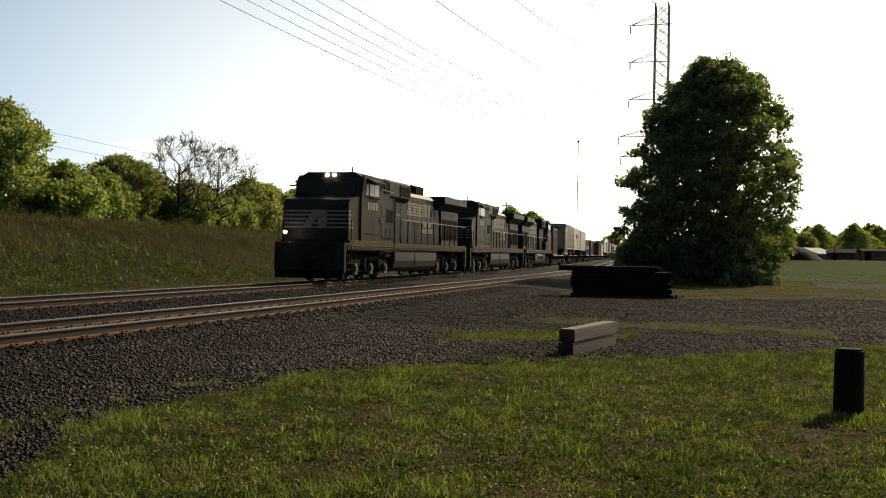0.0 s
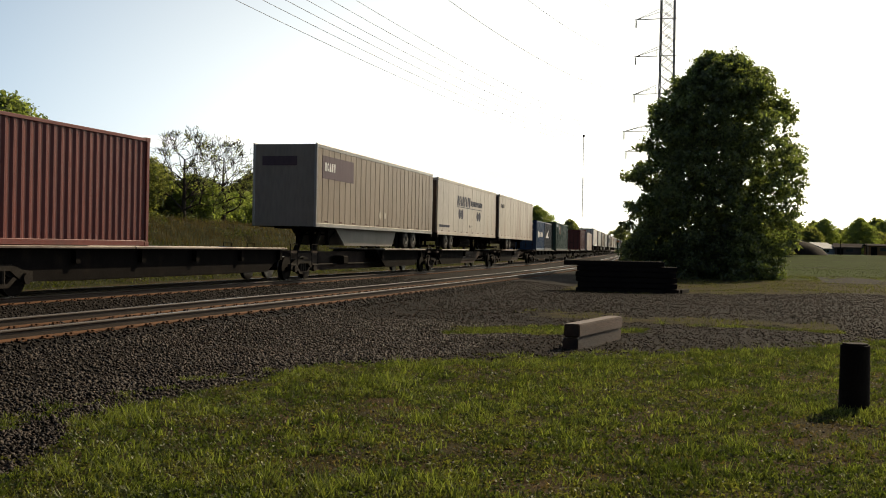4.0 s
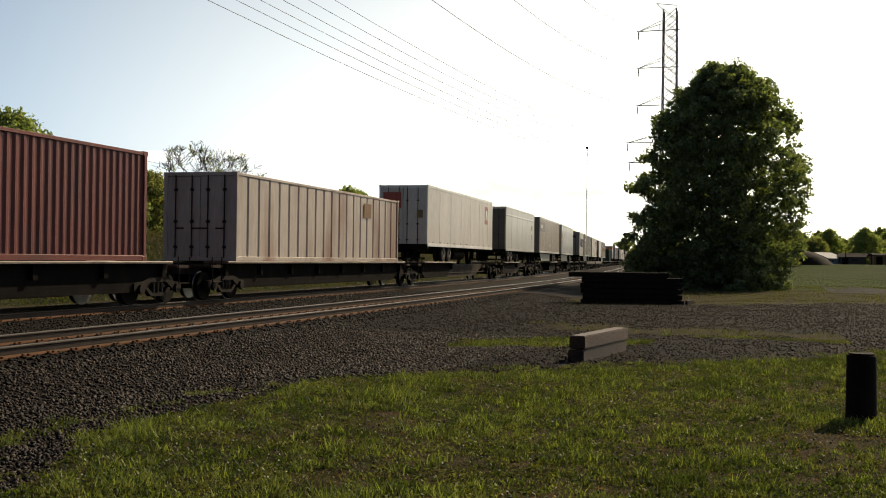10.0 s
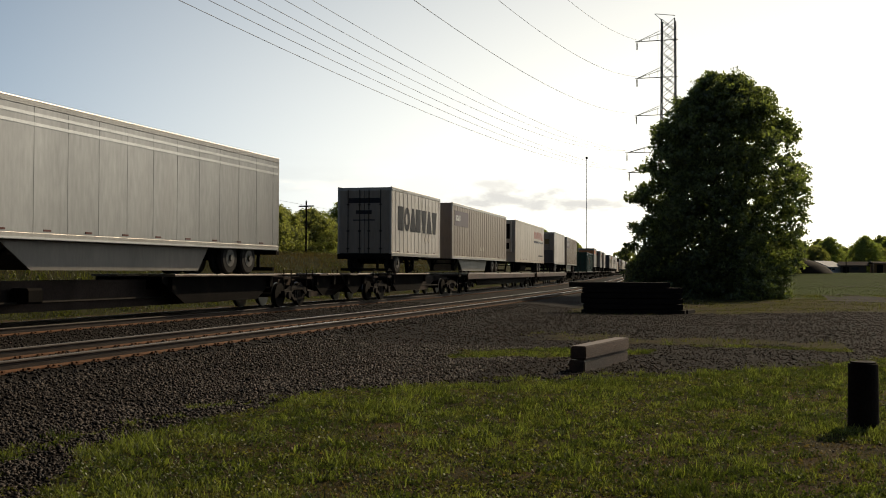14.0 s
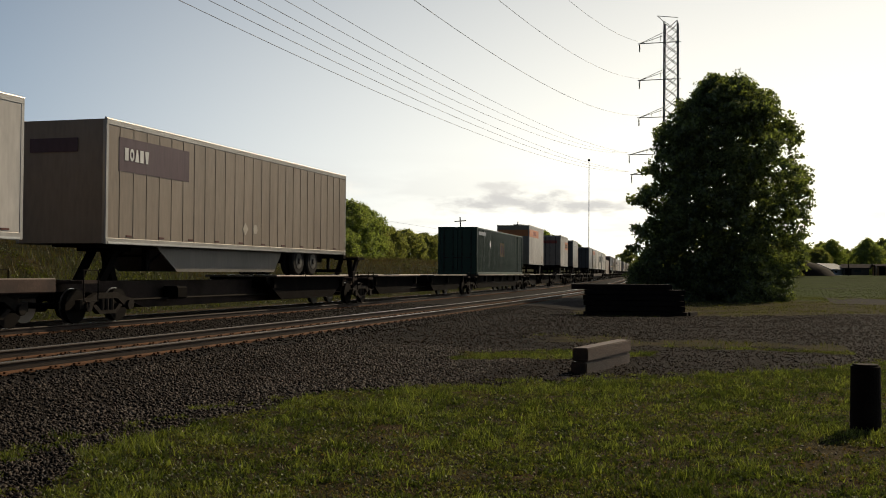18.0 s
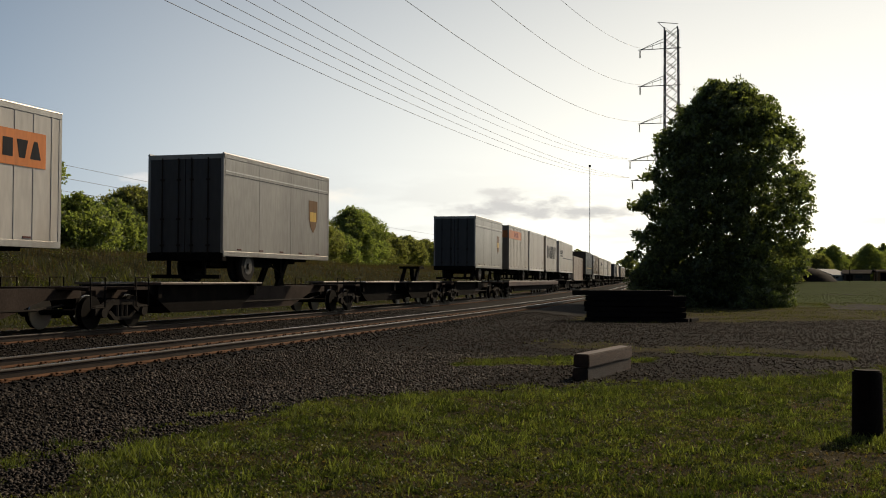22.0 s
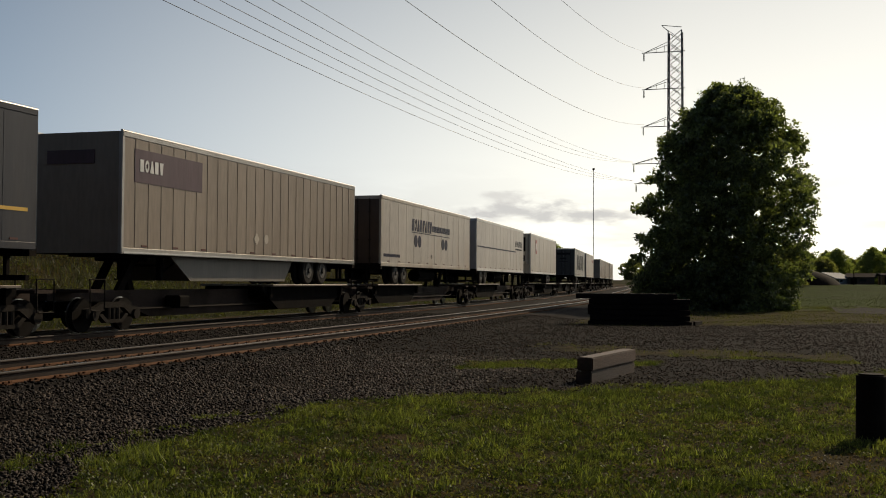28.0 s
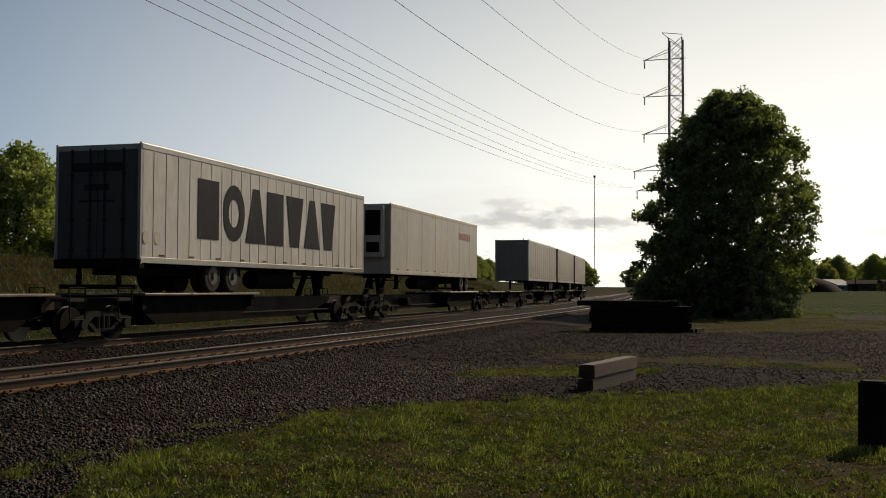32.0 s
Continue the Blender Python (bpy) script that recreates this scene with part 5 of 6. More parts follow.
def road_trailer(y0, L, lead="doors", big=True, style="rib"):
    # grey ends on a white trailer, with the shade painted into them
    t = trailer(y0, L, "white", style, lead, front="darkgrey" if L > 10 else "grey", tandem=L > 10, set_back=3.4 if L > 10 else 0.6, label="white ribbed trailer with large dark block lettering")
    a, b = (2.9, 13.2) if L > 10 else (0.95, 7.65)
    decal(t, letters(7, a, b, 2.72 if L > 10 else 3.15, 4.45 if L > 10 else 4.27, gap=0.06), "ink", RIB_SIDE if style == "rib" else X_SIDE)
    if L > 10:
        placards(t, (0.25, 0.8), 2.62, RIB_SIDE, 0.17)
    else:
        placards(t, (5.57, 6.18), 2.83, RIB_SIDE if style == "rib" else X_SIDE, 0.2, 4)
    end_panel(t, -0.75, 0.75, 4.35, 4.58, "ink", -0.03)
    end_panel(t, -0.4, 0.35, 3.85, 4.02, "ink", -0.03)
    end_panel(t, -0.55, 0.5, 3.55, 3.6, "ink", -0.03)
    return t


def orange_stripe_trailer(y0, lead="nose"):
    t = trailer(y0, 8.53, "white", "rib", lead, tandem=False, set_back=0.4, front="grey", label="short white ribbed trailer with a faded orange band")
    panel(t, 0.02, 5.25, 4.15, 4.74, "salmon", RIB_SIDE)
    placards(t, (7.2, 7.6), 2.55, RIB_SIDE, 0.15)
    decal(t, letters(6, 2.1, 3.9, 4.28, 4.62), "logored", RIB_SIDE + 0.005)
    end_panel(t, -1.2, 1.2, 4.2, 4.7, "salmon", -0.03)
    return t


def striped_trailer(y0, lead):
    t = trailer(y0, 16.15, "white", "plate", lead, trim="pale", front="white", label="white plate trailer with italic lettering and a dark blue stripe")
    a, b = (1.3, 3.9) if lead == "nose" else (12.8, 15.4)
    side_bars(t, 6, a, b, 3.78, 4.2, "ink", 0.25)
    side_bars(t, 14, a, b, 3.55, 3.66, "ink", holes=False)
    panel(t, *((b - 0.1, 16.0) if lead == "nose" else (0.2, a + 0.1)), 3.38, 3.46, "stripeblue", X_SIDE + 0.002)
    return t


def red_square_trailer(y0, lead, reefer):
    t = trailer(y0, 16.15, "cream" if reefer else "white", "smooth", lead, reefer=reefer, set_back=3.2, trim="pale", label="off-white smooth trailer with a red square emblem")
    c = 3.1 if lead == "nose" else 14.2
    panel(t, c - 0.45, c + 0.45, 3.55, 4.65, "logored", X_SIDE + 0.002, label="red square emblem")
    decal(t, Shape().prism([(c - 0.3, 3.8), (c - 0.1, 3.8), (c, 4.1), (c + 0.1, 3.8), (c + 0.3, 3.8), (c + 0.2, 4.4), (c - 0.2, 4.4)], 0.004, 0.012, "x"), "pale", X_SIDE + 0.002, "emblem")
    if not reefer:
        end_panel(t, -1.05, -0.1, 3.9, 4.7, "logored", -0.07)
        end_panel(t, 0.75, 1.05, 3.4, 3.8, "amber", -0.07)
    return t


# first cut of containers and trailers
c = container(109.4, 6.06, "red", 2.9, label="rust-red corrugated short container")
parcel_trailer(126.8)
shippers_trailer(144.0)
t = trailer(161.3, 16.3, "rustcream", "plate", "doors", trim="rustcream", H=3.04, set_back=3.6, front="rustdark", label="faded cream trailer with rust streaks")
side_bars(t, 7, 0.62, 1.98, 4.12, 4.36, "ink", 0.1)
c = container(180.9, 6.06, "blue", 2.59, label="bright blue corrugated short container with white lettering")
decal(c, letters(6, 1.9, 4.6, 2.35, 2.75), "pale", 1.226)
decal(c, Shape().tube((0, 1.45, 2.55), (0.006, 1.45, 2.55), 0.32, n=20), "pale", 1.226, "emblem")
part("emblem", Shape().tube((-0.55, -0.035, 3.25), (-0.55, -0.03, 3.25), 0.24, n=18), paint("bluegrey"), c)
for k in range(6):
    part("lettering", Shape().box(0.35, 0.95 - 0.1 * (k % 3), -0.035, -0.03, 3.4 - 0.17 * k, 3.48 - 0.17 * k), paint("bluegrey"), c)
c = container(187.1, 6.06, "navy", 2.59, label="dark navy corrugated short container with a pale wing emblem")
decal(c, Shape().prism([(0.9, 2.3), (3.6, 2.3), (2.4, 2.6), (3.4, 3.1), (1.6, 2.6)], 0, 0.006, "x"), "pale", 1.226, "emblem")
for y, ey, ez, dy, dz in ((197.9, 5.55, 3.33, 4.08, 3.5), (472.2, 8.43, 2.84, 4.15, 3.1)):
    c = container(y, 16.65, "green", 2.9, posts53=True, label="long dark green corrugated container with a faded amber emblem")
    printed(c, 16.65, ey - 0.85, ey + 0.85, ez - 0.46, ez + 0.46, "amber", label="faded amber square panel")
    for q, za, zb in ((-0.5, -0.3, 0.28), (-0.1, -0.22, 0.32), (0.35, -0.34, 0.2)):
        printed(c, 16.65, ey + q - 0.12, ey + q + 0.12, ez + za, ez + zb, "purple", 0.008, "emblem_bar")
    decal(c, Shape().prism([(dy - 0.24, dz), (dy, dz - 0.26), (dy + 0.24, dz), (dy, dz + 0.26)], 0, 0.006, "x"), "pale", 1.222, "placard")
    decal(c, letters(7, 0.5, 2.6, 3.6, 3.82, holes=False), "bluegrey", 1.222)
container(239.85, 12.19, "red", 2.9, label="rust-red corrugated forty foot container")
t = container(257.0, 16.25, "rustpale", 2.8, W=2.55, pitch=0.82, label="pale grey wide-ribbed container with rust stains")
decal(t, Shape().box(0, 0.006, 11.6, 12.5, 3.0, 3.6), "brown", 1.28, "stain_panel")
red_square_trailer(278.1, "doors", False)
brown_shield_trailer(299.2, 13.7, "doors")
parcel_trailer(316.3)
t = trailer(335.2, 16.3, "chrome", "plate", "nose", skirt=True, rail_colour="bright", label="shining bare metal trailer with bright rails and skirts")
shield(t, 1.3, 3.6, 0.92)
for z in (4.5, 4.72):
    part("trim_strip", Shape().box(X_SIDE, X_SIDE + 0.008, 0.1, 16.2, z, z + 0.07), P["bright"], t)
road_trailer(363.6, 8.4)
parcel_trailer(374.6)
t = trailer(394.5, 16.2, "cream", "plate", "nose", trim="tan", label="cream trailer with red italic lettering over a blue stripe", reefer=True)
side_bars(t, 7, 9.9, 14.0, 3.98, 4.56, "logored", 0.2)
panel(t, 9.7, 15.27, 3.62, 3.79, "stripeblue")
words(t, "CONTROLLED LOGISTICS", 12.4, 3.655, 0.17, "pale", X_SIDE + 0.006)
side_bars(t, 14, 12.6, 15.2, 2.5, 2.62, "ink", holes=False)
decal(t, Shape().prism([(14.2, 3.9), (15.25, 3.9), (15.1, 4.1), (14.8, 4.7), (14.45, 4.3)], 0, 0.006, "x"), "logored", X_SIDE + 0.002, "emblem")
t = trailer(419.1, 10.9, "white", "plate", "doors", trim="steel", rail_colour="bright", front="grey", set_back=0.9, label="clean white trailer with bright bottom rail")
end_panel(t, 0.35, 0.75, 3.9, 4.4, "amber", -0.07)
end_panel(t, -1.15, 1.15, 2.1, 3.3, "darkgrey", -0.075, "dark lift gate")
parcel_trailer(433.0)
t = orange_stripe_trailer(491.8)
t = trailer(514.6, 8.4, "white", "rib", "doors", tandem=False, set_back=0.4, front="grey", label="short white trailer with an orange sign panel")
panel(t, 4.9, 7.82, 3.72, 4.5, "orange", RIB_SIDE, label="orange sign panel")
decal(t, letters(6, 5.1, 7.65, 3.9, 4.3), "ink", RIB_SIDE + 0.005)
end_panel(t, -0.9, 0.9, 4.25, 4.55, "logored", -0.03)
brown_shield_trailer(530.7, 8.3, "doors", False)
brown_shield_trailer(562.95, 8.4, "doors", False)
orange_stripe_trailer(573.85)
t = trailer(583.1, 8.45, "white", "smooth", "nose", tandem=False, set_back=0.4, trim="pale", label="short plain white trailer with rippled sides")
placards(t, (7.37, 7.84), 2.69)
road_trailer(593.0, 8.5, style="plate")
striped_trailer(603.9, "nose")
container(622.0, 16.5, "rustpale", 2.8, W=2.55, pitch=0.55, label="rusty pale ribbed container")
t = trailer(644.2, 15.7, "navy", "plate", "nose", trim="navy", front="rustdark", label="dark navy trailer with a gold stripe")
panel(t, 0.4, 15.4, 2.78, 2.86, "gold", X_SIDE + 0.002)
parcel_trailer(663.1)
shippers_trailer(682.45)
striped_trailer(700.2, "doors")
red_square_trailer(719.8, "nose", True)
road_trailer(756.0, 16.3)
t = trailer(775.7, 16.4, "cream", "smooth", "nose", reefer=True, trim="tan", label="cream refrigerated trailer with small red lettering")
side_bars(t, 7, 12.0, 14.6, 4.0, 4.4, "logored", 0.15)
for y, L in ((810.3, 16.8), (828.6, 16.0), (846.8, 16.5)):
    trailer(y, L, "grey", "plate", "nose", label="grey plate trailer near the end of the train")


# ---- plants ----
def leaf_cloud(name, centres, per, size, spread, mat, rng):
    """A mesh of small folded leaves scattered round the centres."""
    n = len(centres) * per
    c = np.repeat(np.array(centres), per, axis=0)
    off = rng.normal(0, 1, (n, 3))
    off *= (spread * rng.uniform(0.2, 1.0, n) / np.linalg.norm(off, axis=1))[:, None]
    c = c + off * np.array((1, 1, 0.75))
    a = rng.normal(0, 1, (n, 3))
    a /= np.linalg.norm(a, axis=1)[:, None]
    b = np.cross(a, rng.normal(0, 1, (n, 3)))
    b /= np.linalg.norm(b, axis=1)[:, None]
    s = size * rng.uniform(0.55, 1.25, n)[:, None]
    v = np.stack([c - a * s, c + b * s * 0.55, c + a * s, c - b * s * 0.55], 1).reshape(-1, 3)
    f = np.arange(n * 4).reshape(-1, 4)
    me = bpy.data.meshes.new(name)
    me.from_pydata(v.tolist(), [], f.tolist())
    me.materials.append(mat)
    return me


def limb(s, rng, p, d, r, length, depth, tips, up=0.25):
    """A crooked branch that forks; collects its outer points in tips."""
    q = p
    steps = 3
    for i in range(steps):
        nd = (d + Vector(rng.normal(0, 0.16, 3)) + Vector((0, 0, up * 0.18))).normalized()
        e = q + nd * (length / steps)
        s.tube(q, e, max(0.017, r * (1 - 0.22 * i)), max(0.014, r * (1 - 0.22 * (i + 1))), n=6 if depth > 1 else 4)
        q, d = e, nd
        if depth <= 2:
            tips.append(tuple(q))
    if depth > 0:
        for k in range(3 if depth > 1 else 4):
            side = Vector(rng.normal(0, 1, 3))
            nd = (d * 0.75 + (side - d * side.dot(d)).normalized() * 0.75 + Vector((0, 0, up))).normalized()
            limb(s, rng, q, nd, r * 0.5, length * rng.uniform(0.6, 0.85), depth - 1, tips, up)


def tree(height, width, seed, mat, leaves=14, leaf=0.22, low=0.15, clumps=260, bare=0.0, label="leafy broad green tree", trunk=0.28, spread=0.75, lobe=0.16, bough=0.9, outline_right=None, outline=((0, 0.6), (0.2, 0.9), (0.45, 1.0), (0.7, 0.88), (0.88, 0.55), (1, 0.1))):
    """A tree with trunk, limbs and a crown of small leaves in uneven clumps."""
    rng = np.random.default_rng(seed)
    t = thing("tree", label, "tree")
    s, tips = Shape(), []
    top = Vector((0, 0, -0.3))
    d = Vector((0, 0, 1))
    n = 7
    for i in range(n):
        e = top + (d + Vector(rng.normal(0, 0.05, 3))).normalized() * (height * (0.86 if bare else 0.74) / n)
        r = trunk * (1 - 0.8 * i / n)
        s.tube(top, e, r, trunk * (1 - 0.8 * (i + 1) / n), n=8)
        top = e
        if i >= 1:
            for k in range(3):
                a = rng.uniform(0, 2 * math.pi)
                reach = width * 0.5 * (0.95 - 0.55 * abs(i / n - 0.35))
                nd = Vector((math.cos(a), math.sin(a), 0.35 + 0.5 * i / n)).normalized()
                limb(s, rng, top, nd, r * 0.42, reach * (0.46 if bare else 0.36), 3 if bare else 2 if height > 6 else 1, tips)
    part("trunk", s, M["bark"], t)
    # crown: boughs on an uneven dome, each a group of leafy twigs
    cs = []
    lobes = [(rng.uniform(0, 2 * math.pi), rng.uniform(0.1, 0.9), rng.uniform(0.5, 1.0) * lobe) for _ in range(14)]
    other = outline_right or outline
    turn = 0
    while len(cs) < clumps:
        turn += 1
        h = low + (1.0 - low) * ((turn * 0.754877) % 1.0)
        a = 2 * math.pi * ((turn * 0.569840) % 1.0)
        east = 0.5 + 0.5 * math.sin(math.pi / 2 * math.cos(a))
        prof = float(np.interp(h, *zip(*outline))) * (1 - east) + float(np.interp(h, *zip(*other))) * east
        for la, lh, ls in lobes:
            da = math.atan2(math.sin(a - la), math.cos(a - la))
            prof += ls * math.exp(-(da / 0.5) ** 2 - ((h - lh) / 0.14) ** 2)
        prof *= 0.95 + 0.05 * math.sin(5 * a + 9 * h)
        rr = max(0.0, width / 2 * prof * rng.uniform(0.02, 1.0) ** 0.42 - 0.35 * bough)
        if rng.uniform() < bare:
            continue
        c = np.array((rr * math.cos(a), rr * math.sin(a), h * height * rng.uniform(0.97, 1.0) - 0.25 * bough))
        for _ in range(rng.integers(5, 11)):
            o = rng.normal(0, 1, 3)
            o *= bough * rng.uniform(0.3, 1.0) / np.linalg.norm(o) * np.array((1, 1, 0.65))
            cs.append(tuple(c + o + np.array((0, 0, -0.12 * bough))))
    if bare < 0.6:
        part("crown", leaf_cloud("crown", cs, leaves, leaf, spread, mat, rng), None, t)
    if bare > 0 and tips:
        pick = [tips[i] for i in rng.choice(len(tips), min(len(tips), 130), replace=False)]
        part("sparse_foliage", leaf_cloud("sparse_foliage", pick, 7, leaf * 0.5, 0.35, mat, rng), None, t)
    return t


def at_ground(ob, x, y, turn=0.0, dz=0.0):
    ob.matrix_basis = pose(x, y, ground_z(x, y) + dz, 0, 0, turn)
    return ob


big = tree(14.3, 11.2, 3, M["leaf"], leaves=25, leaf=0.13, low=0.01, clumps=5600, trunk=0.4, spread=0.4, lobe=0.02, bough=0.75,
           outline=((0, 0.88), (0.15, 1.03), (0.35, 1.0), (0.52, 0.95), (0.65, 0.82), (0.77, 0.70), (0.85, 0.50), (0.93, 0.34), (1, 0.1)),
           outline_right=((0, 0.68), (0.1, 0.74), (0.17, 1.0), (0.22, 1.08), (0.3, 0.98), (0.43, 1.08), (0.58, 1.12), (0.68, 0.98), (0.78, 0.88), (0.88, 0.80), (0.95, 0.62), (1, 0.34)),
           label="large dense dark green tree standing beside the track")
at_ground(big, -3.8, 68.5, 3)
protos = [tree(8.6, 8.4, 11, M["leaf2"], leaves=18, leaf=0.15, low=0.02, clumps=1700, spread=0.55, bough=0.8, label="bright green spring tree on the bank"),
          tree(6.4, 7.6, 12, M["leaf3"], leaves=18, leaf=0.15, low=0.02, clumps=1350, spread=0.55, bough=0.75, label="olive green bushy tree on the bank"),
          tree(4.7, 6.2, 13, M["leaf2"], leaves=18, leaf=0.14, low=0.02, clumps=950, spread=0.5, bough=0.7, label="low green bushy tree on the bank"),
          tree(6.9, 8.6, 14, M["leaf3"], leaves=8, leaf=0.2, low=0.3, clumps=60, bare=0.75, label="half-bare tree with thin brown branches")]
# kind, x, y, turn, of the trees along the bank
BANK_TREES = [(0, -49.5, 58.5, 0), (0, -54, 55, 70), (0, -51, 50, 160), (2, -46.5, 61.7, 0), (2, -50, 66, 100), (2, -49.4, 70, 30), (1, -51, 74.4, 120), (1, -53, 80, 200), (3, -46.9, 77, 60), (3, -47.6, 85, 0), (2, -49.0, 81.5, 140),
              (2, -51, 88, 100), (2, -52, 95, 220), (1, -53, 101, 20), (1, -54.5, 108, 10), (1, -54, 116, 80), (2, -54, 124, 200), (0, -56, 133, 140), (0, -57.5, 140, 90), (1, -60, 150, 10), (1, -61, 160, 250),
              (1, -62, 172, 30), (1, -64, 187, 120), (1, -67, 205, 10), (0, -70, 222, 300), (1, -73, 240, 30), (0, -51.4, 215, 200), (0, -47.2, 216, 80), (0, -80, 270, 80), (1, -86, 300, 20), (0, -92, 330, 180), (0, -74, 330, 50)]
used = set()
for k, x, y, turn in BANK_TREES:
    if k in used:
        at_ground(copy_thing(protos[k], pose(0, 0, 0)), x, y, turn)
    else:
        used.add(k)
        at_ground(protos[k], x, y, turn)
# paler trees behind the field, and brush round the foot of the big tree
for i in range(17):
    at_ground(copy_thing(protos[i % 2], pose(0, 0, 0)), -2 + 3.6 * i, 262 + 9 * (i % 3), 61 * i)
for x, y in ((0.6, 178), (-2.2, 186)):
    at_ground(copy_thing(protos[1], pose(0, 0, 0)), x, y, 31 * x)
bush = tree(3.4, 4.6, 31, M["leaf"], leaves=28, leaf=0.11, low=0.02, clumps=480, spread=0.4, bough=0.6, trunk=0.08, label="low dark green brush under the big tree")
for x, y, k in ((-7.3, 66.3, 0), (-5.0, 65.4, 1), (-2.2, 65.2, 2), (-1.5, 66.8, 3)):
    at_ground(bush if k == 0 else copy_thing(bush, pose(0, 0, 0)), x, y, 57 * k + x * 31, -0.5)
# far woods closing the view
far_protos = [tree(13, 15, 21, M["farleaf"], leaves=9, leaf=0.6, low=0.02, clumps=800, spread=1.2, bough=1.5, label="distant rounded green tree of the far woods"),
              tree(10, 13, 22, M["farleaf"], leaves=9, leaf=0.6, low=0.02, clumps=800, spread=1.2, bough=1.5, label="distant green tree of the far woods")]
rr = random.Random(8)
first = [True, True]
for i in range(46):
    k = rr.randrange(2)
    x = -95 + i * 9.5 + rr.uniform(-3, 3)
    y = 520 - 3.2 * max(0, x + 20) * 0.55 + rr.uniform(-14, 14)
    if -92 < x < -52:
        y += 130
    ob = far_protos[k] if first[k] else copy_thing(far_protos[k], pose(0, 0, 0))
    first[k] = False
    at_ground(ob, x, max(y, 190), rr.uniform(0, 360))


# unseen rows of trees, added behind the camera to hold back sky light
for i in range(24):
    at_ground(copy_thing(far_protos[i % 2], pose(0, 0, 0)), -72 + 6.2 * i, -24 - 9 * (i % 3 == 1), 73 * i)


# ---- timber beam, tie stack, post ----
def make_beam():
    b = thing("timber_barrier", "two stacked weathered railway timbers lying on gravel", "timber")
    for z, dx in ((0.0, 0.0), (0.234, 0.022)):
        bm = bmesh.new()
        bmesh.ops.create_cube(bm, size=1.0)
        bmesh.ops.scale(bm, vec=(0.27, 2.6, 0.22), verts=bm.verts)
        bmesh.ops.bevel(bm, geom=bm.edges[:], offset=0.018, segments=2, affect="EDGES")
        bmesh.ops.translate(bm, vec=(dx, 1.3, z + 0.11), verts=bm.verts)
        me = bpy.data.meshes.new("timber")
        bm.to_mesh(me)
        bm.free()
        me.materials.append(M["timber"])
        part("timber", me, None, b)
    b.matrix_basis = pose(-3.14, 17.15, ground_z(-3, 18) - 0.02, 0, 0, -8)
    return b


make_beam()


def make_pile():
    p = thing("tie_stack", "black stack of old railway ties on gravel", "tie stack")
    rng = random.Random(4)
    for lay in range(6):
        n = 7 if lay < 5 else 6
        for k in range(n):
            s = Shape().box(-1.9, 1.9, -0.115, 0.115, 0, 0.19, 0.012)
            t = part("tie", s, M["darkwood"], p)
            t.matrix_basis = pose(rng.uniform(-0.1, 0.1) + (-0.35 if lay == 5 else 0.1), k * 0.26 - 0.8, 0.215 * lay + rng.uniform(0, 0.01), 0, 0, rng.uniform(-1.5, 1.5))
    for x, y, a in ((2.1, -0.35, 82), (2.32, 0.1, 74), (0.9, -1.12, 8)):
        s = Shape().box(-0.55, 0.55, -0.115, 0.115, 0, 0.19, 0.012)
        t = part("tie", s, M["darkwood"], p)
        t.matrix_basis = pose(x, y, 0, 0, 0, a)
    p.matrix_basis = pose(-5.6, 42.2, ground_z(-5.7, 42) - 0.03, 0, 0, 6)


make_pile()


def make_post():
    bm = bmesh.new()
    bmesh.ops.create_cone(bm, cap_ends=True, segments=26, radius1=0.158, radius2=0.150, depth=1.0)
    bmesh.ops.bevel(bm, geom=[e for e in bm.edges if all(v.co.z > 0.4 for v in e.verts)], offset=0.02, segments=2, affect="EDGES")
    for v in bm.verts:
        v.co += v.normal * 0.012 * noise.noise(v.co * 7)
    me = bpy.data.meshes.new("wooden_post")
    bm.to_mesh(me)
    bm.free()
    me.materials.append(M["darkwood"])
    ob = tagged(new("wooden_post", me), "dark round wooden bollard post in grass", "post")
    ob.matrix_basis = pose(0.87, 11.85, ground_z(0.87, 11.85) + 0.21, 0, 0, 0)


make_post()


# ---- pylon and wires ----
PYLON = (-17.35, 180.0)


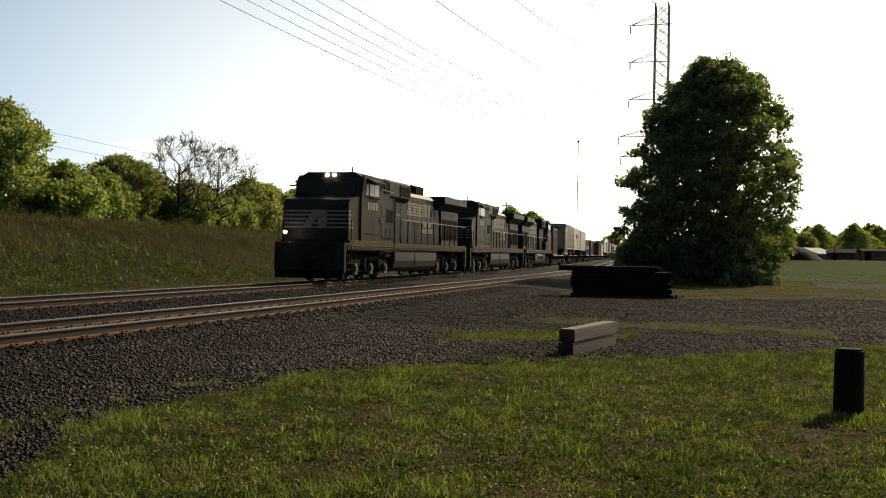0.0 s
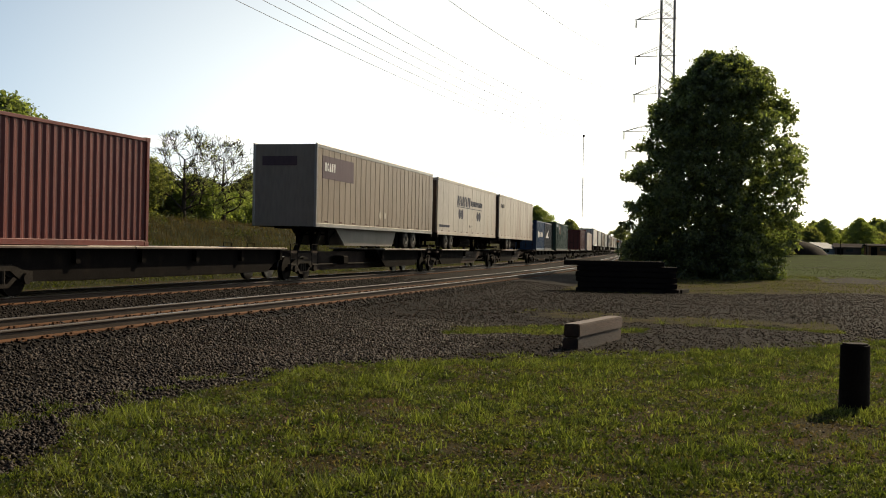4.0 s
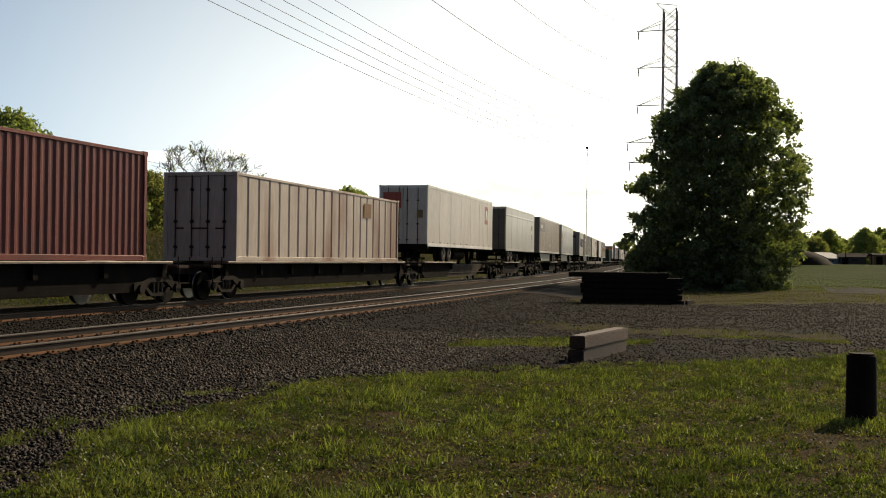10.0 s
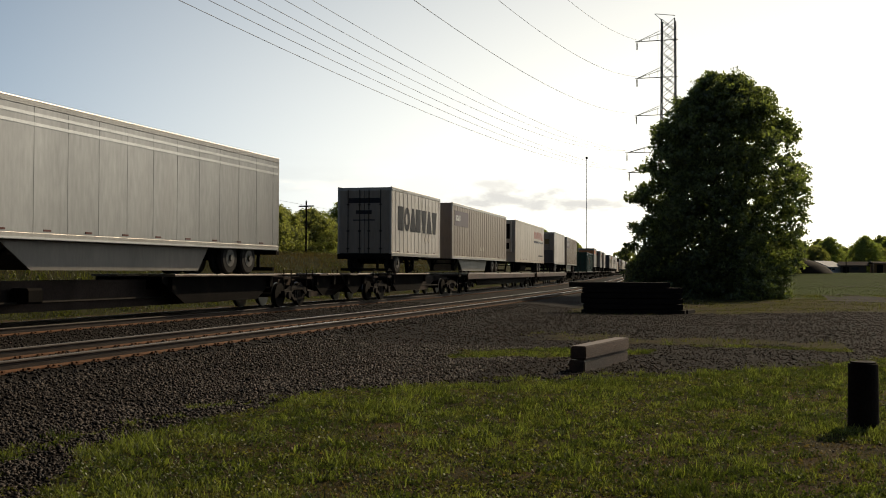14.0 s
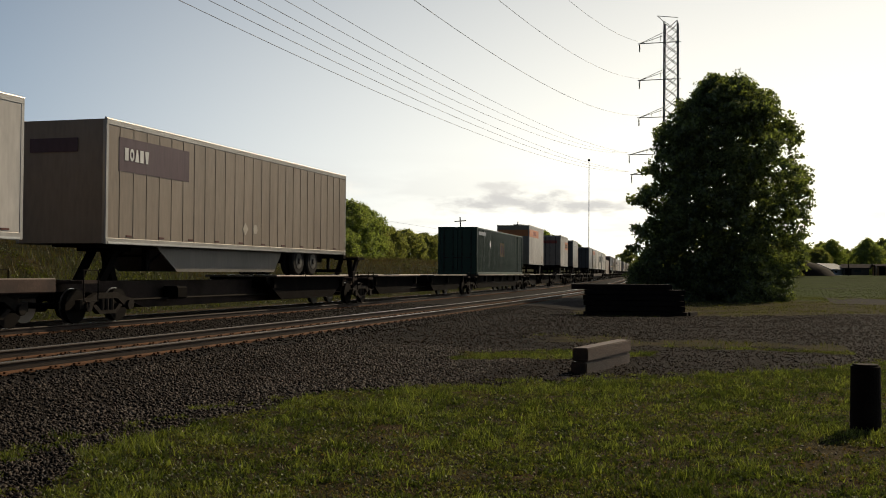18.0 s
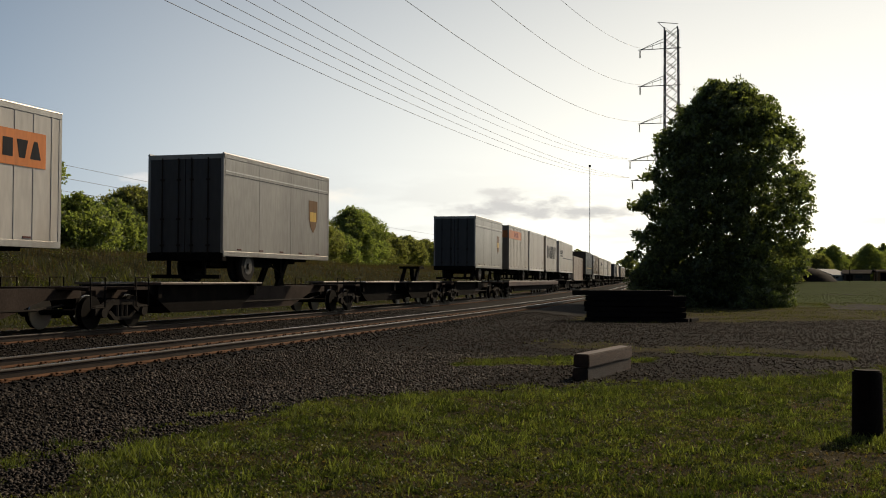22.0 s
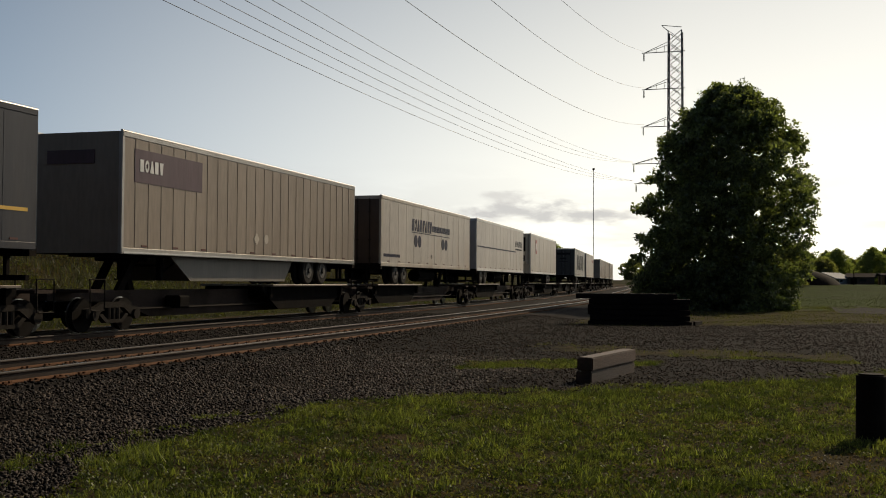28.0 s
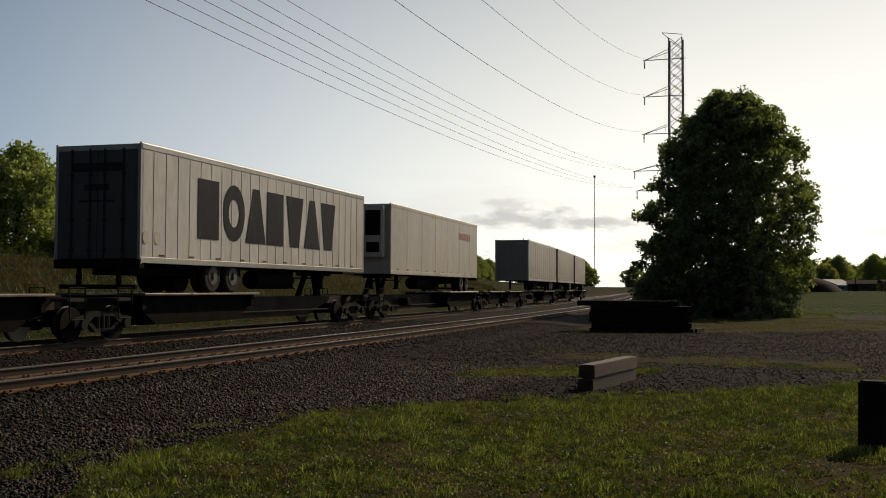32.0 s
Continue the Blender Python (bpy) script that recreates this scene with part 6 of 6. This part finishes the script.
def make_pylon():
    p = thing("transmission_pylon", "tall slender lattice steel transmission pylon", "pylon")
    H = 44.3
    w = lambda z: 1.9 - 0.7 * z / 20 if z < 20 else 1.2 - 0.1 * (z - 20) / 24
    for sx in (-1, 1):
        for sy in (-1, 1):
            s = Shape().path([(sx * w(H * k / 11), sy * w(H * k / 11), H * k / 11) for k in range(12)], 0.11)
            part("leg", s, M["steel"], p)
    n = 24
    for face in range(4):
        s = Shape()
        for k in range(n):
            z0, z1 = H * k / n, H * (k + 1) / n
            a, b = w(z0), w(z1)
            pts = [((-a, -a, z0), (b, -b, z1)), ((a, -a, z0), (a, a, z0)), ((a, a, z0), (-b, b, z1)), ((-a, a, z0), (-a, -a, z0))][face]
            q = [((a, -a, z0), (-b, -b, z1)), ((a, -a, z0), (b, b, z1)), ((-a, a, z0), (b, b, z1)), ((-a, a, z0), (-b, -b, z1))][face]
            s.tube(*pts, 0.07, n=4)
            s.tube(*q, 0.07, n=4)
        part("lattice_face", s, M["steel"], p)
    for z, r in ((40.9, 5.3), (34.6, 5.3), (28.2, 5.4), (21.9, 7.0), (18.5, 6.6)):
        arm = Shape()
        arm.tube((-r - 0.3, 0, z), (1.6, 0, z), 0.075, n=5)
        arm.tube((-r, 0, z), (-1.1, -1.1, z + 1.5), 0.05, n=5)
        arm.tube((-r, 0, z), (-1.1, 1.1, z + 1.5), 0.05, n=5)
        for k in range(3):
            x = -1.1 - (r - 1.1) * (k + 0.5) / 3
            arm.tube((x, 0, z), (x, 0, z + 1.5 * (1 - (k + 0.5) / 3)), 0.04, n=4)
        a = part("cross_arm", arm, M["steel"], p)
        ins = Shape()
        for k in range(8):
            ins.tube((-r, 0, z - 0.15 - 0.16 * k), (-r, 0, z - 0.27 - 0.16 * k), 0.13, 0.09, n=8)
        part("insulator", ins, P["underframe"], a)
    part("peak", Shape().tube((-1.1, 0, 44.3), (-2.3, 0, 45.5), 0.06, n=5).tube((-2.3, 0, 45.5), (1.1, 0, 45.0), 0.06, n=5), M["steel"], p)
    p.matrix_basis = pose(PYLON[0], PYLON[1], GROUND_Z)


make_pylon()


def wire(name, x0, y0, z0, x1, y1, z1, sag, r=0.022, label="thin overhead power line"):
    s = Shape()
    n = 40
    pts = []
    for i in range(n + 1):
        t = i / n
        pts.append((x0 + (x1 - x0) * t, y0 + (y1 - y0) * t, z0 + (z1 - z0) * t - 4 * sag * t * (1 - t)))
    s.path(pts, r, n=5)
    tagged(new(name, s.mesh(name, M["wire"])), label, "power line", "overhead lines")


for z, sag in ((40.9, 11.5), (34.6, 10.8), (28.3, 9.3)):
    wire("power_line", -22.65, 180, z, -22.65, -70, z, sag, 0.022)
for z, sag in ((18.7, 5.95), (18.7, 5.3), (18.7, 4.7), (21.9, 7.3), (21.9, 6.55), (21.9, 5.7)):
    wire("power_line", -24.4, 180, z, -24.4, -70, z, sag, 0.016)
for k in range(3):
    wire("power_line", -62, 30, 13.2 - 1.3 * k, -70, 260, 10.6 - 1.0 * k, 1.2, 0.022)


def pole(x, y, h, lean=0.0):
    p = thing("utility_pole", "weathered wooden utility pole by the track", "pole", "line-side poles")
    part("shaft", Shape().tube((0, 0, -0.4), (0, 0, h), 0.12, 0.09, n=8), M["darkwood"], p)
    part("cross_arm", Shape().box(-0.9, 0.9, -0.06, 0.06, h - 0.7, h - 0.55), M["darkwood"], p)
    p.matrix_basis = pose(x, y, ground_z(x, y), 0, lean, 0)


pole(-50.2, 107, 6.7)
pole(-45, 150, 7.0, -4)
pole(-50, 205, 9.0)

# mast far behind the train
m = thing("radio_mast", "thin guyed radio mast on the horizon", "mast")
part("shaft", Shape().tube((0, 0, 0), (0, 0, 98.5), 0.35, 0.3, n=6), M["steel"], m)
part("beacon", Shape().tube((0, 0, 98.5), (0, 0, 100.3), 1.0, n=8), P["underframe"], m)
m.matrix_basis = pose(-156.4, 900, GROUND_Z)


# ---- low buildings across the field ----
def shed(x, y, turn, L, W, H, wall, roof, label, rise=0.9):
    b = thing("shed", label, "building", "sheds across the field")
    part("wall", Shape().box(-L / 2, L / 2, -W / 2, W / 2, 0, H), wall, b)
    part("roof", Shape().prism([(-W / 2 - 0.4, H), (0, H + rise), (W / 2 + 0.4, H), (W / 2 + 0.4, H + 0.12), (0, H + rise + 0.15), (-W / 2 - 0.4, H + 0.12)], -L / 2 - 0.4, L / 2 + 0.4, "x"), roof, b)
    n = max(1, int(L / 4))
    for i in range(n):
        u = -L / 2 + 2.6 + i * 3
        part("window", Shape().box(u - 0.6, u + 0.6, -W / 2 - 0.04, -W / 2 + 0.02, 0.45 * H, 0.8 * H), P["glass"], b)
    part("door", Shape().box(-L / 2 + 0.4, -L / 2 + 1.5, -W / 2 - 0.05, -W / 2 + 0.02, 0, 0.9 * H), P["underframe"], b)
    b.matrix_basis = pose(x, y, ground_z(x, y), 0, 0, turn)


shed(8.5, 212, 64, 7.5, 5.0, 1.0, paint("bluegrey"), P["shedroof"], "low grey shed with a pale bluish roof", 1.1)
shed(14.0, 214, -3, 4.6, 5, 1.3, paint("rustdark"), P["darkroof"], "low brown shed with a dark roof", 0.7)
shed(19.6, 210, 4, 5.2, 5, 1.7, paint("brown"), P["darkroof"], "small rust-brown shed with a flat dark roof", 0.3)
shed(-1.0, 226, 0, 10, 9, 2.2, paint("darkgrey"), P["shedroof"], "low grey shed beside the trees")
for px, py, ph in ((11.3, 190, 2.6), (16.6, 205, 2.0), (22.5, 196, 2.4)):
    fp = thing("fence_post", "dark wooden post standing by the sheds", "post", "posts by the sheds")
    part("shaft", Shape().tube((0, 0, -0.2), (0, 0, ph), 0.1, 0.08, n=8), M["darkwood"], fp)
    fp.matrix_basis = pose(px, py, ground_z(px, py))
hp = Shape()
rings = ((5.5, 4.0, 0.0), (4.3, 3.1, 1.1), (2.4, 1.8, 2.0), (0.8, 0.6, 2.45))
hp.v = [(rx * math.cos(2 * math.pi * i / 14) * (1 + 0.06 * math.sin(5 * i)), ry * math.sin(2 * math.pi * i / 14), z) for rx, ry, z in rings for i in range(14)] + [(0, 0, 2.55)]
hp.f = [(14 * k + i, 14 * k + (i + 1) % 14, 14 * k + 14 + (i + 1) % 14, 14 * k + 14 + i) for k in range(3) for i in range(14)] + [(42 + i, 42 + (i + 1) % 14, 56) for i in range(14)]
hp.m = [0] * len(hp.f)
heap = tagged(new("soil_mound", hp.mesh("soil_mound", M["darkwood"], True)), "dark heap of soil in the field", "heap")
heap.matrix_basis = pose(3.9, 190, ground_z(3.9, 190))


# ---- motions ----
def motions():
    """Keys every thing of the train along the far track."""
    for ob, y0, L in MOVES:
        rows = []
        for k in range(65):
            t = k * 0.5
            y = y0 - V0 * t - ACC * t * t / 2
            if -140 < y < 260 or k % 8 == 0:
                rows.append((t, on_train(y, L) if y > -200 else on_train(-200, L) @ Matrix.Translation((0, y + 200, 0))))
        walk(ob, rows)


# ---- loose stones and grass ----
def from_arrays(name, v, f, mat, smooth=False):
    """A mesh from numpy arrays of points and of equal-sided faces."""
    me = bpy.data.meshes.new(name)
    k = f.shape[1]
    me.vertices.add(len(v))
    me.vertices.foreach_set("co", v.astype(np.float32).ravel())
    me.loops.add(f.size)
    me.loops.foreach_set("vertex_index", f.astype(np.int32).ravel())
    me.polygons.add(len(f))
    me.polygons.foreach_set("loop_start", np.arange(0, f.size, k, dtype=np.int32))
    me.polygons.foreach_set("loop_total", np.full(len(f), k, dtype=np.int32))
    me.materials.append(mat)
    me.update(calc_edges=True)
    me.validate()
    return me


def scatter_points(rng, n, x0, x1, y0, y1, keep, power=1.0):
    """Random places in a box, denser towards y0, kept where keep(x, y) is true."""
    out = []
    xs, ys = rng.uniform(0, 1, n), rng.uniform(0, 1, n) ** power
    for a, b in zip(xs, ys):
        y = y0 + (y1 - y0) * b
        x = x0 + (x1 - x0) * a + bend(y)
        if keep(x, y):
            out.append((x, y, ground_z(x, y)))
    return np.array(out)


OCTA = np.array([(1, 0, 0), (-1, 0, 0), (0, 1, 0), (0, -1, 0), (0, 0, 1), (0, 0, -1)], float)
OCTA_F = np.array([(0, 2, 4), (2, 1, 4), (1, 3, 4), (3, 0, 4), (2, 0, 5), (1, 2, 5), (3, 1, 5), (0, 3, 5)])


def stones(name, pts, lo, hi, mat, label, rng):
    n = len(pts)
    v = (OCTA[None] * rng.uniform(0.6, 1.15, (n, 6, 1)) + rng.normal(0, 0.2, (n, 6, 3))) * rng.uniform(0.55, 1.3, (n, 1, 3))
    a = rng.uniform(0, 2 * math.pi, n)
    tilt = rng.uniform(-0.9, 0.9, n)
    c, s, ct, st = np.cos(a), np.sin(a), np.cos(tilt), np.sin(tilt)
    x, y, z = v[..., 0], v[..., 1] * ct[:, None] - v[..., 2] * st[:, None], v[..., 1] * st[:, None] + v[..., 2] * ct[:, None]
    v = np.stack([x * c[:, None] - y * s[:, None], x * s[:, None] + y * c[:, None], z * 0.8], -1)
    size = lo + (hi - lo) * rng.uniform(0, 1, n) ** 2
    v = v * size[:, None, None] + pts[:, None, :] + np.array((0, 0, 0.3))[None, None] * size[:, None, None]
    f = (OCTA_F[None] + 6 * np.arange(n)[:, None, None]).reshape(-1, 3)
    tagged(new(name, from_arrays(name, v.reshape(-1, 3), f, mat)), label, "gravel", kind="stuff")


def blades(name, pts, height, width, mat, label, rng, lean=0.5, category="grass", bent=True):
    """Blades on the given places, bent ones in two pieces."""
    n = len(pts)
    a = rng.uniform(0, 2 * math.pi, n)
    side = np.stack([np.cos(a), np.sin(a), 0 * a], -1)
    b = rng.uniform(0, 2 * math.pi, n)
    drift = np.stack([np.cos(b), np.sin(b), 0 * b], -1) * (rng.uniform(0.1, 1.0, n) * lean)[:, None]
    h = (height * rng.uniform(0.35, 1.15, n))[:, None]
    w = (width * rng.uniform(0.6, 1.3, n))[:, None]
    base = pts - np.array((0, 0, 0.01))
    up = np.array((0, 0, 1.0))
    mid = base + up * h * 0.6 + drift * h * 0.35
    top = base + up * h * 0.95 + drift * h * 1.0
    v = np.stack([base - side * w, base + side * w, mid + side * w * 0.75, mid - side * w * 0.75, top + side * w * 0.12, top - side * w * 0.12], 1).reshape(-1, 3)
    k = 6 * np.arange(n)[:, None]
    f = np.concatenate([k + np.array([[0, 1, 2, 3]]), k + np.array([[3, 2, 4, 5]])])
    if not bent:
        v = v.reshape(-1, 6, 3)[:, (0, 1, 4, 5)].reshape(-1, 3)
        f = 4 * np.arange(n)[:, None] + np.array([[0, 1, 2, 3]])
    tagged(new(name, from_arrays(name, v, f, mat)), label, category, kind="stuff")


def make_scatter():
    rng = np.random.default_rng(6)
    near_track = lambda x, y: any(abs(abs(x - bend(y) - c) - 0.753) < 0.1 for c in (NEAR_C, FAR_C))
    stone_ok = lambda x, y: region(x, y) == 1 and not near_track(x, y)
    by_track = lambda x, y: stone_ok(x, y) and x < -4.3 + 0.8 * wob(x, y, 0.8, 77)
    pts = scatter_points(rng, 92000, -10.6, -3.0, 5.5, 22, by_track, 1.3)
    stones("ballast_stones", pts, 0.013, 0.036, M["stone"], "loose crushed grey ballast stones by the track", rng)
    pts = scatter_points(rng, 76000, -10.5, 8, 14, 46, stone_ok, 1.35)
    stones("yard_gravel", pts, 0.012, 0.034, M["yardstone"], "coarse dark gravel of the yard", rng)
    pts = scatter_points(rng, 34000, -21.0, -9.2, 8, 46, lambda x, y: not near_track(x, y), 1.2)
    stones("track_ballast", pts, 0.02, 0.05, M["oilstone"], "ballast stones between the rails", rng)
    pts = scatter_points(rng, 5200, -5.5, 6, 5.5, 23, lambda x, y: region(x, y) != 1, 1.2)
    stones("stray_stones", pts, 0.008, 0.026, M["stone"], "stray pale stones among the grass", rng)

    # worn brown patches in the lawn: middle and half sizes
    WORN = ((-3.3, 7.15, 0.8, 0.35), (-0.35, 8.5, 0.4, 0.4), (-0.85, 9.2, 0.5, 0.25), (0.5, 10.5, 0.35, 0.2), (1.3, 12.9, 0.7, 0.3), (-1.2, 7.6, 0.4, 0.2), (-4.6, 8.6, 0.5, 0.2), (-2.2, 12.2, 0.6, 0.2))

    def bare(x, y):
        """How thin the grass is: high on worn patches."""
        worn = max(math.exp(-(((x - cx) / rx) ** 2 + ((y - cy) / ry) ** 2)) for cx, cy, rx, ry in WORN)
        rim = 0.5 if y < 24 and x < grass_edge(y) + 1.6 else 0.0
        return wob(x, y, 0.55, 13) + 0.6 * wob(x, y, 1.7, 17) - rim + 0.8 * worn + (0.25 if region(x, y) == 2 else 0.0)

    def grassy(x, y):
        r = region(x, y)
        if r == 1:
            return y < 24 and x > grass_edge(min(y, 24)) - 0.9 and wob(x, y, 1.9, 13) > 0.18 and rng.uniform() < 0.7
        return r in (0, 2) and rng.uniform() < 1.0 - 1.5 * max(0.0, bare(x, y) - 0.12)

    # clumps of grass, each a small dome of blades leaning outwards, over a thin even cover
    seats = scatter_points(rng, 8600, -6.6, 5.6, 5.2, 24, grassy, 1.45)
    green, dark = [], []
    for x, y, z in seats:
        r = 0.05 + 0.17 * rng.uniform() ** 2
        lush = max(0.4, 0.95 + 1.3 * wob(x, y, 1.0, 19))
        (dark if wob(x, y, 0.8, 51) + rng.normal(0, 0.3) > 0.1 else green).append((x, y, z, r, lush))
    for name, rows, mat, label in (("lawn_grass", green, "grass", "short rough yellow-green grass clumps"), ("dark_lawn_grass", dark, "clover", "darker green clumps of short rough grass")):
        c = np.repeat(np.array(rows), 50, axis=0)
        n = len(c)
        a, q = rng.uniform(0, 2 * math.pi, n), rng.uniform(0, 1, n) ** 0.6
        pts = np.stack([c[:, 0] + np.cos(a) * q * c[:, 3], c[:, 1] + np.sin(a) * q * c[:, 3], c[:, 2]], -1)
        tall = (1.2 - 0.9 * q * q) * c[:, 4] * (0.5 + 6.0 * c[:, 3])
        blades(name, pts, 0.056 * tall, 0.0062, M[mat], label, rng, 0.95, bent=False)
    pts = scatter_points(rng, 36000, -6.5, 5.5, 5.2, 24, grassy, 1.5)
    pts[:, 2] += 0.014
    shady = np.array([wob(x, y, 1.6, 71) + 0.7 * wob(x, y, 4.0, 73) for x, y, _ in pts]) > 0.0
    for name, pick, mat, label in (("low_cover", ~shady, "cover", "low yellow-green leafy cover between the clumps"), ("dark_cover", shady, "clover", "low dark green leafy cover between the clumps")):
        me = leaf_cloud(name, pts[pick], 8, 0.016, 0.06, M[mat], rng)
        tagged(new(name, me), label, "grass", kind="stuff")
    pts = scatter_points(rng, 5200, -6.2, 5.2, 5.3, 23, lambda x, y: region(x, y) == 0 and wob(x, y, 1.3, 43) > 0.0, 1.3)
    pts[:, 2] += 0.018
    me = leaf_cloud("clover", pts, 11, 0.019, 0.075, M["clover"], rng)
    tagged(new("clover", me), "low leafy clover patches in the grass", "weeds", kind="stuff")
    tuft = []
    for x, y, z in scatter_points(rng, 700, -6.0, 5.0, 5.5, 23, lambda x, y: region(x, y) == 0 and wob(x, y, 0.9, 23) > -0.05):
        for _ in range(rng.integers(10, 34)):
            tuft.append((x + rng.normal(0, 0.045), y + rng.normal(0, 0.045), z))
    for cx, cy in ((0.75, 11.5), (1.05, 11.55), (0.6, 11.7), (1.2, 11.3), (0.95, 11.1)):
        for _ in range(110):
            tuft.append((cx + rng.normal(0, 0.11), cy + rng.normal(0, 0.09), GROUND_Z))
    blades("grass_tufts", np.array(tuft), 0.10, 0.007, M["grass"], "taller green grass tufts and weeds", rng, 0.7)
    pts = scatter_points(rng, 60000, -6.0, 5.0, 5.2, 24, lambda x, y: region(x, y) in (0, 2) and rng.uniform() < 0.25 + 1.6 * bare(x, y), 1.4)
    blades("dry_blades", pts, 0.038, 0.004, M["straw"], "dry straw among the grass", rng, 2.2)
    pts = scatter_points(rng, 26000, -6.0, 5.0, 5.2, 22, lambda x, y: region(x, y) in (0, 2) and rng.uniform() < 0.08 + 1.3 * bare(x, y), 1.4)
    pts[:, 2] += 0.006
    me = leaf_cloud("leaf_litter", pts, 2, 0.018, 0.03, M["straw"], rng)
    tagged(new("leaf_litter", me), "pale dead leaves and straw bits on worn lawn", "litter", kind="stuff")
    pts = scatter_points(rng, 90000, -7.5, 22, 22, 80, lambda x, y: region(x, y) in (0, 3) and rng.uniform() < (0.55 if y < 38 else 0.95) + 1.2 * wob(x, y, 0.7, 61), 1.0)
    blades("yard_weeds", pts, 0.075 * np.clip(0.9 + 1.2 * np.array([wob(x, y, 0.5, 67) for x, y, _ in pts]), 0.4, 2), 0.016, M["cover"], "strips of green weeds across the yard", rng, 0.9, bent=False)
    pts = scatter_points(rng, 45000, -4, 60, 70, 190, lambda x, y: region(x, y) == 3, 1.3)
    blades("meadow_grass", pts, 0.08, 0.03, M["clover"], "bright green meadow grass", rng, 0.7, bent=False)
    # the bank: leafy weeds below, brown dead stalks along its top
    pts = scatter_points(rng, 3400, -46, -21.8, 24, 150, lambda x, y: wob(x, y, 0.3, 41) > 0.05, 1.5)
    pts[:, 2] += rng.uniform(0.02, 0.4, len(pts))
    me = leaf_cloud("bank_weeds", pts, 34, 0.055, 0.40, M["weed"], rng)
    tagged(new("bank_weeds", me), "thick leafy green weeds on the bank", "weeds", kind="stuff")
    pts = scatter_points(rng, 84000, -44, -22.0, 22, 140, lambda x, y: True, 1.5)
    u = pts[:, 0] - np.array([bend(y) for y in pts[:, 1]])
    brown = np.array([0.5 * wob(x, y, 0.12, 31) for x, y, _ in pts]) + np.clip((-u - 26) / 8, -0.3, 0.55) + rng.normal(0, 0.14, len(pts)) > 0.12
    rise = np.clip((-u - 22.0) / 5.0, 0.12, 1.0)
    blades("bank_grass", pts[~brown], 0.42 * rise[~brown], 0.024, M["weed"], "long green grass on the bank", rng, 0.9, "grass", bent=False)
    blades("bank_stalks", pts[brown], 0.40 * rise[brown], 0.014, M["stalk"], "brown dead stalks along the bank", rng, 0.5, "weeds", bent=False)


make_scatter()


motions()
